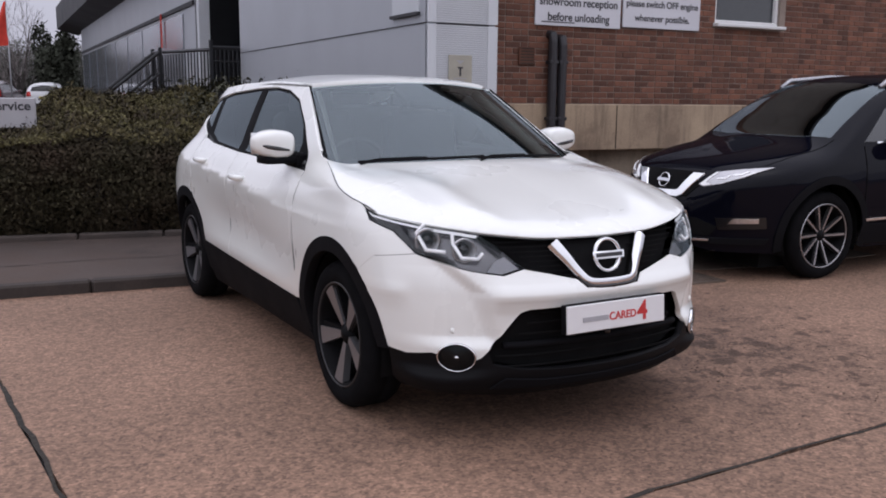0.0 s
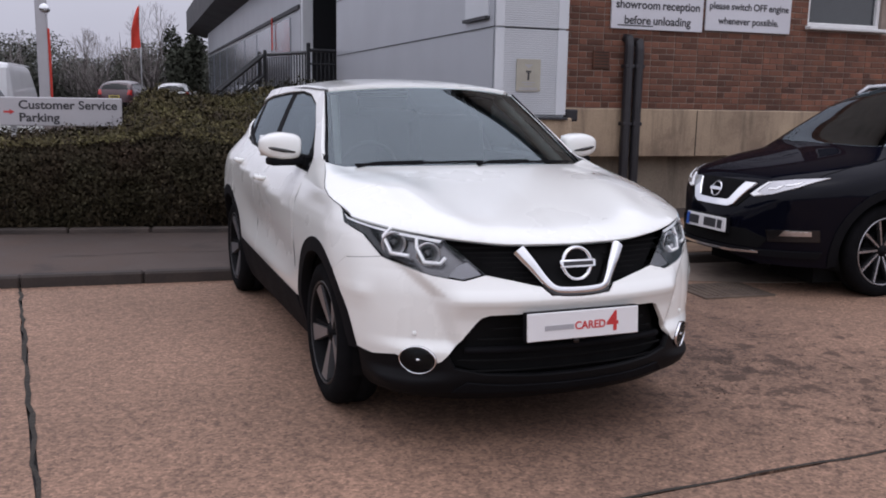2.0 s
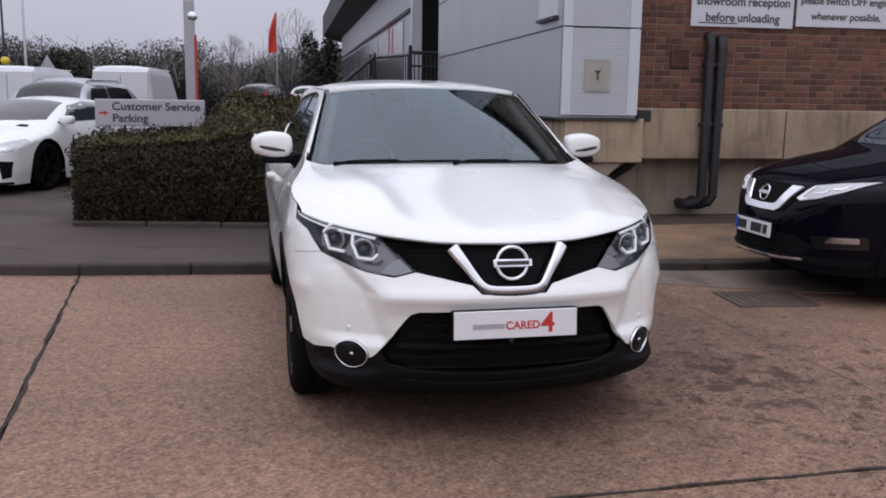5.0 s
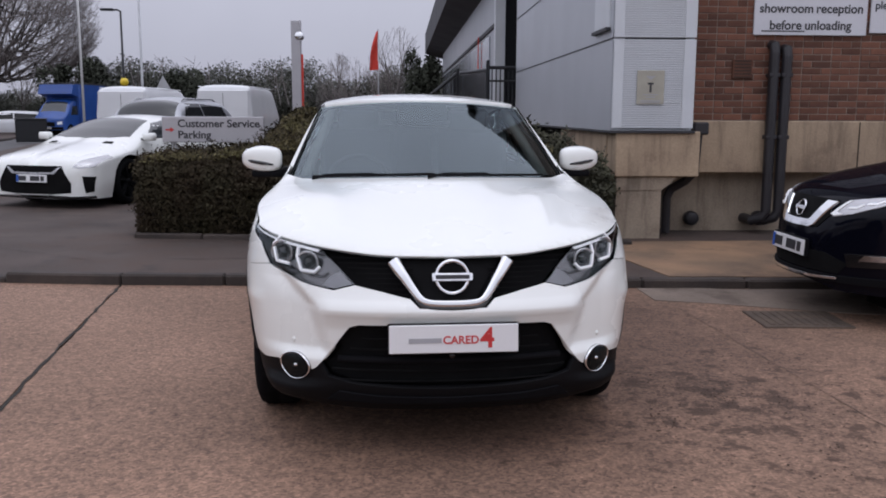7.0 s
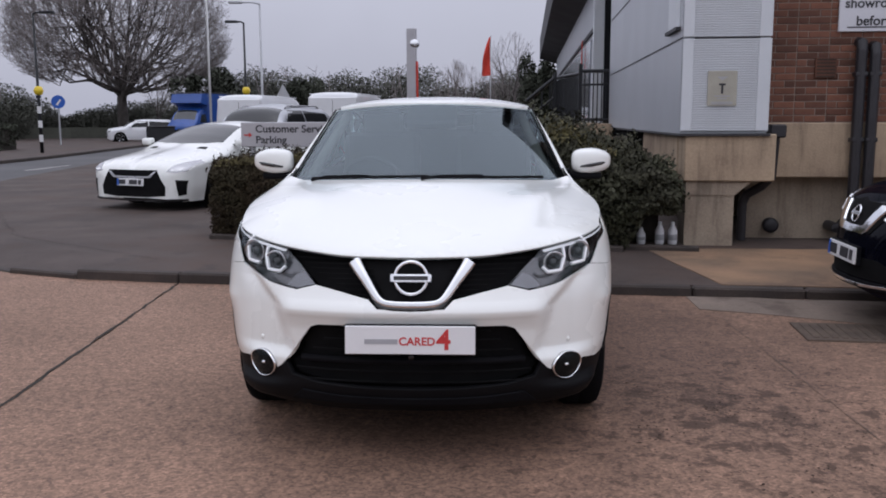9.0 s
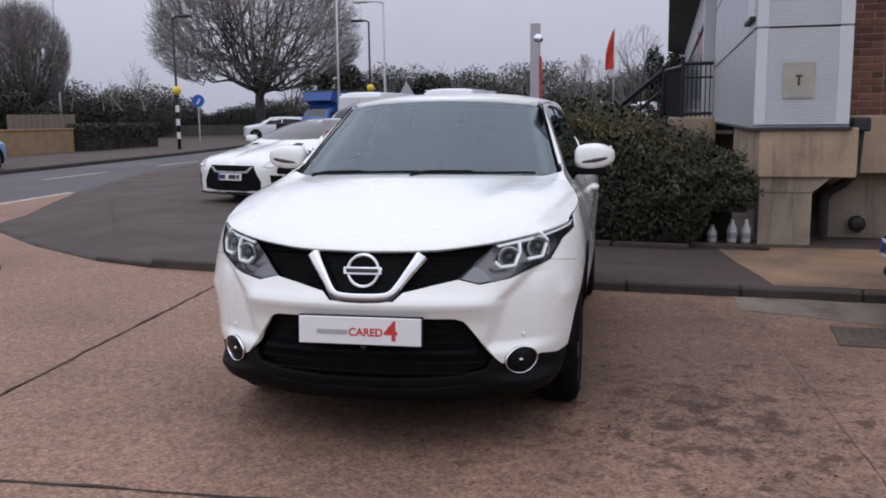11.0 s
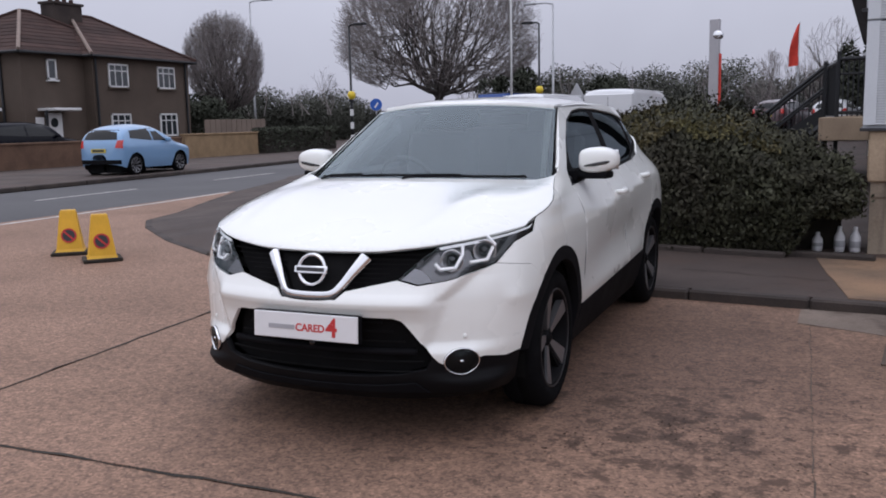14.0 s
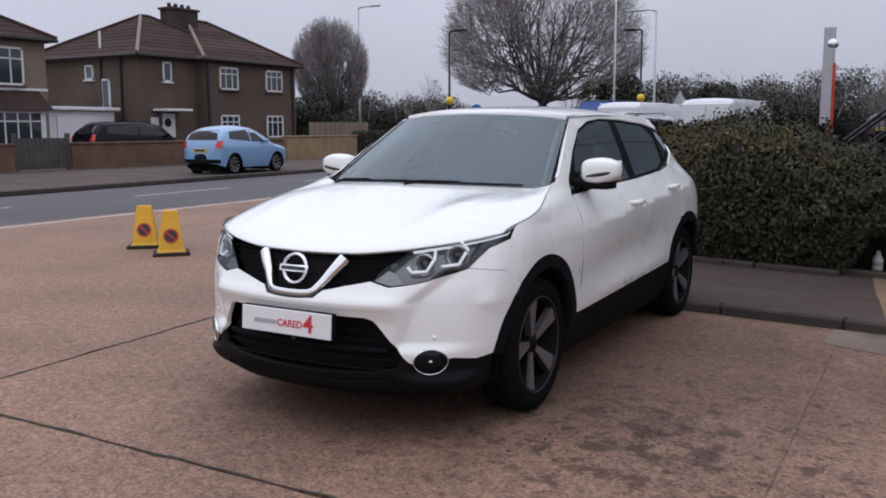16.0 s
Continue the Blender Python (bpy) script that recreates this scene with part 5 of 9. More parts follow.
shut_z = tab((0.517, 0.9525), (0.60, 0.976), (0.75, 1.004), (0.93, 1.046), (1.12, 1.096), (1.27, 1.142))


def shut(y):
    """Where the bonnet's side edge runs along the flank: half width and height."""
    z = shut_z(min(1.27, max(0.517, y)))
    return q_point(*FY(y, z))[0], z


def hood_edge(y):
    """Outer edge of the bonnet at y: half width and height."""
    if y >= 0.517:
        return shut(y)
    lo, hi = 0.5, 0.834
    for _ in range(30):
        md = (lo + hi) / 2
        if hood_lip(md) < y:
            lo = md
        else:
            hi = md
    return lo, lip_z(lo)


HP = 0.62


def hood_z(x, y):
    """Height of the bonnet; its rear edge is drawn down to the foot of the windscreen."""
    a = min(1.0, abs(x) / 0.745)
    yb = base_y(a)
    drop = hood_form(a * 0.745, yb) - (1.106 + 0.022 * (1 - a * a))
    side_w = 1.0 if abs(x) < 0.66 else ease(0.80, 0.66, abs(x))
    return hood_form(x, y) - drop * side_w * ease(yb - 0.55, yb, y)


def base_y(u):
    return 1.02 + 0.245 * abs(u) ** 2.2


def hood_form(x, y):
    a = abs(x)
    if a <= HP or y < hood_lip(HP) + 0.01:
        return hood_plain(x, y)
    xe, ze = hood_edge(y)
    zc = hood_plain(HP, y)
    m = min(0.05, max(-0.5, (zc - hood_plain(HP - 0.02, y)) / 0.02))
    w = max(0.03, xe - HP)
    k = (a - HP) / w
    return zc + m * (a - HP) + (ze - zc - m * w) * k * k


def hood_plain(x, y):
    a = min(0.86, abs(x))
    d = max(0.0, y - hood_lip(min(a, 0.836)))
    cz = lip_z(a) + 0.245 * (min(d, 1.2) / 0.88) ** (0.72 - 0.17 * (a / 0.84) ** 2) * (1 - 0.17 * (a / 0.84) ** 3) * (1 - (a / 0.84) ** 4 * 0.05 / (d + 0.05))
    ridge = 0.46 + 0.10 * min(1, d / 0.8)
    cz += 0.012 * math.exp(-(((a - ridge) / 0.085) ** 2)) * min(1, d / 0.15) - 0.006 * math.exp(-((a / 0.3) ** 2)) * min(1, d / 0.3)
    return cz


def q_hood(x, y):
    return (x, y, hood_z(x, y))


def q_screen(u, v):
    """Windscreen: u across (-1 to 1), v from the scuttle up to the roof."""
    a = abs(u)
    b = Vector((0.745 * u, base_y(u), 1.105 + 0.022 * (1 - a**2)))
    t = Vector((0.594 * u, 1.710 + 0.165 * a**2.2, 1.527 - 0.036 * a**2))
    p = b.lerp(t, v)
    p += Vector((0, -0.55, 0.83)) * (0.014 * math.sin(math.pi * min(1, max(0, v))) * (1 - 0.6 * a**2))
    return tuple(p)


roof_mid = tab((1.68, 1.512), (1.72, 1.532), (1.85, 1.557), (2.1, 1.572), (2.5, 1.582), (3.0, 1.570), (3.5, 1.530), (3.9, 1.462))


def q_roof(x, y):
    return (x, y, roof_mid(y) - 0.052 * (abs(x) / 0.58) ** 2.6)


def circle(cy, cz, r, n=40, a0=0.0, a1=360.0):
    return [(cy + r * math.cos(radians(a0 + (a1 - a0) * i / n)), cz + r * math.sin(radians(a0 + (a1 - a0) * i / n))) for i in range(n + (a1 - a0 < 360))]


def arch_arc(h, z_front, z_back, r=ARCH, n=26):
    """Flank points round a wheel arch, from its front foot over the top to its rear foot."""
    a0 = 180 - math.degrees(math.asin((z_front - HUB_Z) / r))
    a1 = math.degrees(math.asin((z_back - HUB_Z) / r))
    return [(h + r * math.cos(radians(a0 + (a1 - a0) * i / n)), HUB_Z + r * math.sin(radians(a0 + (a1 - a0) * i / n))) for i in range(n + 1)]


def wheel(parent, x, y, z, side, R=0.345, rim=0.245, width=0.215, spokes=5, dark=ALLOY_DARK, face=ALLOY, lip=None, slim=1.0, phase=0.3, blade=False):
    """A road wheel; side is +1 or -1, the way its face looks along x."""
    w = new("wheel")
    w.parent = parent
    w.matrix_basis = pose(x, y, z, 0, 0, 0 if side > 0 else 180)
    h = width / 2
    prof = [(rim - 0.01, -h * 0.8), (rim + 0.012, -h * 0.95), (R - 0.05, -h), (R - 0.015, -h * 0.86), (R, -h * 0.6), (R, -0.005), (R - 0.006, 0), (R, 0.005), (R, h * 0.6), (R - 0.015, h * 0.86), (R - 0.05, h), (rim + 0.012, h * 0.95), (rim - 0.004, h * 0.82), (rim - 0.012, h * 0.5)]
    part("tyre", Geo().lathe(prof, "x", n=56), RUBBER, w, smooth=True)
    r = part("rim", Geo().lathe([(rim + 0.004, h * 0.86), (rim - 0.008, h * 0.90), (rim - 0.016, h * 0.80), (rim - 0.03, 0.0), (rim - 0.05, -h * 0.5), (0.05, -h * 0.5)], "x", n=48), dark, w, smooth=True)
    part("rim_lip", Geo().lathe([(rim + 0.005, h * 0.87), (rim + 0.002, h * 0.93), (rim - 0.003, h * 0.93), (rim - 0.006, h * 0.87)], "x", n=48), lip or face, r, smooth=True)
    part("brake_disc", Geo().lathe([(0.0, -0.01), (0.14, -0.01), (0.14, 0.01), (0.0, 0.01)], "x", n=32), ALLOY_DARK, r, smooth=True)
    for k in range(spokes):
        a = 2 * math.pi * k / spokes + phase
        m = Matrix.Rotation(a, 3, "X")
        k5 = 5 / spokes * slim
        shapes = ((face, "spoke", (-0.017, 0.013, -0.060, 0.030), 0.0), (dark, "spoke_flank", (0.013, 0.026, 0.030, 0.060), -0.012)) if blade else ((face, "spoke", (-0.003, 0.010, -0.040 * k5, 0.020 * k5), 0.0), (dark, "spoke_flank", (0.010, 0.030, 0.020 * k5, 0.070 * k5), -0.014))
        for mt, nm, (i0, i1, o0, o1), dx in shapes:
            pts = [(h * 0.60 + dx, i0, 0.045), (h * 0.60 + dx, i1, 0.045), (h * 0.86 + dx, o1, rim - 0.008), (h * 0.86 + dx, o0, rim - 0.008)]
            back = [(p[0] - 0.035, p[1], p[2]) for p in pts]
            vs = [m @ Vector(p) for p in pts + back]
            part(nm, Geo().add(vs, [(0, 1, 2, 3), (7, 6, 5, 4), (0, 4, 5, 1), (1, 5, 6, 2), (2, 6, 7, 3), (3, 7, 4, 0)]), mt, r)
    part("hub_cap", Geo().lathe([(0.0, h * 0.70), (0.024, h * 0.69), (0.029, h * 0.62), (0.048, h * 0.57), (0.052, h * 0.3)], "x", n=24), dark, r, smooth=True)
    return w


car = thing("car", "pearl white compact crossover parked on the concrete forecourt", "car", pose(0, 0, 0))
ST = (0.022, 0.02)

# inner dark shell behind every gap
under = Geo()
levels = [0.19, 0.24, 0.32, 0.45, 0.60, 0.75, 0.86]
ns = 60
for i, z in enumerate(levels):
    for k in range(-ns, ns + 1):
        s = (k / ns) * (1 + q_tail(z) - 0.12 - q_nose(z) - QD)
        if abs(k / ns) < 0.35:
            s = math.copysign(abs(k / ns) / 0.35, k)
        else:
            s = math.copysign(1 + (abs(k / ns) - 0.35) / 0.65 * (q_tail(z) - 0.12 - q_nose(z) - QD), k)
        x, y, _ = q_point(s, z)
        d = 0.16 if any((y - h) ** 2 + (z - HUB_Z) ** 2 < 0.50**2 for h in HUBS) else 0.05
        under.v.append((math.copysign(max(0.0, abs(x) - d), x), y + (0.075 if abs(s) < 0.9 else 0.0), z))
m = 2 * ns + 1
for i in range(len(levels) - 1):
    for k in range(m - 1):
        under.f.append((i * m + k, i * m + k + 1, (i + 1) * m + k + 1, (i + 1) * m + k))
under.f.append(tuple(range(m - 1, -1, -1)))
part("underbody", under, UNDER, car)

# bonnet
SHUT_Y = [0.54, 0.57, 0.60, 0.65, 0.72, 0.80, 0.88, 0.96, 1.04, 1.11, 1.17, 1.22, 1.26]
side_edge = [(shut(y)[0] - 0.005, y) for y in SHUT_Y]
hood = [(x / 1000, hood_lip(x / 1000)) for x in range(0, 831, 30)] + [(0.834, hood_lip(0.834))] + side_edge + [(0.745 * u / 20, base_y(u / 20) - 0.004) for u in range(19, -1, -1)]
panel("bonnet", PAINT_WHITE, car, "pearl white bonnet with two soft ridges", fn=q_hood, outline=hood, step=(0.03, 0.03), flange=0.025, mirror=True)

for sg2 in (-1, 1):
    gap = [Vector((sg2 * (shut(y)[0] + 0.0005), y, shut(y)[1] + 0.001)) for y in SHUT_Y[:-1]]
    part("bonnet_gap", Geo().tube(gap, [0.0016] * 9 + [0.0014, 0.0012, 0.001], 6), UNDER, car, "dark shut line of the bonnet", smooth=True)

# headlamp outline on the nose
lamp = [FX(0.400, 0.757), FX(0.488, 0.735), FX(0.60, 0.752), FX(0.70, 0.782), FX(0.765, 0.812), FX(0.792, 0.85), FX(0.813, 0.893), FY(0.545, 0.927), FY(0.600, 0.9665), FY(0.545, 0.953), FX(0.79, 0.934), FX(0.70, 0.918), FX(0.60, 0.903), FX(0.545, 0.892), FX(0.47, 0.825)]
# front bumper
bump_edge = [FX(0.0, 0.664), FX(0.138, 0.668), FX(0.175, 0.703), FX(0.29, 0.730), FX(0.400, 0.753)]
low_lamp = [FX(0.488, 0.730), FX(0.60, 0.747), FX(0.70, 0.777), FX(0.77, 0.808)]
arc = arch_arc(HUBS[0], 0.403, 0.43)
cut = next(i for i, p in enumerate(arc) if p[1] > 0.68)
fog = (0.657, 0.394)
bump = bump_edge + low_lamp + [FY(0.47, 0.783), FY(arc[cut][0], arc[cut][1] + 0.003)] + [FY(*p) for p in arc[cut::-1]]
bump += [FX(0.80, 0.392), FX(0.735, 0.408), FX(0.60, 0.378), FX(0.572, 0.392), FX(0.548, 0.418), FX(0.50, 0.478), FX(0.445, 0.556), FX(0.425, 0.580), FX(0.39, 0.592), FX(0.0, 0.597)]
panel("front_bumper", PAINT_WHITE, car, fn=q_point, outline=bump, step=(0.014, 0.011), flange=0.022, mirror=True)
# unpainted lower bumper round the fog lamps and the chin
low = [FX(0.0, 0.205), FX(0.45, 0.205), FX(0.70, 0.215), FY(0.42, 0.225), FY(arc[0][0] + 0.03, 0.26)] + [FY(*arc[0])]
low += [FX(0.80, 0.389), FX(0.735, 0.405), FX(0.60, 0.375), FX(0.572, 0.389), FX(0.545, 0.414), FX(0.52, 0.36), FX(0.40, 0.335), FX(0.2, 0.322), FX(0.0, 0.318)]
panel("lower_bumper", SATIN_BLACK, car, "unpainted black lower bumper", fn=q_point, outline=low, step=ST, flange=0.03, mirror=True, off=-0.002)
chin = [FX(0.0, 0.25), FX(0.52, 0.252), FX(0.47, 0.30), FX(0.30, 0.285), FX(0.0, 0.278)]
panel("skid_plate", PLASTIC, car, fn=q_point, outline=chin, step=ST, flange=0.012, mirror=True, off=0.006)
# lower grille: set-back mesh with slats
intake = [FX(0.0, 0.316), FX(0.2, 0.32), FX(0.40, 0.333), FX(0.52, 0.358), FX(0.548, 0.412), FX(0.50, 0.474), FX(0.445, 0.553), FX(0.39, 0.59), FX(0.0, 0.594)]
panel("lower_grille", UNDER, car, fn=q_point, outline=intake, step=ST, mirror=True, off=-0.06)
for i, z in enumerate((0.345, 0.39, 0.435, 0.48, 0.525, 0.565)):
    w = 0.50 - 0.20 * max(0, (z - 0.41) / 0.18)
    pts = [(w * k / 16, q_point(FX(abs(w * k / 16), z)[0], z)[1] + 0.030, z) for k in range(-16, 17)]
    part("grille_slat", Geo().tube(pts, 0.005 if i != 2 else 0.016, 6), UNDER if i != 2 else PLASTIC, car, smooth=True)
# upper grille: dark mesh, bright V
gr = [FX(0.0, 0.668), FX(0.138, 0.672), FX(0.175, 0.706), FX(0.400, 0.757), FX(0.47, 0.825), FX(0.545, 0.890), FX(0.45, 0.878), FX(0.27, 0.862), FX(0.0, 0.858)]
panel("upper_grille", UNDER, car, "black honeycomb grille", fn=q_point, outline=gr, step=ST, mirror=True, off=-0.045, flange=-0.04)
for i in range(9):
    z = 0.695 + 0.02 * i
    w = 0.16 + 0.33 * (z - 0.69) / 0.17 + 0.03
    for sg2 in (-1, 1):
        x0 = 0.235 if z > 0.83 else 0.16
        pts = [(sg2 * (x0 + (w - x0) * k / 8), q_point(FX(x0 + (w - x0) * k / 8, z)[0], z)[1] + 0.025, z) for k in range(9)]
        part("grille_bar", Geo().tube(pts, 0.004, 4), UNDER, car)
def ribbon(path, widths, height, n=9):
    """A rounded raised band on the nose along points (x, z)."""
    g2 = Geo()
    pts = [Vector(q_point(math.copysign(FX(abs(x), z)[0], x), z)) for x, z in path]
    for i, p in enumerate(pts):
        t = (pts[min(i + 1, len(pts) - 1)] - pts[max(i - 1, 0)]).normalized()
        x, z = path[i]
        s0 = math.copysign(FX(abs(x), z)[0], x)
        nr = (Vector(q_point(s0 + 0.01, z)) - p).cross(Vector(q_point(s0, z + 0.01)) - p).normalized()
        bb = t.cross(nr).normalized()
        for k in range(n):
            u = k / (n - 1)
            rise = min(1.0, (u / 0.62) ** 0.75 * 0.58 + 0.42) if u < 0.62 else max(0.0, 1 - ((u - 0.62) / 0.38) ** 2.2)
            g2.v.append(p + bb * ((0.5 - u) * widths[i]) + nr * ((rise if 0 < k else 0.0) * height - 0.012))
    g2.f = [(i * n + k, i * n + k + 1, (i + 1) * n + k + 1, (i + 1) * n + k) for i in range(len(pts) - 1) for k in range(n - 1)]
    return g2


vp = smooth([(-0.241, 0.853), (-0.20, 0.796), (-0.152, 0.727), (-0.118, 0.691), (-0.06, 0.686), (0.0, 0.685), (0.06, 0.686), (0.118, 0.691), (0.152, 0.727), (0.20, 0.796), (0.241, 0.853)], False, 2)
part("grille_chrome", ribbon(vp, [0.036 + 0.026 * min(1.0, max(0.0, (z - 0.68) / 0.17)) for _, z in vp], 0.026), CHROME, car, "polished chrome V in the grille", smooth=True)
vl = [(x, z - 0.019) for x, z in vp if z < 0.74]
part("grille_lip", ribbon(vl, [0.026] * len(vl), 0.016), GLOSS_BLACK, car, "dark lower edge of the grille trim", smooth=True)
panel("grille_centre", UNDER, car, fn=q_point, outline=[FX(0, 0.699), FX(0.088, 0.704), FX(0.106, 0.715), FX(0.147, 0.77), FX(0.208, 0.864), FX(0, 0.860)], step=(0.02, 0.02), mirror=True, off=-0.030)
bd = new("front_emblem")
bd.parent, bd.matrix_basis = car, pose(0, 0.022, 0.788, -10, 0, 0)
part("emblem_ring", Geo().lathe([(0.058, -0.006), (0.063, -0.018), (0.071, -0.018), (0.075, -0.004), (0.071, 0.006), (0.058, 0.006)], "y", n=48, close=True), CHROME, bd, smooth=True)
autosmooth(part("emblem_bar", Geo().box((0, -0.016, 0), (0.168, 0.016, 0.033), bev=0.004), CHROME, bd))
part("emblem_inset", Geo().box((0, -0.0245, 0), (0.14, 0.002, 0.017)), INK, bd)

# fog lamps
for sg2 in (-1, 1):
    fx, fz = fog
    c = Vector(q_point(FX(fx, fz)[0], fz))
    f2 = new("fog_lamp")
    tg = Vector(q_point(FX(fx + 0.07, fz)[0], fz)) - Vector(q_point(FX(fx - 0.07, fz)[0], fz))
    yaw = math.degrees(math.atan2(tg.y, tg.x))
    f2.parent, f2.matrix_basis = car, pose(sg2 * (c.x + 0.002), c.y - 0.003, c.z, 0, 0, sg2 * yaw)
    f2.scale = (1.16, 1, 0.84)
    part("fog_ring", Geo().lathe([(0.0645, 0.002), (0.066, -0.006), (0.068, -0.008), (0.070, -0.007), (0.0715, -0.002), (0.0715, 0.002)], "y", n=40), CHROME, f2, "bright chrome ring", smooth=True)
    part("fog_bowl", Geo().lathe([(0.073, 0.035), (0.0710, 0.001), (0.065, -0.003), (0.05, 0.0), (0.03, 0.0015), (0.0, 0.002)], "y", n=32), UNDER, f2, smooth=True)
    part("fog_lens", Geo().lathe([(0.0, -0.012), (0.03, -0.010), (0.061, -0.004)], "y", n=32), GLASS_LAMP, f2, smooth=True)
    part("fog_bulb", Geo().lathe([(0.0, -0.006), (0.008, -0.004), (0.012, 0.001)], "y", n=20), CHROME, f2, smooth=True)
    for piece in f2.children:  # follow the curve of the corner
        for vt in piece.data.vertices:
            lx = vt.co.x * 1.16 * sg2
            wx, wz = c.x + lx * math.cos(math.radians(yaw)), fz + vt.co.z * 0.84
            vt.co.y += (q_point(FX(wx, wz)[0], wz)[1] - (c.y + lx * math.sin(math.radians(yaw)))) * math.cos(math.radians(yaw)) * 0.85
    part("parking_sensor", Geo().lathe([(0.0, -0.003), (0.010, -0.003), (0.012, 0.004)], "y", q_point(FX(0.66, 0.50)[0], 0.50) if sg2 > 0 else tuple(a * b for a, b in zip(q_point(FX(0.66, 0.50)[0], 0.50), (-1, 1, 1))), 16), PAINT_WHITE, car, smooth=True)

# headlamps: clear lens over a grey housing with two bright bowls and light guides
for sg2 in (-1, 1):
    hl = new("headlamp")
    hl.parent = car

    def put(nm, mt, outline, off, flange=0.0, lab="", st=(0.015, 0.012)):
        gq = sheet(fn=q_point, outline=outline, step=st, off=off, flange=flange)
        gq = gq if sg2 > 0 else flipped(gq)
        return part(nm, gq, mt, hl, lab, normals=gq.n)

    put("housing", LAMP_DARK, lamp, -0.055, -0.05)
    ln = put("lens", GLASS_LAMP, lamp, 0.001)
    ln.visible_shadow = False
    put("black_mask", GLOSS_BLACK, [FX(0.735, 0.805), FX(0.768, 0.816), FX(0.791, 0.853), FX(0.812, 0.894), FY(0.543, 0.927), FY(0.592, 0.963), FY(0.545, 0.951), FX(0.80, 0.932), FX(0.785, 0.88)], -0.012)
    put("lamp_brow", DRL, [FX(0.55, 0.888), FX(0.62, 0.900), FX(0.72, 0.915), FX(0.80, 0.932), FY(0.545, 0.949), FY(0.585, 0.9595), FY(0.545, 0.942), FX(0.80, 0.924), FX(0.72, 0.905), FX(0.62, 0.889), FX(0.56, 0.878)], -0.008, 0.006, "white light strip along the brow")
    put("side_reflector", ALLOY_FACE, [FX(0.415, 0.760), FX(0.49, 0.742), FX(0.545, 0.750), FX(0.50, 0.795), FX(0.465, 0.808)], -0.02, 0.01)
    for cx, cz, r, nm in ((0.600, 0.826, 0.047, "inner_bowl"), (0.715, 0.860, 0.048, "outer_bowl")):
        c = Vector(q_point(FX(cx, cz)[0], cz))
        e2 = 0.01
        t1 = (Vector(q_point(FX(cx + e2, cz)[0], cz)) - c).normalized()
        nrm = Vector((t1.y, -t1.x, 0))
        ang = math.degrees(math.atan2(nrm.x, -nrm.y)) * 0.55
        pm = pose(sg2 * c.x, c.y + 0.03, c.z, 0, 0, sg2 * ang)
        bo = part(nm, Geo().lathe([(0.018, 0.035), (0.028, 0.025), (r - 0.006, 0.0), (r, -0.004), (r + 0.004, 0.002)], "y", n=32), LAMP_GREY, hl, smooth=True, at=pm)
        part("bowl_rim", Geo().lathe([(r + 0.001, 0.002), (r + 0.002, -0.004), (r + 0.004, -0.003), (r + 0.004, 0.004)], "y", n=36), CHROME, hl, "bright rim", smooth=True, at=pm)
        part("projector", Geo().lathe([(0.0, -0.006), (0.016, 0.0), (0.026, 0.014), (0.028, 0.03)], "y", n=24), GLOSS_BLACK, hl, smooth=True, at=pm)
    for guide in (((0.721, 0.925), (0.752, 0.890), (0.735, 0.826), (0.664, 0.818)), ((0.640, 0.887), (0.645, 0.853), (0.627, 0.799), (0.570, 0.795), (0.542, 0.822))):
        pts = []
        for (ax, az), (bx, bz) in zip(guide, guide[1:]):
            for i in range(6):
                x, z = ax + (bx - ax) * i / 6, az + (bz - az) * i / 6
                px, py2, pz = q_point(FX(x, z)[0], z)
                pts.append((sg2 * (px - 0.002), py2 + 0.007, pz))
        part("light_guide", Geo().tube(pts, 0.0084, 8), DRL, hl, "white boomerang light guide", smooth=True)

# front wings, doors, rear quarters
BELT = [(1.43, 1.070), (1.80, 1.082), (2.5, 1.100), (3.14, 1.130), (3.45, 1.195), (3.78, 1.315)]
DLO_TOP = [(3.80, 1.345), (3.62, 1.405), (3.2, 1.462), (2.75, 1.490), (2.4, 1.497), (2.15, 1.478), (1.93, 1.425), (1.70, 1.30), (1.50, 1.155)]
SILL = lambda y: 0.425 + 0.033 * (y - 1.38)
wing = [FY(arc[cut][0], arc[cut][1] + 0.0045), FY(0.4715, 0.7850), FX(0.7712, 0.8105), FX(0.797, 0.853), FX(0.818, 0.891), FY(0.552, 0.924), FY(0.612, 0.9690)]
edge3 = [FY(y, shut(y)[1] + 0.001) for y in SHUT_Y if y > 0.63] + [FY(1.31, 1.145), FY(1.36, 1.168), FY(1.42, 1.12), FY(1.411, 1.03), FY(1.3885, 0.85), FY(1.3785, 0.55), FY(1.3745, SILL(1.3745))]
wing = wing + edge3 + [FY(*p) for p in reversed(arc[cut + 1:])]
panel("front_wing", PAINT_WHITE, car, fn=q_point, outline=wing, step=ST, flange=0.007, pair=True)


def side(name, mt, outline, lab="", off=0.0, flange=0.014, holes=(), step=(0.03, 0.025)):
    return panel(name, mt, car, lab, pair=True, fn=q_side, outline=outline, holes=holes, off=off, flange=flange, step=step)


fd = [(1.376, SILL(1.376)), (2.50, SILL(2.5)), (2.535, 0.70), (2.54, 0.90), (2.545, 1.098), (1.80, 1.080), (1.43, 1.066), (1.412, 1.03), (1.39, 0.85), (1.38, 0.55)]
front_doors = side("front_door", PAINT_WHITE, fd, flange=0.007)
arc_r = arch_arc(HUBS[1], SILL(3.05), 0.42)
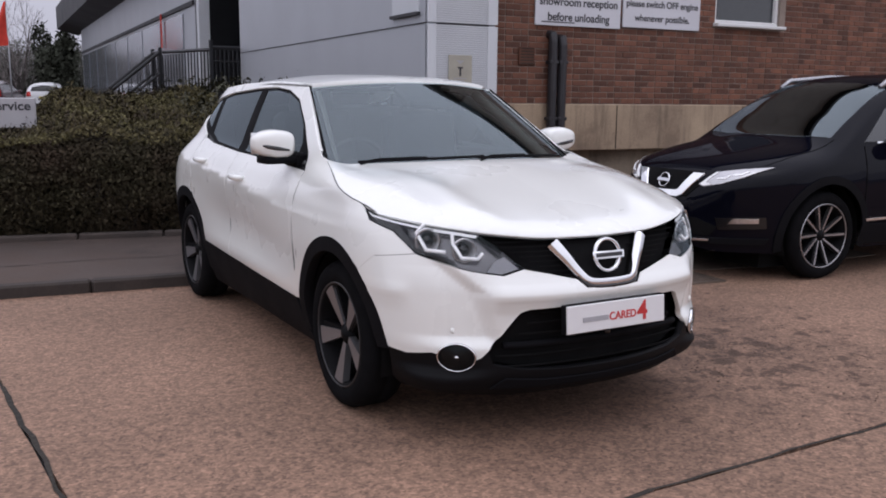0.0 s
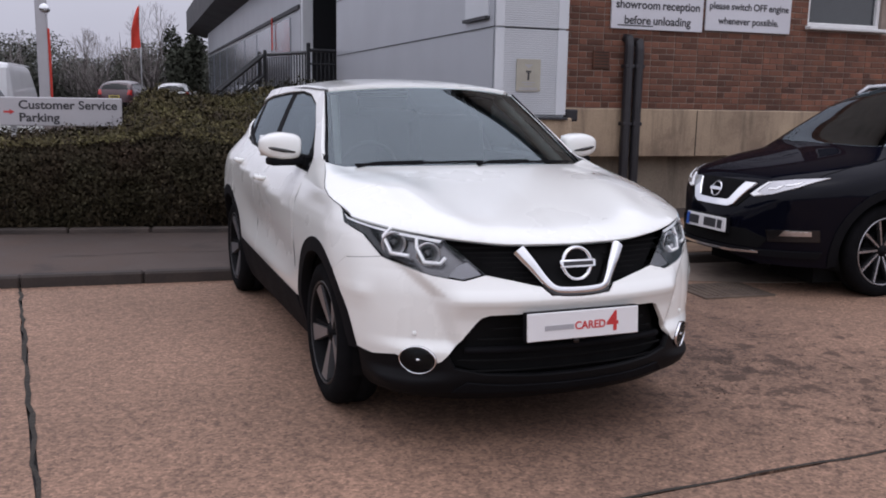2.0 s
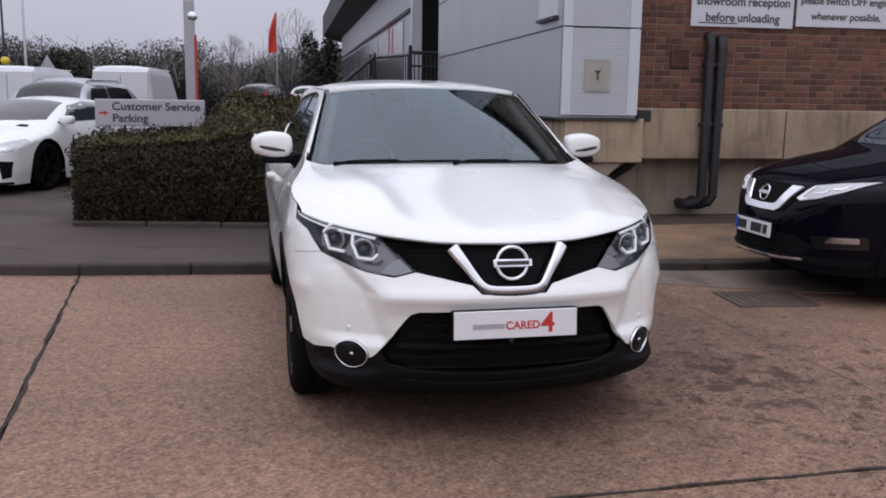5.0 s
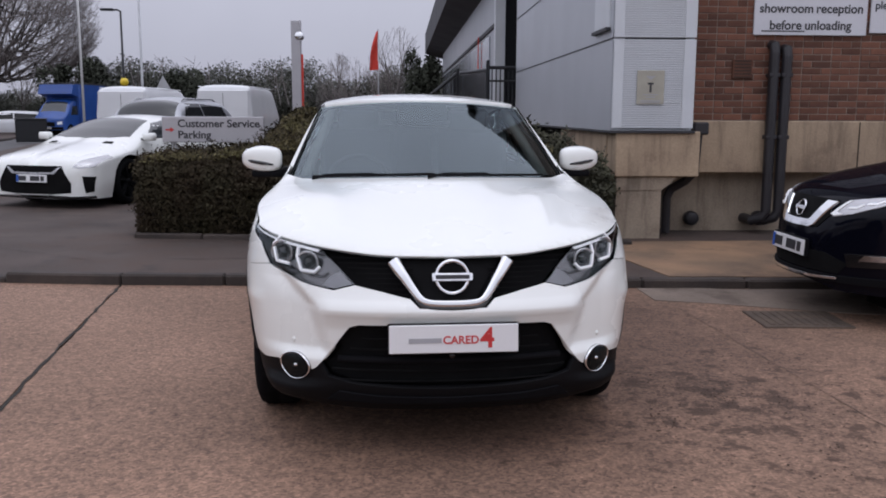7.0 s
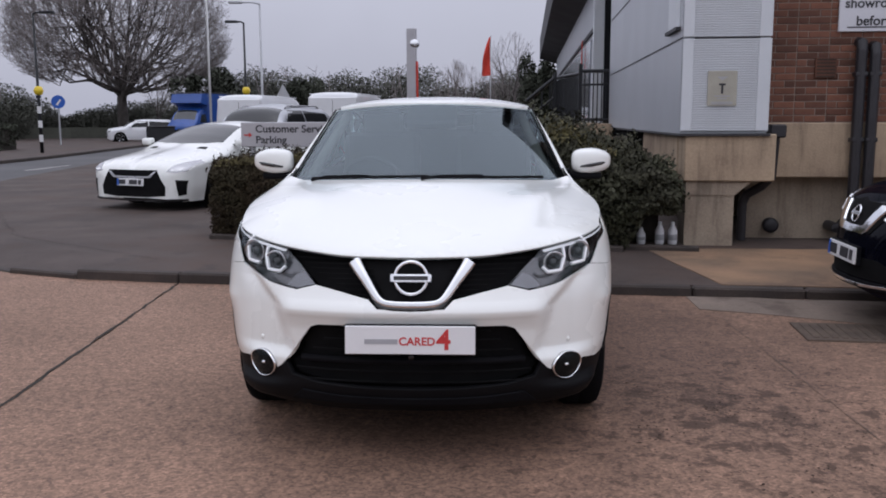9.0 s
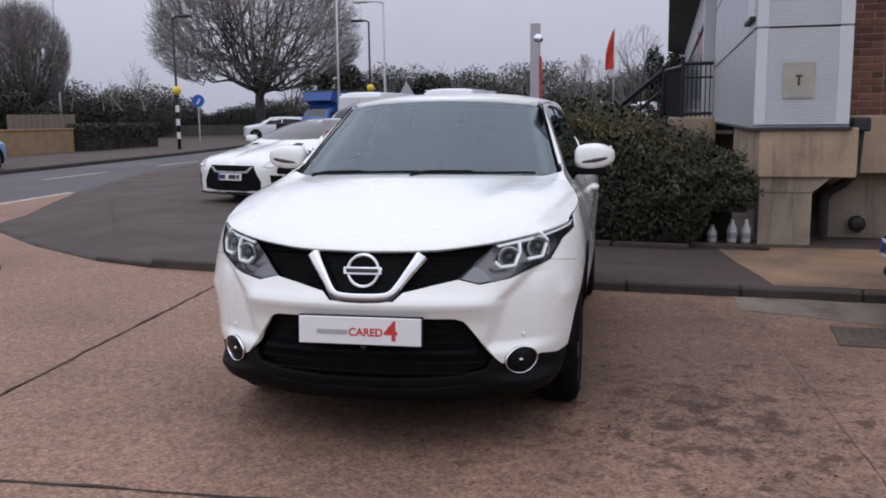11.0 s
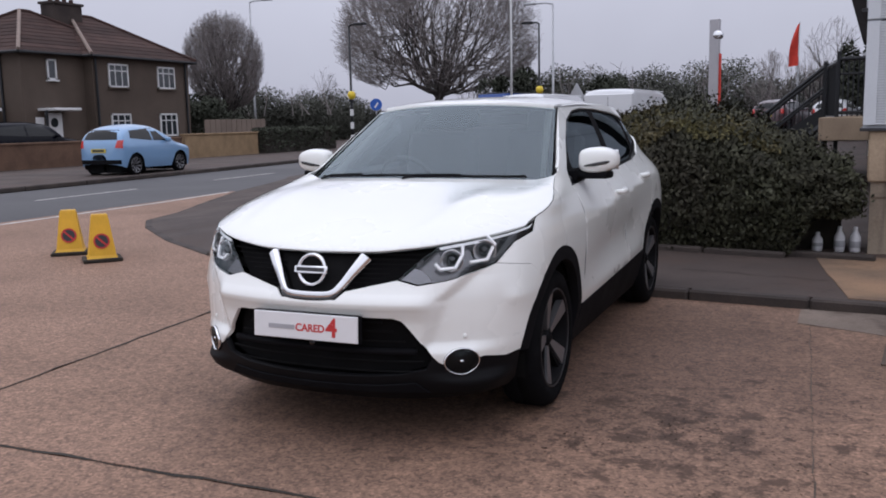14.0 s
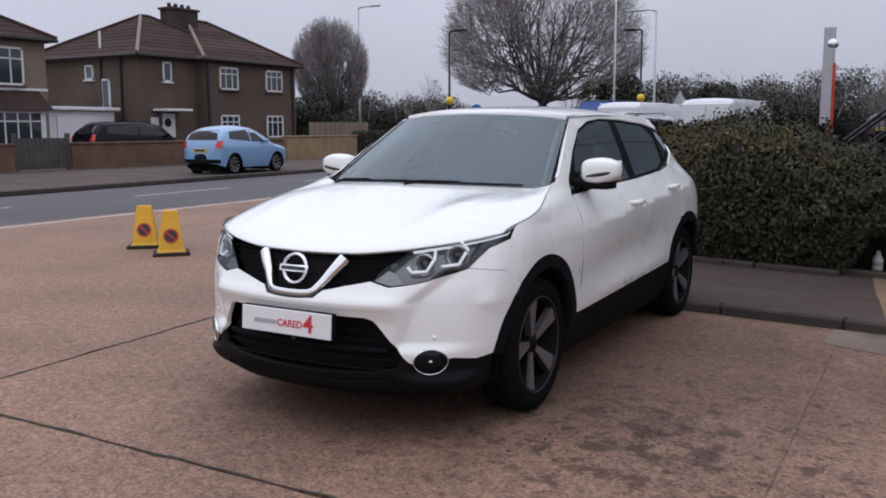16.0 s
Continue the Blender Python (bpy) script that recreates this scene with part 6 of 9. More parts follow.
rd = [(2.508, SILL(2.508)), (arc_r[0][0], arc_r[0][1])] + arc_r[1:9] + [(3.34, 0.88), (3.40, 1.0), (3.42, 1.16), (3.14, 1.126), (2.553, 1.098), (2.548, 0.90), (2.543, 0.70)]
rear_doors = side("rear_door", PAINT_WHITE, rd, flange=0.007)
qt = arc_r[9:] + [(4.0, 0.42), (4.06, 0.60), (4.12, 0.80), (4.13, 0.95), (4.10, 1.05), (4.02, 1.18), (3.92, 1.33), (3.82, 1.44), (3.78, 1.355), (3.79, 1.31), (3.45, 1.185), (3.428, 1.165), (3.408, 1.0), (3.348, 0.88)]
side("rear_quarter", PAINT_WHITE, qt)
for sg2 in (-1, 1):
    for seam in (((1.377, 0.44), (1.379, 0.56), (1.384, 0.70), (1.3885, 0.85), (1.401, 0.94), (1.413, 1.03), (1.424, 1.075)), ((2.505, 0.47), (2.522, 0.58), (2.539, 0.70), (2.542, 0.80), (2.544, 0.90), (2.548, 1.0), (2.549, 1.09)), ((3.345, 0.88), (3.375, 0.94), (3.404, 1.0), (3.416, 1.08), (3.424, 1.16))):
        part("door_gap", Geo().tube([(sg2 * (q_width(y, z) - 0.0030), y, z) for y, z in seam], 0.0026, 6), SEAM, car, smooth=True)
for y0, y1, y2, z0, z1 in ((1.365, 1.372, 1.402, 0.45, 1.06), (2.50, 2.522, 2.536, 0.48, 1.085), (3.335, 3.352, 3.41, 0.88, 1.15)):
    side("door_jamb", PAINT_WHITE, [(y0 - 0.02, z0), (y0 + 0.04, z0), (y1 + 0.045, (z0 + z1) / 2), (y2 + 0.04, z1), (y2 - 0.015, z1), (y1 - 0.02, (z0 + z1) / 2)], off=-0.0045, flange=0)
# roof side frame from the screen pillar to the tail
screen_edge = [(q_screen(1, v / 12)[1] + 0.004, q_screen(1, v / 12)[2]) for v in range(13)]
frame_out = [(1.42, 1.073), (1.36, 1.172)] + [p for p in screen_edge if p[1] > 1.172] + [(2.1, 1.520), (2.5, 1.530), (3.0, 1.522), (3.5, 1.492), (3.80, 1.449), (3.79, 1.36)] + DLO_TOP[1:] + [(1.445, 1.09)]
side("body_side_frame", PAINT_WHITE, frame_out, flange=0.02, step=(0.025, 0.02))
# windows
dlo = BELT + DLO_TOP
side("window_seal", PLASTIC, dlo, "black window surround", off=-0.012, flange=0, holes=[[(1.66, 1.09), (2.50, 1.115), (2.545, 1.478), (2.40, 1.483), (2.16, 1.464), (1.95, 1.412), (1.74, 1.29), (1.66, 1.20)], [(2.64, 1.12), (3.12, 1.145), (3.30, 1.19), (3.33, 1.425), (3.18, 1.448), (2.73, 1.476), (2.66, 1.477)], [(3.40, 1.225), (3.70, 1.325), (3.60, 1.385), (3.42, 1.415)]], step=(0.03, 0.03))
panes = side("front_window", GLASS_SIDE, [(1.66, 1.09), (2.50, 1.115), (2.545, 1.478), (2.40, 1.483), (2.16, 1.464), (1.95, 1.412), (1.74, 1.29), (1.66, 1.20)], off=-0.013, flange=0)
panes += side("rear_window", GLASS_DARK, [(2.64, 1.12), (3.12, 1.145), (3.30, 1.19), (3.33, 1.425), (3.18, 1.448), (2.73, 1.476), (2.66, 1.477)], "dark privacy glass", off=-0.013, flange=0)
panes += side("quarter_window", GLASS_DARK, [(3.40, 1.225), (3.70, 1.325), (3.60, 1.385), (3.42, 1.415)], "dark privacy glass", off=-0.013, flange=0)
for pane in panes:
    pane.visible_shadow = False
side("inner_trim", CABIN, [(1.28, 0.95), (3.9, 0.95), (3.9, 1.25), (3.45, 1.20), (3.14, 1.135), (2.5, 1.105), (1.8, 1.087), (1.66, 1.095), (1.66, 1.21), (1.60, 1.20), (1.36, 1.165), (1.28, 1.10)], off=-0.03, flange=0)
# black sills and arch mouldings
side("sill_cladding", PLASTIC, [(1.26, 0.20), (3.10, 0.20), (3.06, 0.30), (arc_r[0][0], arc_r[0][1]), (1.37, SILL(1.37) - 0.003), (1.31, 0.30)], "black plastic sill cladding", off=0.004)


def arch_trim(h, a0, a1):
    o = circle(h, HUB_Z, ARCH, 34, a0, a1)
    i = circle(h, HUB_Z, ARCH - 0.068, 34, a0, a1)
    return o + i[::-1]


panel("arch_moulding", PLASTIC, car, "black wheel-arch moulding", pair=True, fn=q_point, outline=[FY(*p) for p in arch_trim(HUBS[0], -10, 174)], off=0.003, flange=0.05, step=(0.03, 0.02))
side("arch_moulding", PLASTIC, arch_trim(HUBS[1], 8, 190), "black wheel-arch moulding", off=0.003, flange=0.05, step=(0.03, 0.02))
# arch liners
for h in HUBS:
    for sg2 in (-1, 1):
        gl = Geo()
        for i in range(25):
            a = radians(-15 + 210 * i / 24)
            for x in (0.84, 0.55):
                gl.v.append((sg2 * x, h + 0.40 * math.cos(a), HUB_Z + 0.40 * math.sin(a)))
        gl.f = [(2 * i, 2 * i + 1, 2 * i + 3, 2 * i + 2) for i in range(24)]
        gl.add([(sg2 * 0.56, h - 0.42, 0.15), (sg2 * 0.56, h + 0.42, 0.15), (sg2 * 0.56, h + 0.42, 0.80), (sg2 * 0.56, h - 0.42, 0.80)], [(0, 1, 2, 3)])
        part("arch_liner", gl, UNDER, car)
for h in HUBS:
    for sg2 in (-1, 1):
        wheel(car, sg2 * 0.772, h, HUB_Z, sg2, face=ALLOY_FACE, lip=ALLOY_LIP, phase=radians(12 if sg2 > 0 else 28), blade=True)

# roof, screen, tail
panel("roof", PAINT_WHITE, car, fn=q_roof, outline=[(0, 1.717)] + [(0.59 * u / 10, 1.717 + 0.165 * (u / 10) ** 2.2) for u in range(1, 10)] + [(0.572, 1.90), (0.575, 2.3), (0.575, 3.0), (0.56, 3.5), (0.53, 3.84), (0, 3.93)], step=(0.04, 0.05), flange=0.03, mirror=True)
panel("roof_ditch", GLOSS_BLACK, car, "black roof trim strip", pair=True, fn=q_roof, outline=[(0.574, 1.90), (0.60, 1.92), (0.60, 3.5), (0.575, 3.84), (0.55, 3.84), (0.575, 3.5), (0.578, 2.3)], step=(0.02, 0.06), off=-0.008)
ws = panel("windscreen", GLASS_CAR, car, fn=q_screen, outline=[(-1, 0), (1, 0), (1, 1), (-1, 1)], step=(0.06, 0.05), off=-0.004)[0]
ws.visible_shadow = False
panel("screen_border", UNDER, car, "black printed edge of the windscreen", fn=q_screen, outline=[(-1, 0), (1, 0), (1, 1), (-1, 1)], holes=[[(-0.955, 0.05), (0.955, 0.05), (0.965, 0.965), (0.24, 0.955), (0.20, 0.90), (0.13, 0.82), (-0.13, 0.82), (-0.20, 0.90), (-0.24, 0.955), (-0.965, 0.965)]], step=(0.06, 0.05), off=-0.009)
panel("scuttle", PLASTIC, car, fn=lambda x, y: (x, y, 1.055 + 0.16 * (y - 1.0)), outline=[(0.70 * u / 10, base_y(u / 10) - 0.10) for u in range(-10, 11)] + [(0.70 * u / 10, base_y(u / 10) + 0.06) for u in range(10, -11, -1)], step=(0.05, 0.05))


def q_tailface(x, z):
    t = q_tail(z)
    k = min(0.999, abs(x) / max(0.05, q_width(t - 0.72, z)))
    return (x, t - 0.75 + 0.75 * (1 - k**2.6) ** (1 / 3.2), z)


tw = tab((0.4, 0.70), (0.9, 0.70), (1.1, 0.62), (1.45, 0.48))
panel("tailgate", PAINT_WHITE, car, fn=q_tailface, flip=True, outline=[(0, 0.40), (0.78, 0.42), (0.80, 0.7), (0.78, 0.95), (0.72, 1.08), (0.60, 1.34), (0.5, 1.42), (0, 1.43)], holes=[], step=(0.05, 0.05), flange=0.02, mirror=True)
panel("rear_screen", GLASS_DARK, car, fn=q_tailface, flip=True, outline=[(-0.56, 1.12), (0.56, 1.12), (0.50, 1.40), (-0.50, 1.40)], step=(0.06, 0.06), off=0.004)
side("tail_lamp", RED_LAMP, [(4.02, 0.97), (4.135, 0.95), (4.105, 1.05), (4.06, 1.09), (3.98, 1.03)], off=0.004)
panel("rear_bumper", PLASTIC, car, fn=q_tailface, flip=True, outline=[(0, 0.22), (0.72, 0.24), (0.78, 0.42), (0, 0.40)], step=(0.05, 0.05), mirror=True)

# number plate
c = Vector(q_point(0, 0.55))
pl = part("number_plate", Geo().box((0, 0, 0), (0.53, 0.012, 0.116), bev=0.003), PLATE_WHITE, car, "white dealer plate with grey and red print", at=pose(0, -0.064, 0.548, -4))
part("plate_backing", Geo().box((0, 0.016, 0), (0.54, 0.03, 0.122), bev=0.003), PLASTIC, pl)
part("print_bar", Geo().box((-0.118, -0.0072, -0.006), (0.135, 0.002, 0.020)), INK_GREY, pl)
words("print", "CARED", 0.046, INK_RED, pl, pose(-0.046, -0.0068, -0.020, 90, 0, 0))
words("print", "4", 0.115, INK_RED, pl, pose(0.108, -0.0068, -0.036, 90, 0, 0))
part("badge_cover", Geo().lathe([(0.0, -0.006), (0.012, -0.006), (0.014, 0.004)], "y", (0.0, q_nose(0.44) - 0.002, 0.462), 12), GLOSS_BLACK, car, smooth=True)

# door mirrors
for sg2 in (-1, 1):
    mi = new("door_mirror")
    mi.parent, mi.matrix_basis = car, pose(sg2 * 0.922, 1.60, 1.196, 0, 0, sg2 * -6)
    bm = bmesh.new()
    bmesh.ops.create_cube(bm, size=1.0)
    bmesh.ops.subdivide_edges(bm, edges=bm.edges, cuts=7, use_grid_fill=True)
    for vtx in bm.verts:
        p = vtx.co * 2
        q = Vector((abs(p.x) ** 3.8 + abs(p.y) ** 3.8 + abs(p.z) ** 3.8, 0, 0)).x ** (1 / 3.8)
        p = p / q
        out = p.x * sg2
        vtx.co = (p.x * 0.112, p.y * (0.090 if p.y < 0 else 0.05) * (1 - 0.34 * max(0, out) ** 2), p.z * (0.074 - 0.028 * max(0, out) ** 1.5 - 0.004 * max(0, -out)) + 0.003 * out)
    me = bpy.data.meshes.new("mirror_cap")
    bm.to_mesh(me)
    bm.free()
    me.materials.append(PAINT_WHITE)
    me.polygons.foreach_set("use_smooth", [True] * len(me.polygons))
    part("mirror_cap", me, None, mi)
    part("mirror_repeater", Geo().tube([(sg2 * -0.06, -0.090, -0.030), (sg2 * 0.0, -0.091, -0.022), (sg2 * 0.055, -0.080, -0.012), (sg2 * 0.098, -0.046, 0.002)], [0.005, 0.011, 0.010, 0.004], 6), GLOSS_BLACK, mi, "dark indicator strip", smooth=True)
    autosmooth(part("mirror_foot", Geo().box((sg2 * -0.045, -0.004, -0.082), (0.21, 0.13, 0.040), bev=0.018), PLASTIC, mi), 60)
    part("mirror_stalk", Geo().box((sg2 * -0.140, 0.0, -0.085), (0.06, 0.16, 0.075), bev=0.012), PLASTIC, mi)
    part("mirror_glass", Geo().box((0, 0.051, 0.0), (0.18, 0.004, 0.11), bev=0.002), CHROME, mi)
    # door handles
    for (hy, hz), dr in (((2.32, 0.965), front_doors), ((3.16, 1.015), rear_doors)):
        w = q_width(hy, hz)
        gh = Geo().tube([(sg2 * (w - 0.01), hy - 0.10, hz), (sg2 * (w + 0.030), hy - 0.07, hz), (sg2 * (w + 0.034), hy + 0.02, hz), (sg2 * (w + 0.028), hy + 0.07, hz), (sg2 * (w - 0.01), hy + 0.10, hz)], [0.012, 0.017, 0.018, 0.017, 0.012], 8)
        part("door_handle", gh, PAINT_WHITE, dr[0 if sg2 > 0 else 1], smooth=True)

# rubber strips down both sides of the screen
for sg2 in (-1, 1):
    pts = [Vector(q_screen(sg2 * 1.0, k / 10)) + Vector((sg2 * 0.002, -0.004, 0.002)) for k in range(11)]
    part("screen_seal", Geo().tube(pts, 0.005, 6), PLASTIC, car, smooth=True)

# wipers
for x0, x1 in ((-0.60, 0.02), (-0.02, 0.60)):
    pts = []
    for i in range(9):
        x = x0 + (x1 - x0) * i / 8
        u = x / 0.72
        pts.append(Vector(q_screen(u, 0.006 + 0.014 * i / 8)) + Vector((0, -0.006, 0.008)))
    wp = part("wiper", Geo().tube(pts, 0.007, 6), PLASTIC, car, smooth=True)
    b0 = Vector(q_screen(x0 / 0.72, 0.0)) + Vector((0, -0.03, 0.0))
    part("wiper_arm", Geo().tube([b0, pts[1] + Vector((0, 0, 0.008)), pts[4] + Vector((0, 0, 0.008))], 0.006, 6), PLASTIC, wp, smooth=True)

# cabin
for sg2 in (-1, 1):
    pts = [Vector(q_screen(sg2 * 0.985, k / 8)) + Vector((-sg2 * 0.055, 0.075, -0.03)) for k in range(9)]
    part("pillar_trim", Geo().tube(pts, 0.03, 8), CABIN_LIGHT, car, smooth=True)
    part("door_trim", Geo().box((sg2 * 0.752, 2.45, 0.97), (0.05, 2.4, 0.28), bev=0.015), CABIN, car)
part("cabin_floor", Geo().box((0, 2.5, 0.80), (1.56, 2.7, 0.1)), UNDER, car)
dash = Geo()
for i in range(13):
    x = -0.80 + 0.80 / 6 * i
    for (yy, zz) in ((1.16 + 0.18 * (x / 0.72) ** 2, 1.06), (1.50, 1.07 + (0.035 if -0.6 < x < -0.2 else 0)), (1.70, 1.02), (1.72, 0.80)):
        dash.v.append((x, yy, zz))
dash.f = [(4 * i + j, 4 * i + j + 1, 4 * i + j + 5, 4 * i + j + 4) for i in range(12) for j in range(3)]
part("dashboard", dash, CABIN, car)
part("roof_lining_rear", Geo().box((0, 3.72, 1.43), (1.04, 0.5, 0.09)), UNDER, car)
part("headlining", Geo().box((0, 2.85, 1.495), (1.0, 1.3, 0.02)), CABIN_LIGHT, car)
for x in (-0.37, 0.37):
    st = part("front_seat", Geo().box((x, 2.35, 1.06), (0.50, 0.16, 0.58), rot=Matrix.Rotation(radians(-14), 3, "X"), bev=0.06), CABIN, car)
    part("headrest", Geo().box((x, 2.44, 1.40), (0.27, 0.1, 0.17), bev=0.045), CABIN, st)
    part("seat_base", Geo().box((x, 2.08, 0.86), (0.50, 0.52, 0.16), bev=0.05), CABIN, st)
part("rear_bench", Geo().box((0, 3.15, 1.08), (1.25, 0.16, 0.62), rot=Matrix.Rotation(radians(-16), 3, "X"), bev=0.06), CABIN, car)
swh = part("steering_wheel", Geo().lathe([(0.182 + 0.014 * math.cos(2 * math.pi * k / 8), 0.014 * math.sin(2 * math.pi * k / 8)) for k in range(8)], "y", n=32, close=True), CABIN, car, smooth=True, at=pose(-0.37, 1.80, 1.04, 24, 0, 0))
part("wheel_boss", Geo().box((0, 0, 0), (0.34, 0.03, 0.06), bev=0.012), CABIN, swh)
hs = part("sensor_housing", Geo().box((0, 0, 0), (0.30, 0.20, 0.05), bev=0.02), UNDER, car, "black sensor cover behind the windscreen", at=pose(0, q_screen(0, 0.86)[1] + 0.03, q_screen(0, 0.86)[2] - 0.035, 27, 0, 0))
part("interior_mirror", Geo().box((0, 1.83, 1.425), (0.24, 0.04, 0.07), bev=0.02), GLOSS_BLACK, car)

# ---- other vehicles: a simpler body whose sections follow a side profile ----


class Shell:
    """Car body from its length, half width, roof profile and tumblehome; the nose is at y = 0 and faces -y."""

    def __init__(self, L, half, top, bottom, lean, nose=(0.7, 2.6), tail=(0.5, 3.0), crown=0.22, m=2.6):
        self.L, self.half, self.top, self.bottom, self.lean = L, half, top, bottom, lean
        self.nose, self.tail, self.crown, self.m = nose, tail, crown, m

    def plan(self, y):
        w = self.half
        d, n = self.nose
        if y < d:
            w *= max(0.0, 1 - (1 - max(0.0, y) / d) ** n) ** (1 / n)
        d, n = self.tail
        if y > self.L - d:
            w *= max(0.0, 1 - (1 - max(0.0, self.L - y) / d) ** n) ** (1 / n)
        return w

    def shoulder(self, y):
        zt, zb = self.top(y), self.bottom(y)
        return max(zb + 0.02, zt - min(self.crown, 0.55 * (zt - zb)))

    def width(self, y, z):
        zs, zt = self.shoulder(y), self.top(y)
        w = self.plan(y) * self.lean(z)
        if z > zs:
            k = min(1.0, (z - zs) / max(1e-4, zt - zs))
            w *= max(0.0, 1 - k**self.m) ** (1 / self.m)
        return w

    def side(self, y, z):
        return (self.width(y, z), y, z)

    def over(self, x, y):
        """The point above x, y on the top of the body."""
        lo, hi = self.bottom(y), self.top(y)
        for _ in range(30):
            md = (lo + hi) / 2
            if self.width(y, md) > abs(x):
                lo = md
            else:
                hi = md
        return (x, y, lo)

    def front(self, x, z):
        lo, hi = 0.0, self.L * 0.5
        for _ in range(34):
            md = (lo + hi) / 2
            if self.top(md) > z and self.width(md, z) > abs(x):
                hi = md
            else:
                lo = md
        return (x, hi, z)

    def back(self, x, z):
        lo, hi = self.L * 0.5, self.L
        for _ in range(34):
            md = (lo + hi) / 2
            if self.top(md) > z and self.width(md, z) > abs(x):
                lo = md
            else:
                hi = md
        return (x, lo, z)

    def mesh(self, ny=72, na=14, nb=12, arches=(), r=0.4, hz=0.34):
        ys = [self.L * (0.5 - 0.5 * math.cos(math.pi * i / ny)) for i in range(ny + 1)]
        ys[0], ys[-1] = 0.002, self.L - 0.002
        g, row = Geo(), nb + na
        for y in ys:
            zb, zs, zt = self.bottom(y), self.shoulder(y), self.top(y)
            for a in arches:
                if abs(y - a) < r:
                    zb = max(zb, hz + math.sqrt(r * r - (y - a) ** 2))
            zs = max(zs, zb + 0.01)
            half = [(self.width(y, zb + (zs - zb) * j / nb), zb + (zs - zb) * j / nb) for j in range(nb)]
            for j in range(na):
                a = math.pi / 2 * j / (na - 1)
                z = zs + (zt - zs) * math.sin(a) ** (2 / self.m)
                half.append((self.plan(y) * self.lean(z) * max(0.0, math.cos(a)) ** (2 / self.m), z))
            g.v += [(x, y, z) for x, z in half] + [(-x, y, z) for x, z in half[::-1]]
        n = 2 * row
        for i in range(ny):
            for j in range(n - 1):
                g.f.append((i * n + j, i * n + j + 1, (i + 1) * n + j + 1, (i + 1) * n + j))
        g.f.append(tuple(range(n)))
        g.f.append(tuple(ny * n + j for j in range(n - 1, -1, -1)))
        g.f = [f[::-1] for f in g.f]
        return g


def patch(name, mt, parent, fn, outline, lab="", off=0.006, pair=False, flip=False, step=(0.06, 0.05), mirror=False, flange=0.01, holes=()):
    return panel(name, mt, parent, lab, pair=pair, fn=fn, outline=outline, step=step, off=off, flange=flange, flip=flip, mirror=mirror, holes=holes)


def plate_bars(parent, at, back=PLATE_WHITE, w=0.52):
    pl = part("number_plate", Geo().box((0, 0, 0), (w, 0.015, 0.112), bev=0.003), back, parent, at=at)
    for x, ww in ((-0.16, 0.14), (0.06, 0.16), (0.19, 0.06)):
        part("plate_bar", Geo().box((x * w / 0.52, -0.0085, 0), (ww * w / 0.52, 0.003, 0.07)), INK, pl)
    part("plate_band", Geo().box((-0.238 * w / 0.52, -0.0085, 0), (0.04, 0.003, 0.10)), INK_BLUE, pl)
    return pl


def add_wheels(root, xs, hubs, R, rim, spokes=5, width=0.21, face=ALLOY, slim=1.0):
    for h in hubs:
        for s in (-1, 1):
            wheel(root, s * xs, h, R, s, R, rim, width, spokes, face=face, slim=slim)
            part("wheel_well", Geo().box((s * (xs - 0.38), h, R + 0.08), (0.50, 2 * R + 0.22, 2 * R - 0.02)), UNDER, root)
            gl = Geo()
            for i in range(19):
                a = radians(-20 + 220 * i / 18)
                gl.v += [(s * (xs + 0.07), h + (R + 0.065) * math.cos(a), R + (R + 0.065) * math.sin(a)), (s * (xs - 0.15), h + (R + 0.10) * math.cos(a), R + (R + 0.10) * math.sin(a))]
            gl.f = [(2 * i, 2 * i + 1, 2 * i + 3, 2 * i + 2) for i in range(18)]
            part("arch_liner", gl, UNDER, root)


# black family SUV parked along the kerb
xt = thing("car", "glossy black SUV with chrome grille parked along the kerb", "car", pose(2.86, 2.72, 0.0, 0, 0, -93.5) @ pose(0, 0, 0))
X = Shell(4.69, 0.915, tab((0, 0.57), (0.03, 0.65), (0.10, 0.805), (0.17, 0.900), (0.25, 0.950), (0.40, 0.998), (0.80, 1.085), (0.98, 1.12), (1.09, 1.155), (1.42, 1.36), (1.82, 1.585), (2.15, 1.675), (2.9, 1.71), (3.6, 1.70), (4.1, 1.63), (4.4, 1.40), (4.62, 1.06), (4.69, 0.6)),
          tab((0, 0.30), (0.15, 0.24), (0.8, 0.23), (4.3, 0.26), (4.69, 0.38)), tab((0.22, 0.93), (0.45, 0.985), (0.75, 1.0), (0.92, 0.985), (1.06, 0.945), (1.2, 0.90), (1.5, 0.78), (1.64, 0.70), (1.72, 0.64)), nose=(0.92, 2.25), tail=(0.5, 3.2), crown=0.20, m=2.4)
XH, XR = (1.0, 3.67), 0.36
body = part("body", X.mesh(90, 16, 14, XH, 0.43, XR), PAINT_BLACK, xt, smooth=True)
add_wheels(xt, 0.785, XH, XR, 0.262, 10, slim=0.62)
for h in XH:
    patch("arch_moulding", PLASTIC, xt, X.side, [(h + r * math.cos(radians(a)), XR + r * math.sin(radians(a))) for r, aa in ((0.49, range(-14, 195, 8)), (0.425, range(194, -15, -8))) for a in aa], off=0.012, pair=True, step=(0.05, 0.04))
patch("sill_cladding", PLASTIC, xt, X.side, [(1.40, 0.27), (3.16, 0.28), (3.13, 0.46), (1.42, 0.44)], off=0.012, pair=True)
patch("sill_chrome", CHROME, xt, X.side, [(1.45, 0.465), (3.1, 0.485), (3.1, 0.505), (1.45, 0.485)], off=0.016, pair=True)
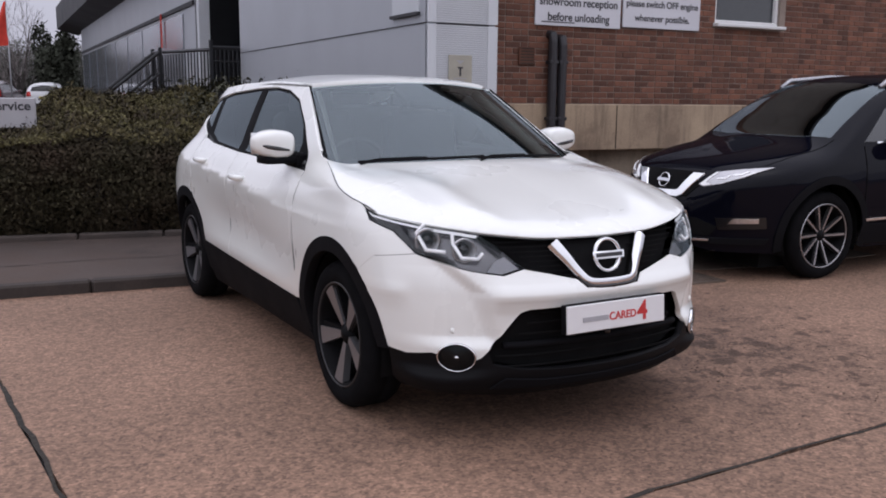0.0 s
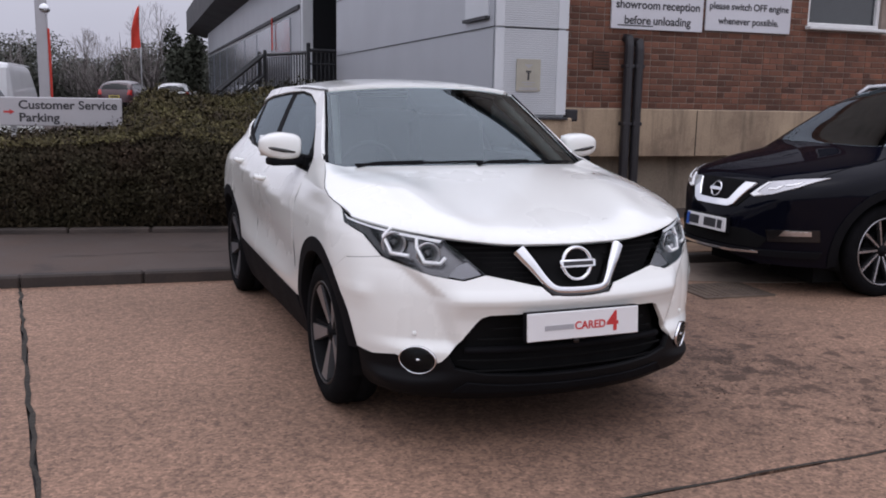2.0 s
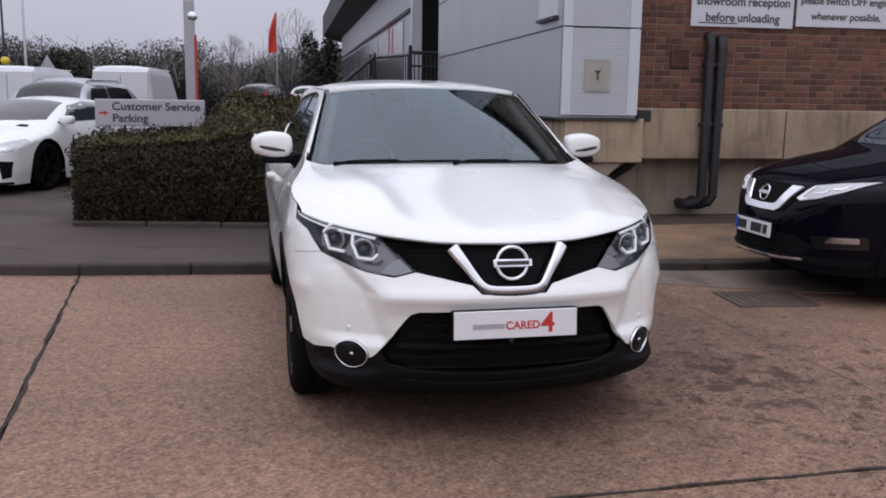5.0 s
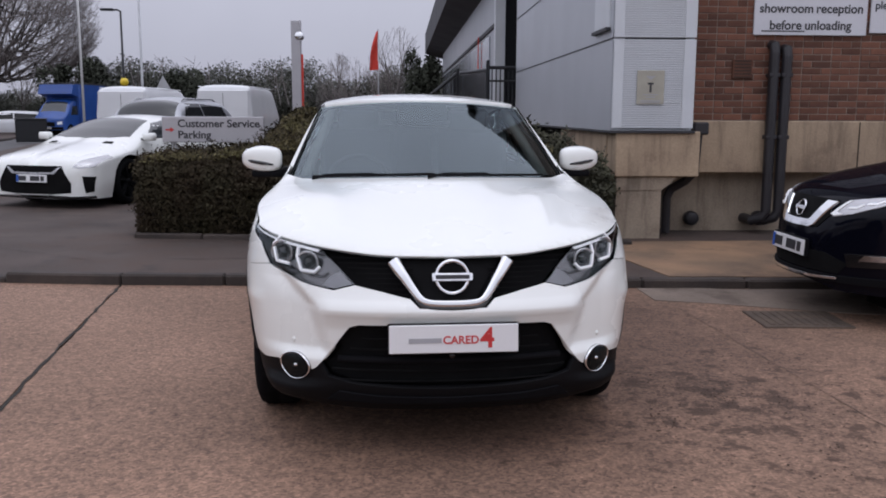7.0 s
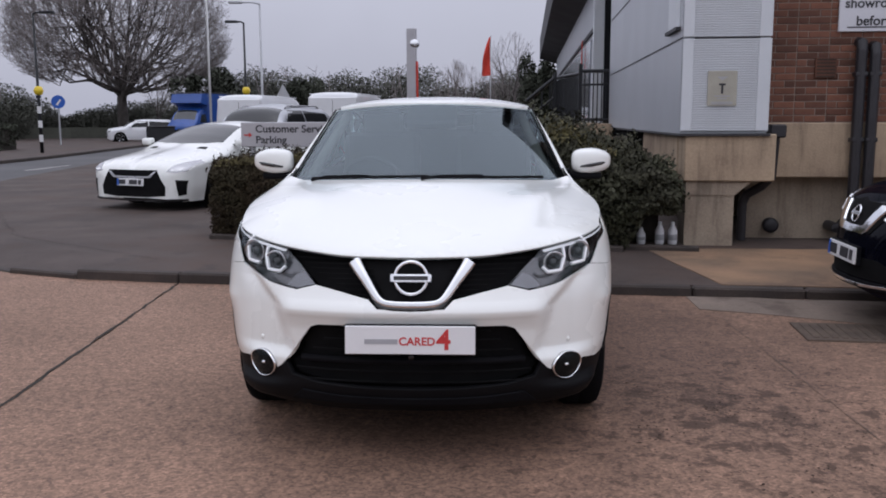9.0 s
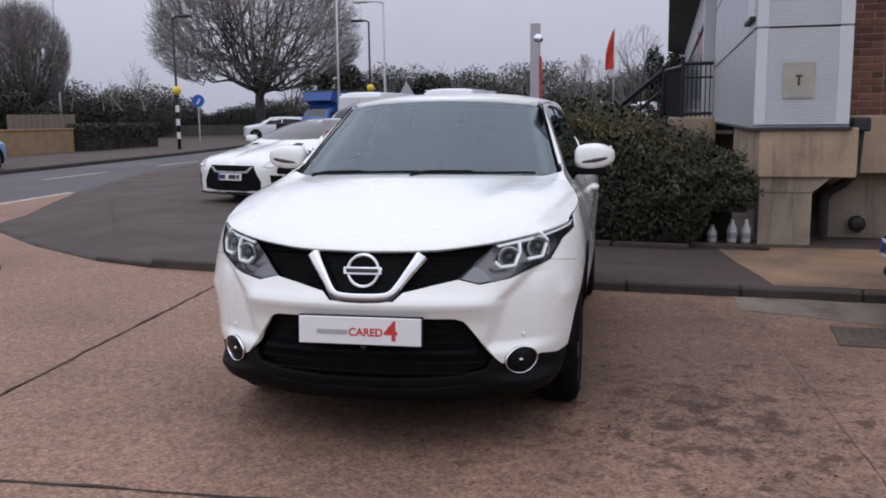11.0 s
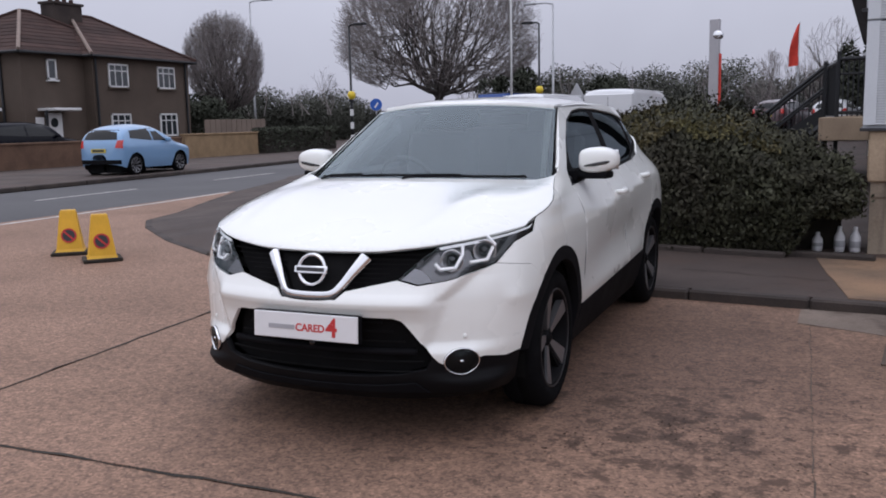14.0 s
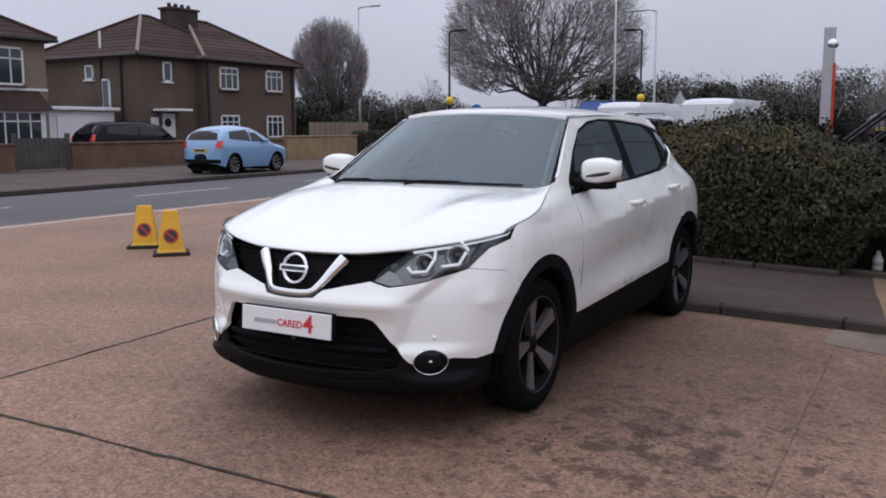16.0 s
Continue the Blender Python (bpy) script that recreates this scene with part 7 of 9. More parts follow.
patch("windscreen", GLASS_SUV, xt, X.over, [(-0.70, 1.20), (-0.40, 1.10), (0, 1.07), (0.40, 1.10), (0.70, 1.20), (0.60, 1.94), (0, 1.88), (-0.60, 1.94)], "tinted windscreen", off=0.004)
for nm, o in (("front_window", [(1.43, 1.115), (2.45, 1.125), (2.50, 1.545), (2.08, 1.535), (1.75, 1.38)]), ("rear_window", [(2.56, 1.127), (3.42, 1.145), (3.48, 1.52), (3.1, 1.555), (2.60, 1.55)]), ("quarter_window", [(3.52, 1.16), (4.05, 1.24), (3.90, 1.44), (3.56, 1.51)])):
    patch(nm, GLASS_FAR, xt, X.side, o, off=0.005, pair=True)
patch("window_chrome", CHROME, xt, X.side, [(1.58, 1.10), (3.6, 1.135), (4.1, 1.225), (4.1, 1.24), (3.6, 1.15), (1.58, 1.115)], off=0.010, pair=True)
hx = [(0.375, 0.768), (0.42, 0.752), (0.56, 0.785), (0.68, 0.840), (0.775, 0.918), (0.62, 0.896), (0.475, 0.868)]
patch("headlamp", LAMP_GREY, xt, X.front, hx, "clear headlamp with white light guides", off=0.008, pair=True, step=(0.03, 0.02))
patch("light_guide", DRL, xt, X.front, [(0.385, 0.767), (0.42, 0.757), (0.49, 0.774), (0.43, 0.784), (0.495, 0.866), (0.475, 0.863)], off=0.014, pair=True, step=(0.03, 0.02))
patch("light_guide", DRL, xt, X.front, [(0.51, 0.812), (0.57, 0.818), (0.60, 0.845), (0.588, 0.846), (0.56, 0.828), (0.51, 0.822)], off=0.014, pair=True, step=(0.03, 0.02))
patch("lamp_brow", DRL, xt, X.front, [(0.61, 0.845), (0.66, 0.852), (0.69, 0.880), (0.68, 0.880), (0.65, 0.862), (0.61, 0.855)], off=0.013, pair=True, step=(0.03, 0.02))
patch("grille", UNDER, xt, X.front, [(-0.38, 0.862), (-0.34, 0.80), (-0.38, 0.76), (-0.28, 0.66), (0.28, 0.66), (0.38, 0.76), (0.34, 0.80), (0.38, 0.862)], off=0.006, step=(0.03, 0.02))
patch("grille_chrome", CHROME, xt, X.front, [(0.0, 0.648), (0.20, 0.652), (0.25, 0.674), (0.33, 0.775), (0.395, 0.846), (0.285, 0.846), (0.245, 0.79), (0.195, 0.712), (0.17, 0.700), (0.0, 0.694)], "broad chrome V in the grille", off=0.022, mirror=True, step=(0.02, 0.02), flange=0.02)
em = new("front_emblem")
em.parent, em.matrix_basis = xt, pose(0, 0.066, 0.777, -18)
part("emblem_ring", Geo().lathe([(0.052, -0.004), (0.058, -0.012), (0.066, -0.004), (0.058, 0.004)], "y", n=32, close=True), CHROME, em, smooth=True)
part("emblem_bar", Geo().box((0, -0.010, 0), (0.15, 0.010, 0.028), bev=0.004), CHROME, em)
patch("lower_grille", UNDER, xt, X.front, [(-0.50, 0.36), (-0.56, 0.44), (-0.40, 0.50), (0.40, 0.50), (0.56, 0.44), (0.50, 0.36)], off=0.006, step=(0.03, 0.02))
patch("lower_bumper", PLASTIC, xt, X.front, [(-0.78, 0.31), (-0.80, 0.36), (-0.5, 0.35), (0.5, 0.35), (0.80, 0.36), (0.78, 0.31), (0.4, 0.30), (-0.4, 0.30)], off=0.02, step=(0.03, 0.02), flange=0.03)
patch("lip_chrome", CHROME, xt, X.front, [(-0.50, 0.325), (-0.3, 0.310), (0.3, 0.310), (0.50, 0.325), (0.50, 0.340), (0.3, 0.328), (-0.3, 0.328), (-0.50, 0.340)], "bright lip along the bumper", off=0.03, step=(0.03, 0.01))
patch("fog_surround", GLOSS_BLACK, xt, X.front, [(0.56, 0.42), (0.80, 0.44), (0.80, 0.53), (0.54, 0.51)], off=0.010, pair=True, step=(0.03, 0.02))
patch("fog_lamp", CHROME, xt, X.front, [(0.62, 0.470), (0.77, 0.482), (0.77, 0.518), (0.65, 0.512)], off=0.016, pair=True, step=(0.03, 0.02))
plate_bars(xt, pose(0, -0.02, 0.508, -4))
part("plate_holder", Geo().box((0, 0.0, 0.508), (0.54, 0.03, 0.13), bev=0.004), PLASTIC, xt)
for s in (-1, 1):
    rr = Geo().tube([Vector(X.over(s * 0.55, y)) + Vector((0, 0, d)) for y, d in ((1.95, 0.0), (2.05, 0.045), (2.6, 0.055), (3.4, 0.055), (3.85, 0.045), (3.95, 0.0))], 0.026, 8)
    part("roof_rail", rr, ALLOY, xt, "silver roof rail", smooth=True)
    dm = new("door_mirror")
    dm.parent, dm.matrix_basis = xt, pose(s * 0.98, 1.85, 1.10)
    autosmooth(part("mirror_cap", Geo().box((0, 0, 0), (0.22, 0.16, 0.15), bev=0.05), PAINT_BLACK, dm), 60)
    part("mirror_foot", Geo().box((s * -0.10, 0.0, -0.07), (0.16, 0.09, 0.04), bev=0.012), PLASTIC, dm)
    for hy in (2.35, 3.30):
        part("door_handle", Geo().tube([(s * (X.width(hy, 0.98) - 0.01), hy - 0.1, 0.98), (s * (X.width(hy, 0.98) + 0.03), hy - 0.06, 0.98), (s * (X.width(hy, 0.98) + 0.03), hy + 0.06, 0.98), (s * (X.width(hy, 0.98) - 0.01), hy + 0.1, 0.98)], 0.015, 6), CHROME, xt, smooth=True)
    for y in (1.42, 2.52, 3.50):
        pts = [Vector((s * (X.width(y, z) + 0.001), y, z)) for z in (0.50, 0.65, 0.8, 0.95, 1.08)]
        part("door_gap", Geo().tube(pts, 0.004, 4), UNDER, xt)
patch("bonnet_gap", UNDER, xt, X.over, [(0.70, 0.30), (0.735, 0.6), (0.74, 1.2), (0.733, 1.2), (0.728, 0.6), (0.692, 0.30)], off=0.002, pair=True, step=(0.02, 0.06), flange=0)
part("screen_sensor", Geo().box((0.10, 2.14, 1.62), (0.10, 0.03, 0.02), bev=0.006), CHROME, xt)

# white sports coupe on the asphalt beyond the hedge
gt = thing("car", "white low sports coupe with wide black grille beyond the hedge", "car", pose(-5.02, 9.70, PAVE_Z, 0, 0, -22))
S = Shell(4.70, 0.945, tab((0, 0.46), (0.02, 0.61), (0.10, 0.71), (0.3, 0.785), (0.75, 0.875), (1.05, 0.93), (1.18, 0.975), (1.55, 1.14), (2.0, 1.29), (2.45, 1.34), (3.0, 1.32), (3.6, 1.22), (4.1, 1.07), (4.6, 1.02), (4.70, 0.7)), tab((0, 0.19), (0.2, 0.14), (4.4, 0.15), (4.7, 0.3)), tab((0.14, 0.95), (0.4, 1.0), (0.7, 1.0), (0.86, 0.96), (0.98, 0.88), (1.2, 0.75), (1.36, 0.62)), nose=(0.42, 3.3), tail=(0.4, 3.2), crown=0.16, m=2.3)
SH, SR = (0.98, 3.76), 0.345
part("body", S.mesh(80, 14, 12, SH, 0.40, SR), PAINT_WHITE, gt, smooth=True)
add_wheels(gt, 0.82, SH, SR, 0.26, 6, 0.25, ALLOY_DARK)
patch("windscreen", GLASS_MID, gt, S.over, [(-0.68, 1.36), (-0.4, 1.24), (0, 1.20), (0.4, 1.24), (0.68, 1.36), (0.55, 2.02), (0, 1.97), (-0.55, 2.02)], off=0.004)
patch("side_window", GLASS_FAR, gt, S.side, [(1.50, 0.96), (3.1, 0.985), (3.35, 1.10), (3.0, 1.225), (2.45, 1.265), (1.95, 1.20)], off=0.005, pair=True)
patch("grille", UNDER, gt, S.front, [(-0.61, 0.23), (-0.62, 0.36), (-0.47, 0.61), (0.47, 0.61), (0.62, 0.36), (0.61, 0.23), (0.3, 0.205), (-0.3, 0.205)], "wide black grille", off=0.006, step=(0.04, 0.03))
patch("grille_bar", ALLOY, gt, S.front, [(0.0, 0.515), (0.33, 0.522), (0.43, 0.59), (0.47, 0.59), (0.36, 0.495), (0.0, 0.49)], off=0.016, mirror=True, step=(0.03, 0.02))
patch("grille_mesh", PLASTIC, gt, S.front, [(-0.34, 0.54), (-0.44, 0.60), (0.44, 0.60), (0.34, 0.54)], off=0.012, step=(0.04, 0.03))
patch("side_intake", UNDER, gt, S.front, [(0.80, 0.225), (0.885, 0.25), (0.915, 0.46), (0.775, 0.47)], off=0.006, pair=True, step=(0.03, 0.03))
patch("splitter", GLOSS_BLACK, gt, S.front, [(-0.88, 0.155), (-0.88, 0.185), (0, 0.165), (0.88, 0.185), (0.88, 0.155), (0, 0.14)], off=0.03, step=(0.04, 0.02), flange=0.03)
patch("headlamp", LAMP_GREY, gt, S.front, [(0.63, 0.592), (0.76, 0.575), (0.91, 0.60), (0.932, 0.72), (0.87, 0.755), (0.71, 0.685)], "swept clear headlamp", off=0.006, pair=True, step=(0.03, 0.04))
patch("lamp_guide", DRL, gt, S.front, [(0.69, 0.604), (0.77, 0.598), (0.85, 0.606), (0.85, 0.621), (0.77, 0.613), (0.71, 0.622)], off=0.012, pair=True, step=(0.03, 0.04))
patch("bonnet_duct", UNDER, gt, S.over, [(0.42, 1.02), (0.58, 1.05), (0.56, 1.12), (0.44, 1.10)], off=0.008, pair=True, step=(0.03, 0.03))
plate_bars(gt, pose(0, -0.03, 0.43, -4))
part("emblem", Geo().box((0, 0.03, 0.575), (0.09, 0.02, 0.04), bev=0.006), CHROME, gt)
for s in (-1, 1):
    dm = new("door_mirror")
    dm.parent, dm.matrix_basis = gt, pose(s * 0.97, 1.45, 1.0)
    autosmooth(part("mirror_cap", Geo().box((0, 0, 0), (0.20, 0.14, 0.12), bev=0.045), PAINT_WHITE, dm), 60)
    part("mirror_foot", Geo().box((s * -0.12, 0, -0.04), (0.12, 0.06, 0.03), bev=0.008), GLOSS_BLACK, dm)


def plain_car(name, label, at, paint, L, half, H, kind="hatch", rails=False, screen=GLASS_TINT, spokes=5):
    """Hatchback, estate or people carrier seen at a distance."""
    c = thing(name, label, "car", at)
    k = H / 1.5
    if kind == "hatch":
        top = tab((0, 0.55), (0.02, 0.70), (0.12, 0.82 * k), (0.5, 0.92 * k), (0.85, 1.0 * k), (1.35, 1.30 * k), (1.75, 1.46 * k), (2.3, H), (0.84 * L, 1.45 * k), (0.93 * L, 1.33 * k), (0.975 * L, 1.08 * k), (0.992 * L, 0.92 * k), (L, 0.6))
    else:
        top = tab((0, 0.6), (0.02, 0.75), (0.12, 0.88), (0.6, 0.98), (1.0, 1.06), (1.5, 1.38 * k), (1.9, 1.46 * k), (2.4, H), (0.85 * L, 1.47 * k), (0.95 * L, 1.2 * k), (0.99 * L, 0.95), (L, 0.6))
    sh = Shell(L, half, top, tab((0, 0.28), (0.2, 0.2), (L - 0.3, 0.22), (L, 0.34)), tab((0.2, 0.94), (0.5, 1.0), (0.8 * k, 1.0), (0.95 * k, 0.96), (1.2 * k, 0.84), (1.45 * k, 0.70), (1.6 * k, 0.6)), nose=(0.55, 2.7), tail=(0.4, 3.4), crown=0.2, m=2.5)
    hubs = (0.78, L - 0.62)
    R = 0.30 if half < 0.83 else 0.33
    part("body", sh.mesh(60, 12, 10, hubs, R + 0.05, R), paint, c, smooth=True)
    add_wheels(c, half - 0.11, hubs, R, R - 0.09, spokes, 0.18, slim=1.0 if spokes == 5 else 1.25)
    b = 0.98 * k
    patch("windscreen", screen, c, sh.over, [(-0.8 * half, 1.0), (0, 0.92), (0.8 * half, 1.0), (0.66 * half, 1.72), (0, 1.66), (-0.66 * half, 1.72)], off=0.004, step=(0.12, 0.1))
    mid = 0.5 * L + 0.25
    patch("front_window", GLASS_TINT, c, sh.side, [(1.35, b), (mid, b + 0.02), (mid, 1.36 * k), (1.85, 1.36 * k)], off=0.006, pair=True, step=(0.12, 0.1))
    patch("rear_window", GLASS_TINT, c, sh.side, [(mid + 0.06, b + 0.02), (0.86 * L, b + 0.10), (0.84 * L, 1.30 * k), (mid + 0.06, 1.36 * k)], off=0.006, pair=True, step=(0.12, 0.1))
    patch("rear_screen", GLASS_TINT, c, sh.back, [(-0.72 * half, 1.05 * k), (0.72 * half, 1.05 * k), (0.60 * half, 1.33 * k), (-0.60 * half, 1.33 * k)], off=0.006, flip=True, step=(0.12, 0.08))
    patch("tail_lamp", RED_LAMP, c, sh.back, [(0.68 * half, 0.82 * k), (0.92 * half, 0.80 * k), (0.90 * half, 1.03 * k), (0.74 * half, 1.03 * k)], off=0.012, flip=True, pair=True, step=(0.08, 0.08))
    patch("headlamp", LAMP_GREY, c, sh.front, [(0.55 * half, 0.66), (0.86 * half, 0.70), (0.88 * half, 0.80), (0.6 * half, 0.76)], off=0.008, pair=True, step=(0.08, 0.05))
    patch("grille", UNDER, c, sh.front, [(-0.5 * half, 0.40), (0.5 * half, 0.40), (0.45 * half, 0.62), (-0.45 * half, 0.62)], off=0.006, step=(0.1, 0.06))
    patch("rear_bumper_trim", PLASTIC, c, sh.back, [(-0.86 * half, 0.34), (0.86 * half, 0.34), (0.86 * half, 0.46), (-0.86 * half, 0.46)], off=0.008, flip=True, step=(0.1, 0.06))
    part("rear_plate", Geo().box((0, L + 0.01, 0.72), (0.5, 0.015, 0.11)), PLATE_YELLOW, c)
    part("plate_bars", Geo().box((0, L + 0.019, 0.72), (0.40, 0.004, 0.06)), INK, c)
    plate_bars(c, pose(0, -0.03, 0.50), w=0.5)
    for s in (-1, 1):
        autosmooth(part("door_mirror", Geo().box((s * (half + 0.06), 1.42, b + 0.03), (0.17, 0.12, 0.12), bev=0.04), paint, c), 60)
        if rails:
            part("roof_rail", Geo().tube([Vector(sh.over(s * 0.62 * half, y)) + Vector((0, 0, d)) for y, d in ((1.9, 0), (2.0, 0.05), (0.8 * L, 0.05), (0.82 * L, 0))], 0.02, 6), ALLOY, c, smooth=True)
    return c


plain_car("car", "light blue small hatchback parked at the far kerb", pose(-16.9, 19.2, 0.06, 0, 0, 184), PAINT_BLUE, 3.45, 0.79, 1.46, spokes=9)
plain_car("car", "black people carrier parked on a driveway behind the garden wall", pose(-25.15, 23.2, 0.08, 0, 0, 172), PAINT_BLACK, 4.6, 0.90, 1.62, "mpv", screen=GLASS_FAR)
plain_car("car", "silver SUV with roof rails parked behind the sports coupe", pose(-5.35, 15.7, PAVE_Z, 0, 0, -14), PAINT_SILVER, 4.6, 0.92, 1.74, "mpv", True, GLASS_MID)
plain_car("car", "white estate car waiting at the far junction", pose(-23.6, 52.5, 0.0, 0, 0, -66), PAINT_VAN, 4.5, 0.88, 1.5, "mpv")
plain_car("car", "dark maroon hatchback parked far beyond the hedge", pose(0.9, 45.0, 0.6, 0, 0, 160), PAINT_MAROON, 4.0, 0.85, 1.5)
plain_car("car", "white hatchback parked far beyond the hedge", pose(2.9, 46.0, 0.6, 0, 0, 170), PAINT_VAN, 4.0, 0.85, 1.45)


def white_van(at, label):
    c = thing("van", label, "van", at, group="white vans beyond the hedge")
    sh = Shell(5.6, 0.98, tab((0, 0.7), (0.03, 0.95), (0.3, 1.12), (0.8, 1.25), (1.2, 1.75), (1.55, 2.16), (1.9, 2.30), (3.0, 2.34), (5.2, 2.33), (5.5, 2.27), (5.6, 2.0)), tab((0, 0.35), (0.3, 0.25), (5.2, 0.3), (5.6, 0.4)), tab((0.25, 0.97), (0.6, 1.0), (1.2, 1.0), (1.6, 0.96), (2.1, 0.90), (2.34, 0.86)), nose=(0.5, 2.8), tail=(0.16, 3.5), crown=0.16, m=3.0)
    part("body", sh.mesh(50, 10, 10, (0.95, 4.4), 0.4, 0.33), PAINT_VAN, c, smooth=True)
    add_wheels(c, 0.84, (0.95, 4.4), 0.33, 0.2, 5, 0.2)
    patch("windscreen", GLASS_FAR, c, sh.over, [(-0.78, 0.86), (0.78, 0.86), (0.72, 1.42), (-0.72, 1.42)], step=(0.14, 0.1))
    part("rear_door", Geo().box((0, 5.53, 1.28), (1.72, 0.14, 1.75), bev=0.03), PAINT_VAN, c)
    for x in (-0.4, 0.4):
        part("door_seam", Geo().box((x * 0, 5.605, 1.2), (0.012, 0.008, 1.7)), UNDER, c)
    for s in (-1, 1):
        part("tail_lamp", Geo().box((s * 0.9, 5.56, 0.95), (0.09, 0.06, 0.4), bev=0.01), RED_LAMP, c)
        part("roof_drip", Geo().tube([(s * 0.86, 1.8, 2.26), (s * 0.86, 5.4, 2.27)], 0.018, 6), PAINT_VAN, c)
    return c


white_van(pose(-4.2, 32.6, 0.05, 0, 0, 174), "white panel van beyond the hedge and low sign")
white_van(pose(-7.9, 35.2, 0.05, 0, 0, 171), "white panel van further back beside the other")

# blue box lorry on the road
tr = thing("lorry", "blue box van lorry on the road near the junction", "lorry", pose(-18.6, 51.5, -0.03, 0, 0, -14))
autosmooth(part("box_body", Geo().box((0, 3.9, 1.98), (2.25, 4.3, 2.35), bev=0.05), PAINT_TRUCK, tr))
part("box_cap", Geo().box((0, 3.9, 3.17), (2.3, 4.4, 0.07), bev=0.02), DARK_FASCIA, tr)
cabp = Shell(2.0, 0.98, tab((0, 0.9), (0.04, 1.10), (0.3, 1.28), (0.6, 1.5), (1.05, 2.05), (1.4, 2.25), (2.0, 2.35)), tab((0, 0.4), (2, 0.35)), tab((0.3, 1.0), (1.2, 1.0), (2.3, 0.86)), nose=(0.45, 2.8), tail=(0.05, 4.0), crown=0.2)
part("cab", cabp.mesh(40, 10, 10, (0.85,), 0.4, 0.34), PAINT_TRUCK, tr, smooth=True)
patch("windscreen", GLASS_FAR, tr, cabp.over, [(-0.80, 0.62), (0.80, 0.62), (0.74, 1.12), (-0.74, 1.12)], step=(0.14, 0.1))
patch("side_window", GLASS_FAR, tr, cabp.side, [(0.95, 1.3), (1.75, 1.3), (1.75, 1.85), (1.25, 1.82)], pair=True, step=(0.14, 0.1))
patch("grille", UNDER, tr, cabp.front, [(-0.5, 0.62), (0.5, 0.62), (0.45, 0.86), (-0.45, 0.86)], step=(0.1, 0.08))
patch("bumper", PLASTIC, tr, cabp.front, [(-0.9, 0.42), (0.9, 0.42), (0.9, 0.58), (-0.9, 0.58)], step=(0.1, 0.08))
patch("headlamp", DRL, tr, cabp.front, [(0.6, 0.72), (0.86, 0.74), (0.86, 0.92), (0.62, 0.88)], pair=True, step=(0.08, 0.06))
part("luton_peak", Geo().add([(-1.1, 1.76, 2.35), (1.1, 1.76, 2.35), (1.1, 0.95, 2.55), (-1.1, 0.95, 2.55), (-1.1, 1.76, 3.14), (1.1, 1.76, 3.14), (1.1, 1.15, 3.10), (-1.1, 1.15, 3.10)], [(0, 1, 2, 3), (7, 6, 5, 4), (0, 4, 5, 1), (1, 5, 6, 2), (2, 6, 7, 3), (3, 7, 4, 0)]), PAINT_TRUCK, tr)
part("chassis", Geo().box((0, 3.6, 0.7), (0.9, 4.6, 0.25)), UNDER, tr)
add_wheels(tr, 0.85, (0.85, 4.6), 0.35, 0.22, 5, 0.24)
plate_bars(tr, pose(0, -0.03, 0.52))

# ---- street furniture ----


def cone(at, lean=0.0):
    c = thing("traffic_cone", "yellow no-waiting cone with a round black and red mark", "traffic cone", at @ pose(0, 0, 0, lean, 0, 0), group="no-waiting cones by the kerb")
    part("base", Geo().box((0, 0, 0.02), (0.40, 0.36, 0.04), bev=0.012), SOIL, c)
    vs = []
    for w, d, z in ((0.155, 0.13, 0.04), (0.14, 0.115, 0.07), (0.085, 0.055, 0.49), (0.075, 0.048, 0.51)):
        vs += [(-w, -d, z), (w, -d, z), (w, d, z), (-w, d, z)]
    fs = [(4 * i + k, 4 * i + (k + 1) % 4, 4 * i + 4 + (k + 1) % 4, 4 * i + 4 + k) for i in range(3) for k in range(4)] + [(12, 13, 14, 15), (3, 2, 1, 0)]
    part("body", Geo().add(vs, fs), CONE_YELLOW, c)
    tilt = math.degrees(math.atan2(0.06, 0.42))
    disc = part("mark", Geo().lathe([(0.0, -0.003), (0.082, -0.003), (0.082, 0.004)], "y", n=28), INK, c, "black disc with a red ring and bar", at=pose(0, -0.098, 0.225, -tilt, 0, 0))
    part("mark_ring", Geo().lathe([(0.066, -0.006), (0.082, -0.006), (0.083, 0.0)], "y", n=28), INK_RED, disc)
    part("mark_bar", Geo().box((0, -0.005, 0), (0.14, 0.003, 0.018), rot=Matrix.Rotation(radians(45), 3, "Y")), INK_RED, disc)
    return c


cone(pose(-5.10, 3.93, 0.0, 0, 0, 48))
cone(pose(-5.85, 4.22, 0.0, 0, 0, 40))


def street_lamp(at, h, arm, mat, label, head=0.5, r=0.07):
    s = thing("street_lamp", label, "street lamp", at)
    part("column", Geo().tube([(0, 0, -0.05), (0, 0, h * 0.3), (0, 0, h)], [r, r * 0.8, r * 0.55], 10), mat, s, smooth=True)
    part("arm", Geo().tube([(0, 0, h - 0.02), (arm * 0.4, 0, h + 0.06), (arm, 0, h + 0.05)], r * 0.5, 8), mat, s, smooth=True)
    part("head", Geo().box((arm + math.copysign(head * 0.4, arm), 0, h + 0.06), (head, 0.26, 0.11), bev=0.04), mat, s)
    return s


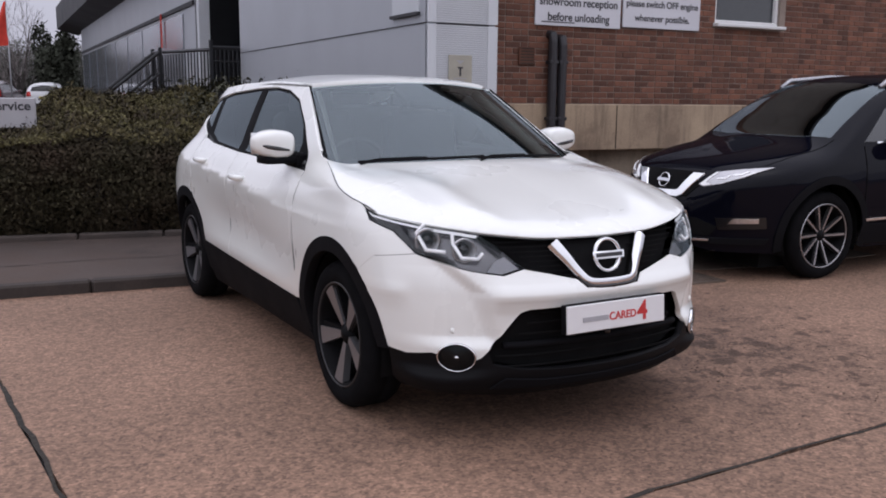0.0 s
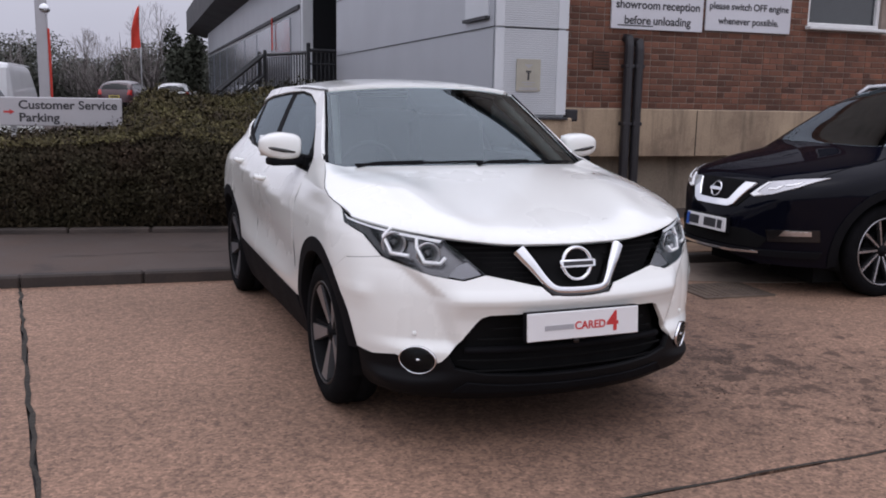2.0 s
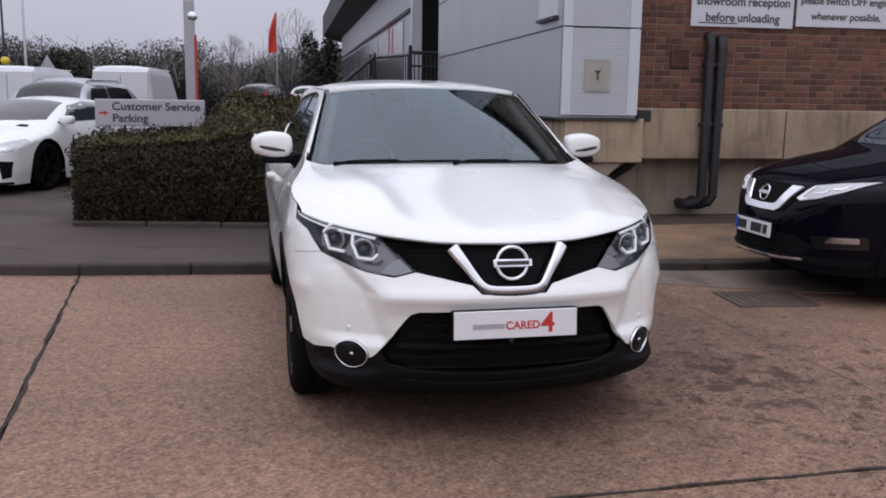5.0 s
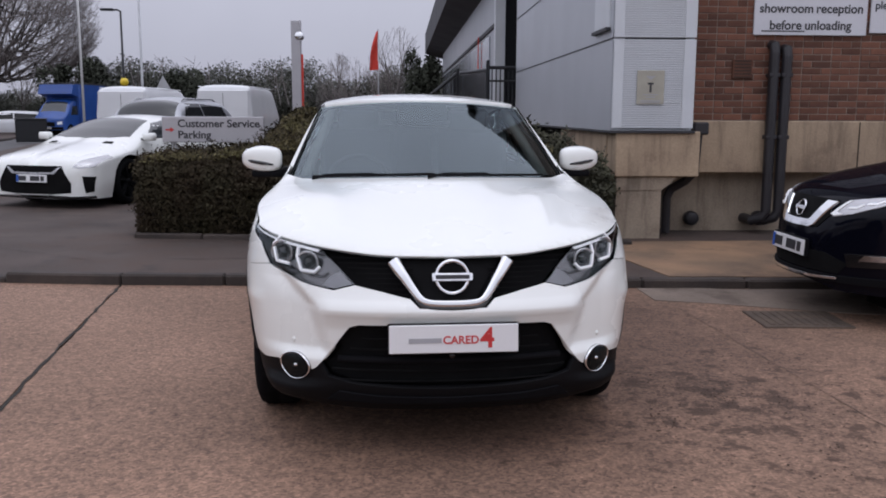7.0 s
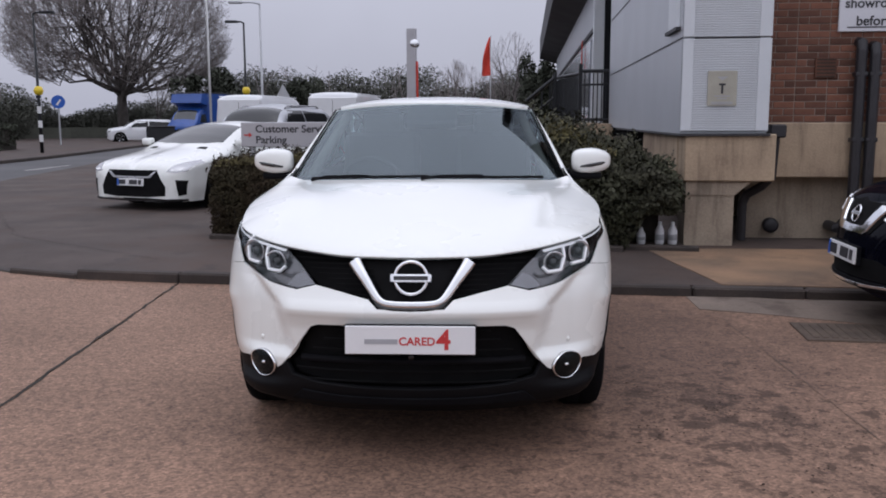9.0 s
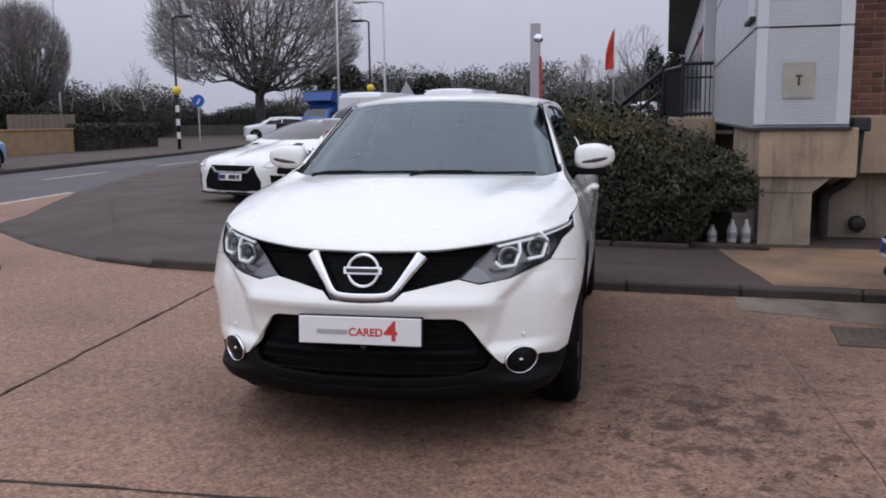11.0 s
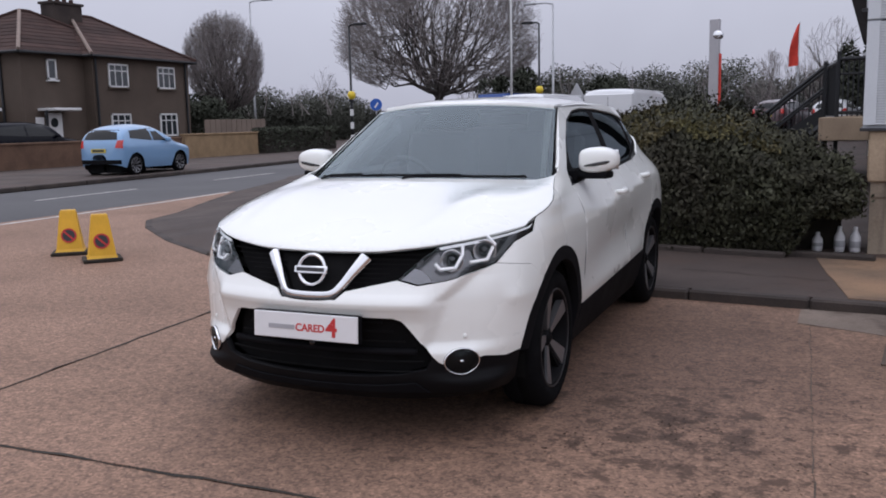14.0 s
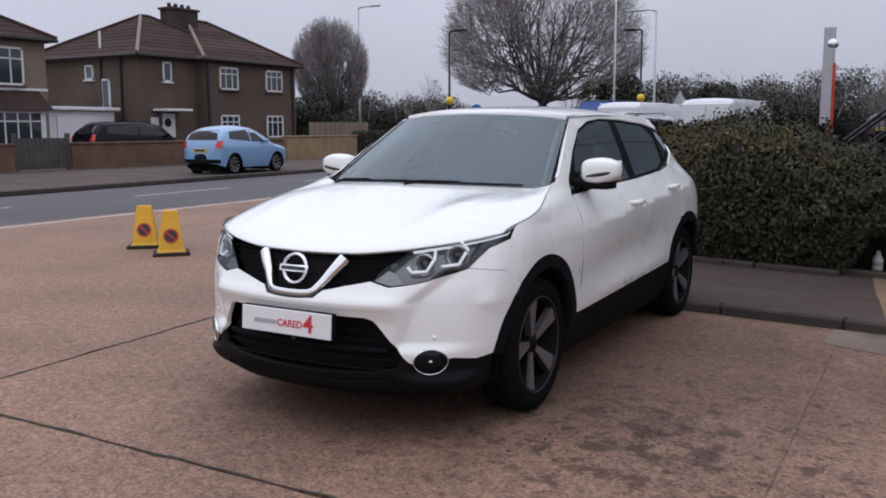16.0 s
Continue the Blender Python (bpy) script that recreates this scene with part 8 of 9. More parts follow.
def beacon(at, globe_z, h, arm, label):
    s = street_lamp(at, h, arm, DARK_METAL, label, 0.6, 0.08)
    n = 7
    for k in range(n):
        z0, z1 = 0.2 + (globe_z - 0.55) * k / n, 0.2 + (globe_z - 0.55) * (k + 1) / n
        if k % 2:
            part("white_band", Geo().tube([(0, 0, z0), (0, 0, z1)], 0.088, 10), FRAME_WHITE, s)
    part("amber_globe", Geo().lathe([(0.0, -0.2), (0.14, -0.16), (0.2, 0.0), (0.14, 0.16), (0.0, 0.2)], "z", (0.02, 0, globe_z), 16), YELLOW, s, "yellow crossing globe", smooth=True)
    part("collar", Geo().tube([(0, 0, globe_z - 0.3), (0, 0, globe_z - 0.2)], 0.11, 10), DARK_METAL, s)
    return s


beacon(pose(-18.2, 33.2, 0.05), 2.62, 5.75, 0.35, "black street lamp with a yellow crossing globe and striped post")
beacon(pose(-11.2, 40.0, 0.0), 2.85, 6.1, -0.35, "black street lamp with a yellow crossing globe by the lorry")
street_lamp(pose(-9.9, 38.0, 0.0), 6.75, -0.9, POLE_GREY, "tall grey street lamp with an outreach arm", 0.6, 0.075)
street_lamp(pose(-36.6, 51.7, 0.0), 10.2, 1.2, POLE_GREY, "tall grey street lamp beyond the houses", 0.8, 0.1)
mast = thing("flagpole", "tall slim white flagpole", "flagpole", pose(-15.7, 48.9, 0))
part("pole", Geo().tube([(0, 0, -0.1), (0, 0, 7), (0, 0, 15)], [0.075, 0.06, 0.04], 10), FRAME_WHITE, mast, smooth=True)
part("finial", Geo().lathe([(0, 14.95), (0.09, 15.05), (0, 15.15)], "z", n=12), FRAME_WHITE, mast, smooth=True)
fl = thing("banner_flag", "tall narrow red banner flag on a slim pole", "flag", pose(0.55, 41.8, 0.0, 0, 0, 12))
part("pole", Geo().tube([(0.28, 0, -0.05), (0.28, 0, 5.6)], 0.03, 8), POLE_GREY, fl, smooth=True)
g = Geo()
for i in range(15):
    z, k0 = 3.62 + 1.92 * i / 14, max(0.0, (i / 14 - 0.35) / 0.65)
    for k in range(5):
        g.v.append((0.27 - 0.42 * (1 - 0.85 * k0**1.5) * k / 4, 0.05 * math.sin(3 * z + k), z - 0.05 * k / 4))
g.f = [(5 * i + k, 5 * i + k + 1, 5 * i + k + 6, 5 * i + k + 5) for i in range(14) for k in range(4)]
part("cloth", g, FLAG_RED, fl, smooth=True)
py = thing("totem_sign", "tall silver dealership totem with a red edge", "sign", pose(-3.6, 47.7, 0, 0, 0, -14))
part("slab", Geo().box((0, 0, 3.25), (0.54, 0.28, 6.6), bev=0.03), SIGN_GREY, py)
part("red_edge", Geo().box((0.30, 0.05, 2.6), (0.07, 0.24, 4.2), bev=0.01), FLAG_RED, py)
part("round_badge", Geo().lathe([(0.0, -0.03), (0.2, -0.03), (0.24, 0.0), (0.24, 0.32), (0, 0.32)], "y", (0.18, -0.15, 5.7), 28), CHROME, py, smooth=True)
rs = thing("road_sign", "round blue road sign on a grey post", "sign", pose(-22.9, 44.7, 0.0, 0, 0, 20))
part("disc", Geo().lathe([(0.0, -0.02), (0.36, -0.02), (0.36, 0.02), (0, 0.02)], "y", (0, 0, 2.45), 24), INK_BLUE, rs)
part("post", Geo().tube([(0, 0.04, -0.05), (0, 0.04, 2.7)], 0.045, 8), POLE_GREY, rs)
part("arrow", Geo().box((0.02, -0.025, 2.42), (0.09, 0.004, 0.36), rot=Matrix.Rotation(radians(35), 3, "Y")), FRAME_WHITE, rs)
ws2 = thing("warning_sign", "grey back of a triangular road sign on a post", "sign", pose(-9.9, 42.4, 0.0))
part("triangle", Geo().add([(-0.5, 0, 2.35), (0.5, 0, 2.35), (0, 0, 3.25), (-0.5, 0.02, 2.35), (0.5, 0.02, 2.35), (0, 0.02, 3.25)], [(0, 1, 2), (5, 4, 3), (0, 3, 4, 1), (1, 4, 5, 2), (2, 5, 3, 0)]), POLE_GREY, ws2)
part("post", Geo().tube([(0, 0.05, -0.05), (0, 0.05, 2.9)], 0.05, 8), POLE_GREY, ws2)
bn = thing("roadside_cabinet", "dark roadside cabinet on the pavement", "cabinet", pose(-15.4, 39.6, 0.05, 0, 0, 20))
part("body", Geo().box((0, 0, 0.52), (1.35, 0.6, 1.04), bev=0.03), DARK_METAL, bn)
part("lid", Geo().box((0, 0, 1.07), (1.42, 0.66, 0.06), bev=0.02), DARK_FASCIA, bn)

# ---- houses across the road ----


def sash(parent, c, w, h, along, proud, bars=3):
    """A white casement window in a wall; along is the wall's direction, proud its outward normal."""
    u, n = Vector(along), Vector(proud)
    m = Matrix((u, n, Vector((0, 0, 1)))).transposed()
    c = Vector(c)
    win = new("window")
    win.parent = parent
    part("pane", Geo().box(c + n * 0.01, (w - 0.06, 0.03, h - 0.06), rot=m), GLASS_FAR, win)
    for s in (-1, 1):
        part("frame", Geo().box(c + u * (s * (w / 2 - 0.04)) + n * 0.03, (0.08, 0.07, h), rot=m), FRAME_WHITE, win)
        part("frame", Geo().box(c + Vector((0, 0, s * (h / 2 - 0.04))) + n * 0.03, (w, 0.07, 0.08), rot=m), FRAME_WHITE, win)
    for k in range(1, bars):
        part("glazing_bar", Geo().box(c + u * (w * (k / bars - 0.5)) + n * 0.03, (0.05, 0.05, h - 0.1), rot=m), FRAME_WHITE, win)
    if bars > 1:
        part("glazing_bar", Geo().box(c + Vector((0, 0, h * 0.2)) + n * 0.03, (w - 0.1, 0.05, 0.05), rot=m), FRAME_WHITE, win)
        for s in (-1, 1):
            part("curtain", Geo().box(c + u * (s * w * 0.24) + n * -0.02 + n * 0.035, (w * 0.30, 0.012, h - 0.14), rot=m), FRAME_WHITE, win)
    part("window_sill", Geo().box(c + Vector((0, 0, -h / 2 - 0.04)) + n * 0.06, (w + 0.12, 0.14, 0.07), rot=m), FRAME_WHITE if bars < 2 else RENDER_BROWN, win)


def courses(parent, corners, rows, name="tile_course"):
    """Rows of tiles as proud strips up a roof slope; corners: eave left, eave right, ridge right, ridge left."""
    el, er, rr, rl = (Vector(p) for p in corners)
    n = (er - el).cross(rl - el).normalized()
    n = n if n.z > 0 else -n
    for k in range(rows):
        a, b = k / rows, (k + 1) / rows
        p = [el.lerp(rl, a), er.lerp(rr, a), er.lerp(rr, b), el.lerp(rl, b)]
        t0, t1 = n * 0.026, n * 0.008
        vs = [p[0] + t0, p[1] + t0, p[2] + t1, p[3] + t1, p[0] - n * 0.02, p[1] - n * 0.02, p[2] - n * 0.02, p[3] - n * 0.02]
        part(name, Geo().add(vs, [(0, 1, 2, 3), (4, 5, 1, 0), (5, 6, 2, 1), (6, 7, 3, 2), (7, 4, 0, 3)]), ROOF_TILE, parent)


def hip_roof(parent, x0, x1, y0, y1, z, h, over=0.35, rows=11, long_end=0.0):
    """Hipped roof over a rectangle, its ridge along y."""
    x0, x1, y0, y1 = x0 - over, x1 + over, y0 - over, y1 + over
    xm, run = (x0 + x1) / 2, (x1 - x0) / 2
    ra, rb = min(y0 + run * 0.95, (y0 + y1) / 2 - 0.2), max(y1 - run * 0.95, (y0 + y1) / 2 + 0.2) + long_end
    A, B2, C, D = (x0, y0, z), (x1, y0, z), (x1, y1, z), (x0, y1, z)
    R0, R1 = (xm, ra, z + h), (xm, rb, z + h)
    roof = part("roof", Geo().add([A, B2, C, D, R0, R1], [(0, 1, 4), (1, 2, 5, 4), (2, 3, 5), (3, 0, 4, 5), (3, 2, 1, 0)]), ROOF_TILE, parent)
    courses(roof, (B2, C, R1, R0), rows)
    courses(roof, (A, B2, R0, R0), rows)
    courses(roof, (C, D, R1, R1), rows)
    for a, b in ((R0, R1), (A, R0), (B2, R0), (C, R1), (D, R1)):
        part("ridge_tiles", Geo().tube([Vector(a) + Vector((0, 0, 0.05)), Vector(b) + Vector((0, 0, 0.05))], 0.09, 6), ROOF_RIDGE if a in (B2,) else ROOF_TILE, roof)
    for a, b in ((A, B2), (B2, C), (C, D)):
        part("gutter", Geo().tube([Vector(a) - Vector((0, 0, 0.05)), Vector(b) - Vector((0, 0, 0.05))], 0.07, 6), DARK_METAL, roof)
    return roof


def walls(parent, x0, x1, y0, y1, z, mt):
    t = 0.3
    part("wall", Geo().box((x1 - t / 2, (y0 + y1) / 2, z / 2), (t, y1 - y0, z)), mt, parent)
    part("wall", Geo().box((x0 + t / 2, (y0 + y1) / 2, z / 2), (t, y1 - y0, z)), mt, parent)
    part("wall", Geo().box(((x0 + x1) / 2, y0 + t / 2, z / 2), (x1 - x0 - 2 * t, t, z)), mt, parent)
    part("wall", Geo().box(((x0 + x1) / 2, y1 - t / 2, z / 2), (x1 - x0 - 2 * t, t, z)), mt, parent)


hs = thing("house", "brown pebbledashed semi-detached house with a hipped tiled roof and white windows", "house", pose(-31.0, 25.2, 0.05))
EZ = 4.85
# wing with the door, set back, and the taller front wing
walls(hs, -8.0, 0.0, 0.9, 4.6, EZ, RENDER_BROWN)
walls(hs, -8.6, 0.55, 4.6, 11.6, EZ, RENDER_BROWN)
hip_roof(hs, -8.0, 0.0, 0.9, 9.0, EZ, 2.35)
hip_roof(hs, -8.6, 0.55, 4.6, 11.6, EZ, 2.45, long_end=1.1)
yv, xn = (0, 1, 0), (1, 0, 0)
for y, z, w, h in ((6.25, 3.92, 1.35, 1.15), (9.75, 3.92, 1.35, 1.15), (6.25, 1.45, 1.35, 1.2), (9.75, 1.45, 1.35, 1.2)):
    sash(hs, (0.56, y, z), w, h, yv, xn)
sash(hs, (0.01, 2.6, 4.1), 0.55, 0.95, yv, xn, 1)
for x, z, w, h in ((-3.45, 4.1, 0.6, 0.7), (-2.3, 3.0, 0.6, 1.5)):
    sash(hs, (x, 0.89, z), w, h, (1, 0, 0), (0, -1, 0), 1)
dr = part("front_door", Geo().box((0.02, 2.5, 1.1), (0.08, 0.95, 2.0), bev=0.01), FRAME_WHITE, hs, "white front door")
part("fanlight", Geo().lathe([(0.0, 0.05), (0.22, 0.05), (0.22, 0.04)], "x", (0.02, 2.5, 1.65), 14), GLASS_FAR, dr)
part("porch_side_window", Geo().box((0.02, 1.7, 1.2), (0.06, 0.45, 1.4)), FRAME_WHITE, hs)
part("porch_canopy", Geo().box((0.5, 2.45, 2.25), (1.1, 1.6, 0.12), bev=0.02), FRAME_WHITE, hs)
part("porch_post", Geo().box((0.9, 1.3, 1.1), (0.1, 0.1, 2.2)), DARK_METAL, hs)
ch = part("chimney", Geo().box((-3.6, 7.0, EZ + 1.95), (0.9, 1.9, 1.9), bev=0.02), SOOTY, hs, "soot-darkened brick chimney")
part("chimney_cap", Geo().box((-3.6, 7.0, EZ + 2.9), (1.05, 2.05, 0.12)), SOOTY, ch)
for k in range(4):
    part("chimney_pot", Geo().tube([(-3.6, 6.3 + 0.46 * k, EZ + 2.9), (-3.6, 6.3 + 0.46 * k, EZ + 3.2)], [0.12, 0.10], 8), ROOF_TILE, ch)
for x, y in ((0.62, 4.75), (0.62, 11.3), (-1.2, 0.84), (-2.6, 0.84)):
    part("drainpipe", Geo().tube([(x, y, 0), (x, y, EZ - 0.1)], 0.06, 6), DARK_METAL, hs)
part("soil_vent", Geo().tube([(-3.1, 1.3, EZ + 0.1), (-3.1, 1.3, EZ + 1.25)], 0.06, 6), FRAME_WHITE, hs)

h2 = thing("house", "beige pebbledashed house with a tiled porch and white bay windows", "house", pose(-30.2, 16.4, 0.05))
walls(h2, -8.0, 0.0, -6.0, 4.2, 5.0, RENDER_BEIGE)
hip_roof(h2, -8.0, 0.0, -6.0, 4.2, 5.0, 2.4)
sash(h2, (0.01, 2.3, 3.85), 1.7, 1.5, yv, xn)
sash(h2, (0.66, 2.3, 1.4), 2.2, 1.35, yv, xn, 4)
part("bay", Geo().box((0.32, 2.3, 1.05), (0.65, 2.6, 2.1), bev=0.02), FRAME_WHITE, h2)
part("bay_roof", Geo().add([(0.0, 0.8, 2.9), (0.0, 3.8, 2.9), (0.95, 3.8, 2.1), (0.95, 0.8, 2.1)], [(0, 1, 2, 3)]), ROOF_TILE, h2)
part("string_course", Geo().box((0.02, -0.9, 2.95), (0.06, 10.2, 0.1)), FRAME_WHITE, h2)
gar = thing("garage", "white flat-roofed garage between the two houses", "garage", pose(-32.5, 23.2, 0.05))
part("wall", Geo().box((-2, 0.6, 1.1), (4.5, 3.6, 2.2)), FRAME_WHITE, gar)
part("door", Geo().box((0.28, 0.4, 0.98), (0.06, 2.3, 1.95), bev=0.01), PAINT_VAN, gar)
part("parapet", Geo().box((-1.9, 0.6, 2.28), (4.9, 3.9, 0.16), bev=0.02), PAINT_VAN, gar)

gw = thing("garden_wall", "low brown brick garden wall along the far pavement", "wall")
for (a, b, h, mt) in (((-23.1, 6), (-22.95, 14.0), 0.86, WALL_BRICK), ((-22.85, 16.0), (-22.3, 26.0), 0.86, WALL_BRICK), ((-22.3, 26.2), (-22.0, 30.9), 0.98, WALL_BUFF)):
    d = Vector((b[0] - a[0], b[1] - a[1], 0))
    an = math.atan2(d.y, d.x)
    c = ((a[0] + b[0]) / 2, (a[1] + b[1]) / 2)
    w = part("wall_length", Geo().box((*c, 0.05 + h / 2), (d.length, 0.22, h), an), mt, gw)
    part("coping", Geo().box((*c, 0.05 + h + 0.03), (d.length + 0.05, 0.3, 0.07), an, bev=0.012), WALL_BRICK if mt is WALL_BRICK else WALL_BUFF, gw)
gate = thing("gate", "dark wooden driveway gate beside the garden wall", "gate", pose(-22.9, 15.0, 0.08))
for k in range(11):
    part("board", Geo().box((0, -0.80 + 0.16 * k, 0.55), (0.04, 0.14, 1.0), bev=0.008), BARK, gate)
for y in (-0.95, 0.95):
    part("gate_post", Geo().box((0, y, 0.6), (0.14, 0.12, 1.2), bev=0.01), BARK, gate)
fh = thing("hedge", "long clipped dark hedge by the junction", "hedge", kind="stuff")
v, f = leaf_cloud(9000, lambda r, n: np.stack([-22.0 + r.uniform(-0.5, 0.5, n), r.uniform(31.1, 37.6, n), 0.1 + 1.15 * r.uniform(0, 1, n) ** 0.6], 1), 0.09, 31)
raw_part("leaves", v, f, BUSH_LEAF, fh)
# dark box in place of the shaded inside of this hedge
part("inner_twigs", Geo().box((-22.0, 34.35, 0.6), (0.8, 6.3, 1.05)), SOIL, fh)
fence = thing("fence", "grey wooden garden fence beside the house", "fence", pose(-30.4, 37.9, 0.05))
for k in range(12):
    part("fence_board", Geo().box((0.0, 0.25 + 0.5 * k, 0.85), (0.05, 0.47, 1.7), bev=0.01), RENDER_BEIGE, fence)

# ---- trees ----


def bare_tree(name, label, at, height, reach, seed, limbs=7, start=0.13, rise=0.5, levels=5, thick=0.3, kids=5, thin=0.011, low=0.15, wide=1.0):
    """Tapered trunk with limbs that fan out and turn up; the crown of fine twigs keeps inside a rounded dome."""
    r = random.Random(seed)
    t = thing(name, label, "tree", at)
    wood, crown = Geo(), Geo()
    mid, half = height * (0.5 + low * 0.5 + 0.03), height * (0.5 - low * 0.5)

    def out(p):
        q = (p.x / reach) ** 2 + (p.y / reach) ** 2 + ((p.z - mid) / half) ** 2
        return q > r.uniform(0.86, 1.10)

    def grow(p, d, length, rad, lev):
        n = 5 if lev < 3 else 3
        pts, rr, dirs = [p], [rad], [d]
        for i in range(n):
            wob = 0.12 if lev < 2 else 0.2
            d = (d + Vector((r.uniform(-wob, wob), r.uniform(-wob, wob), r.uniform(-wob, wob) + 0.10 * rise))).normalized()
            p = p + d * (length / n)
            pts.append(p)
            dirs.append(d)
            rr.append(max(thin * 0.55, rad * (1 - (0.62 if lev else 0.25) * (i + 1) / n)))
            if lev and out(p):
                break
        (wood if lev < 3 else crown).tube(pts, rr, 8 if lev < 2 else (5 if lev < 3 else 3), False)
        if lev >= levels:
            return
        if lev == 0:
            for k in range(limbs):
                a = 2 * math.pi * (k * 0.618 + 0.1 * r.random())
                el = radians(90 - wide * (r.uniform(66, 80) if k % 4 == 1 else (r.uniform(40, 64) if k % 3 else r.uniform(6, 32))))
                e = Vector((math.cos(a) * math.cos(el), math.sin(a) * math.cos(el), math.sin(el)))
                grow(pts[-1] - Vector((0, 0, r.uniform(0, 0.35) * length)), e, height * r.uniform(0.46, 0.62), rad * r.uniform(0.42, 0.6), 1)
            return
        count = kids + (3 if lev == 1 else 0)
        for k in range(count):
            i = min(len(pts) - 1, max(1, round(len(pts) * (k + 1) / (count + 0.5))))
            axis = Vector((r.uniform(-1, 1), r.uniform(-1, 1), r.uniform(-1, 1))).cross(dirs[i]).normalized()
            e = (dirs[i] + axis * r.uniform(0.45, 0.95) * wide + Vector((0, 0, 0.22 * rise))).normalized()
            if not out(pts[i]):
                grow(pts[i], e, length * r.uniform(0.42, 0.62), max(thin, rr[i] * r.uniform(0.5, 0.7)), lev + 1)

    grow(Vector((0, 0, -0.1)), Vector((0, 0, 1)), height * start, thick, 0)
    part("trunk", wood, BARK, t, smooth=True)
    part("crown", crown, TWIG, t, "dense bare winter twigs")
    return t


def fan_tree(label, at, fork, mid, reach, up, down, seed, limbs, lowest, rads, kids, spread, foot, climb=0.0):
    """Bare tree whose limbs fan out from a low fork and end in a smooth dome of fine twigs."""
    r = random.Random(seed)
    t = thing("tree", label, "tree", at)
    wood, crown = Geo(), Geo()
    steps = (0.0, 0.26, 0.47, 0.65, 0.80, 0.91, 1.0)

    def radius(d):
        lo, hi = 0.0, 3 * (up + reach)
        for _ in range(30):
            s = (lo + hi) / 2
            z = fork + d.z * s - mid
            if (d.x**2 + d.y**2) * s * s / reach**2 + (z / (up if z > 0 else down)) ** 2 < 1:
                lo = s
            else:
                hi = s
        return lo

    def grow(p, d, lev, rad):
        f = steps[lev + 1] * (1 if lev < 4 else r.uniform(0.93, 1.06))
        sag = Vector((0, 0, -0.10 * reach * (1 - d.z) * f * (1 - f)))
        end = Vector((0, 0, fork)) + d * radius(d) * f + sag + Vector((r.gauss(0, 1), r.gauss(0, 1), r.gauss(0, 1))) * 0.012 * reach
        nxt = rads[min(lev + 1, len(rads) - 1)]
        bow = Vector((r.gauss(0, 1), r.gauss(0, 1), r.gauss(0, 1))) * 0.05 * (end - p).length
        pts = [p, p.lerp(end, 0.5) + bow, end] if lev > 2 else [p, p.lerp(end, 0.33) + bow, p.lerp(end, 0.67) + bow * 0.6, end]
        rr = [rad + (nxt - rad) * i / (len(pts) - 1) for i in range(len(pts))]
        (wood if lev < 3 else crown).tube(pts, rr, 7 if lev < 2 else (4 if lev < 4 else 3), False)
        if lev >= len(kids):
            return
        for k in range(kids[lev]):
            e = (d + Vector((r.gauss(0, 1), r.gauss(0, 1), r.gauss(0, 1))) * spread[lev]).normalized()
            if e.z < lowest * 0.8:
                e = Vector((e.x, e.y, lowest * 0.8)).normalized()
            at_end = pts[-1] if k < 2 else pts[-2].lerp(pts[-1], r.random())
            grow(at_end, e, lev + 1, nxt * r.uniform(0.8, 1.1))

    for k in range(limbs):
        z = lowest + (0.995 - lowest) * (k + 0.5) / limbs
        a = 2.39996 * k + r.uniform(-0.25, 0.25)
        c = math.sqrt(1 - z * z)
        s = foot * r.uniform(0.2, 0.8)
        lift = climb * max(0.0, z - 0.25) * r.uniform(0.3, 1.0)
        grow(Vector((math.cos(a) * s, math.sin(a) * s, fork - r.uniform(0.0, 0.5) * fork * 0.5 + lift)), Vector((c * math.cos(a), c * math.sin(a), z)), 0, rads[0] * r.uniform(0.8, 1.15))
    wood.tube([(0, 0, -0.1), (0.03, 0, fork * 0.5), (0, 0.02, fork + 0.25)], [foot * 1.25, foot, foot * 0.85], 12, False)
    if climb:
        for dx, dy, top in ((-0.5, 0.2, 1.0), (0.9, -0.3, 0.85)):
            wood.tube([(0, 0, fork * 0.6), (dx * 0.5, dy, fork + climb * 0.35), (dx, dy * 2, fork + climb * top), (dx * 1.5, dy * 2, fork + climb * 1.7)], [foot * 0.7, foot * 0.5, foot * 0.33, foot * 0.12], 8, False)
    part("trunk", wood, BARK, t, smooth=True)
    part("crown", crown, TWIG, t, "dense bare winter twigs")
    return t


fan_tree("large spreading bare street tree by the junction", pose(-28.0, 66.0, 0), 3.0, 7.6, 8.4, 9.4, 4.4, 4, 13, 0.36, (0.19, 0.11, 0.062, 0.034, 0.020, 0.014, 0.011), (4, 4, 3, 3, 3), (0.27, 0.20, 0.14, 0.10, 0.07), 0.42, 4.5)
fan_tree("upright bare tree behind the brown house", pose(-33.6, 44.3, 0), 1.9, 5.6, 2.5, 2.8, 3.4, 9, 26, 0.72, (0.07, 0.05, 0.034, 0.022, 0.014, 0.009, 0.007), (3, 3, 3, 3, 2), (0.13, 0.10, 0.08, 0.06, 0.05), 0.24)
bare_tree("tree", "small bare tree beyond the dealership building", pose(2.3, 54.0, 0), 6.6, 1.9, 12, 7, 0.25, 0.6, 4, 0.12, 5, 0.008)
for k, (x, y, h, sd) in enumerate(((-2.0, 62.0, 5.6, 21), (-24.0, 62.0, 6.6, 22), (-40.0, 66.0, 7.0, 23), (-1.0, 58, 5.2, 24))):
    bare_tree("tree", "slight bare tree in the far tree line", pose(x, y, 0), h, 1.9, sd, 6, 0.2, 0.7, 4, 0.1, 5, 0.008)


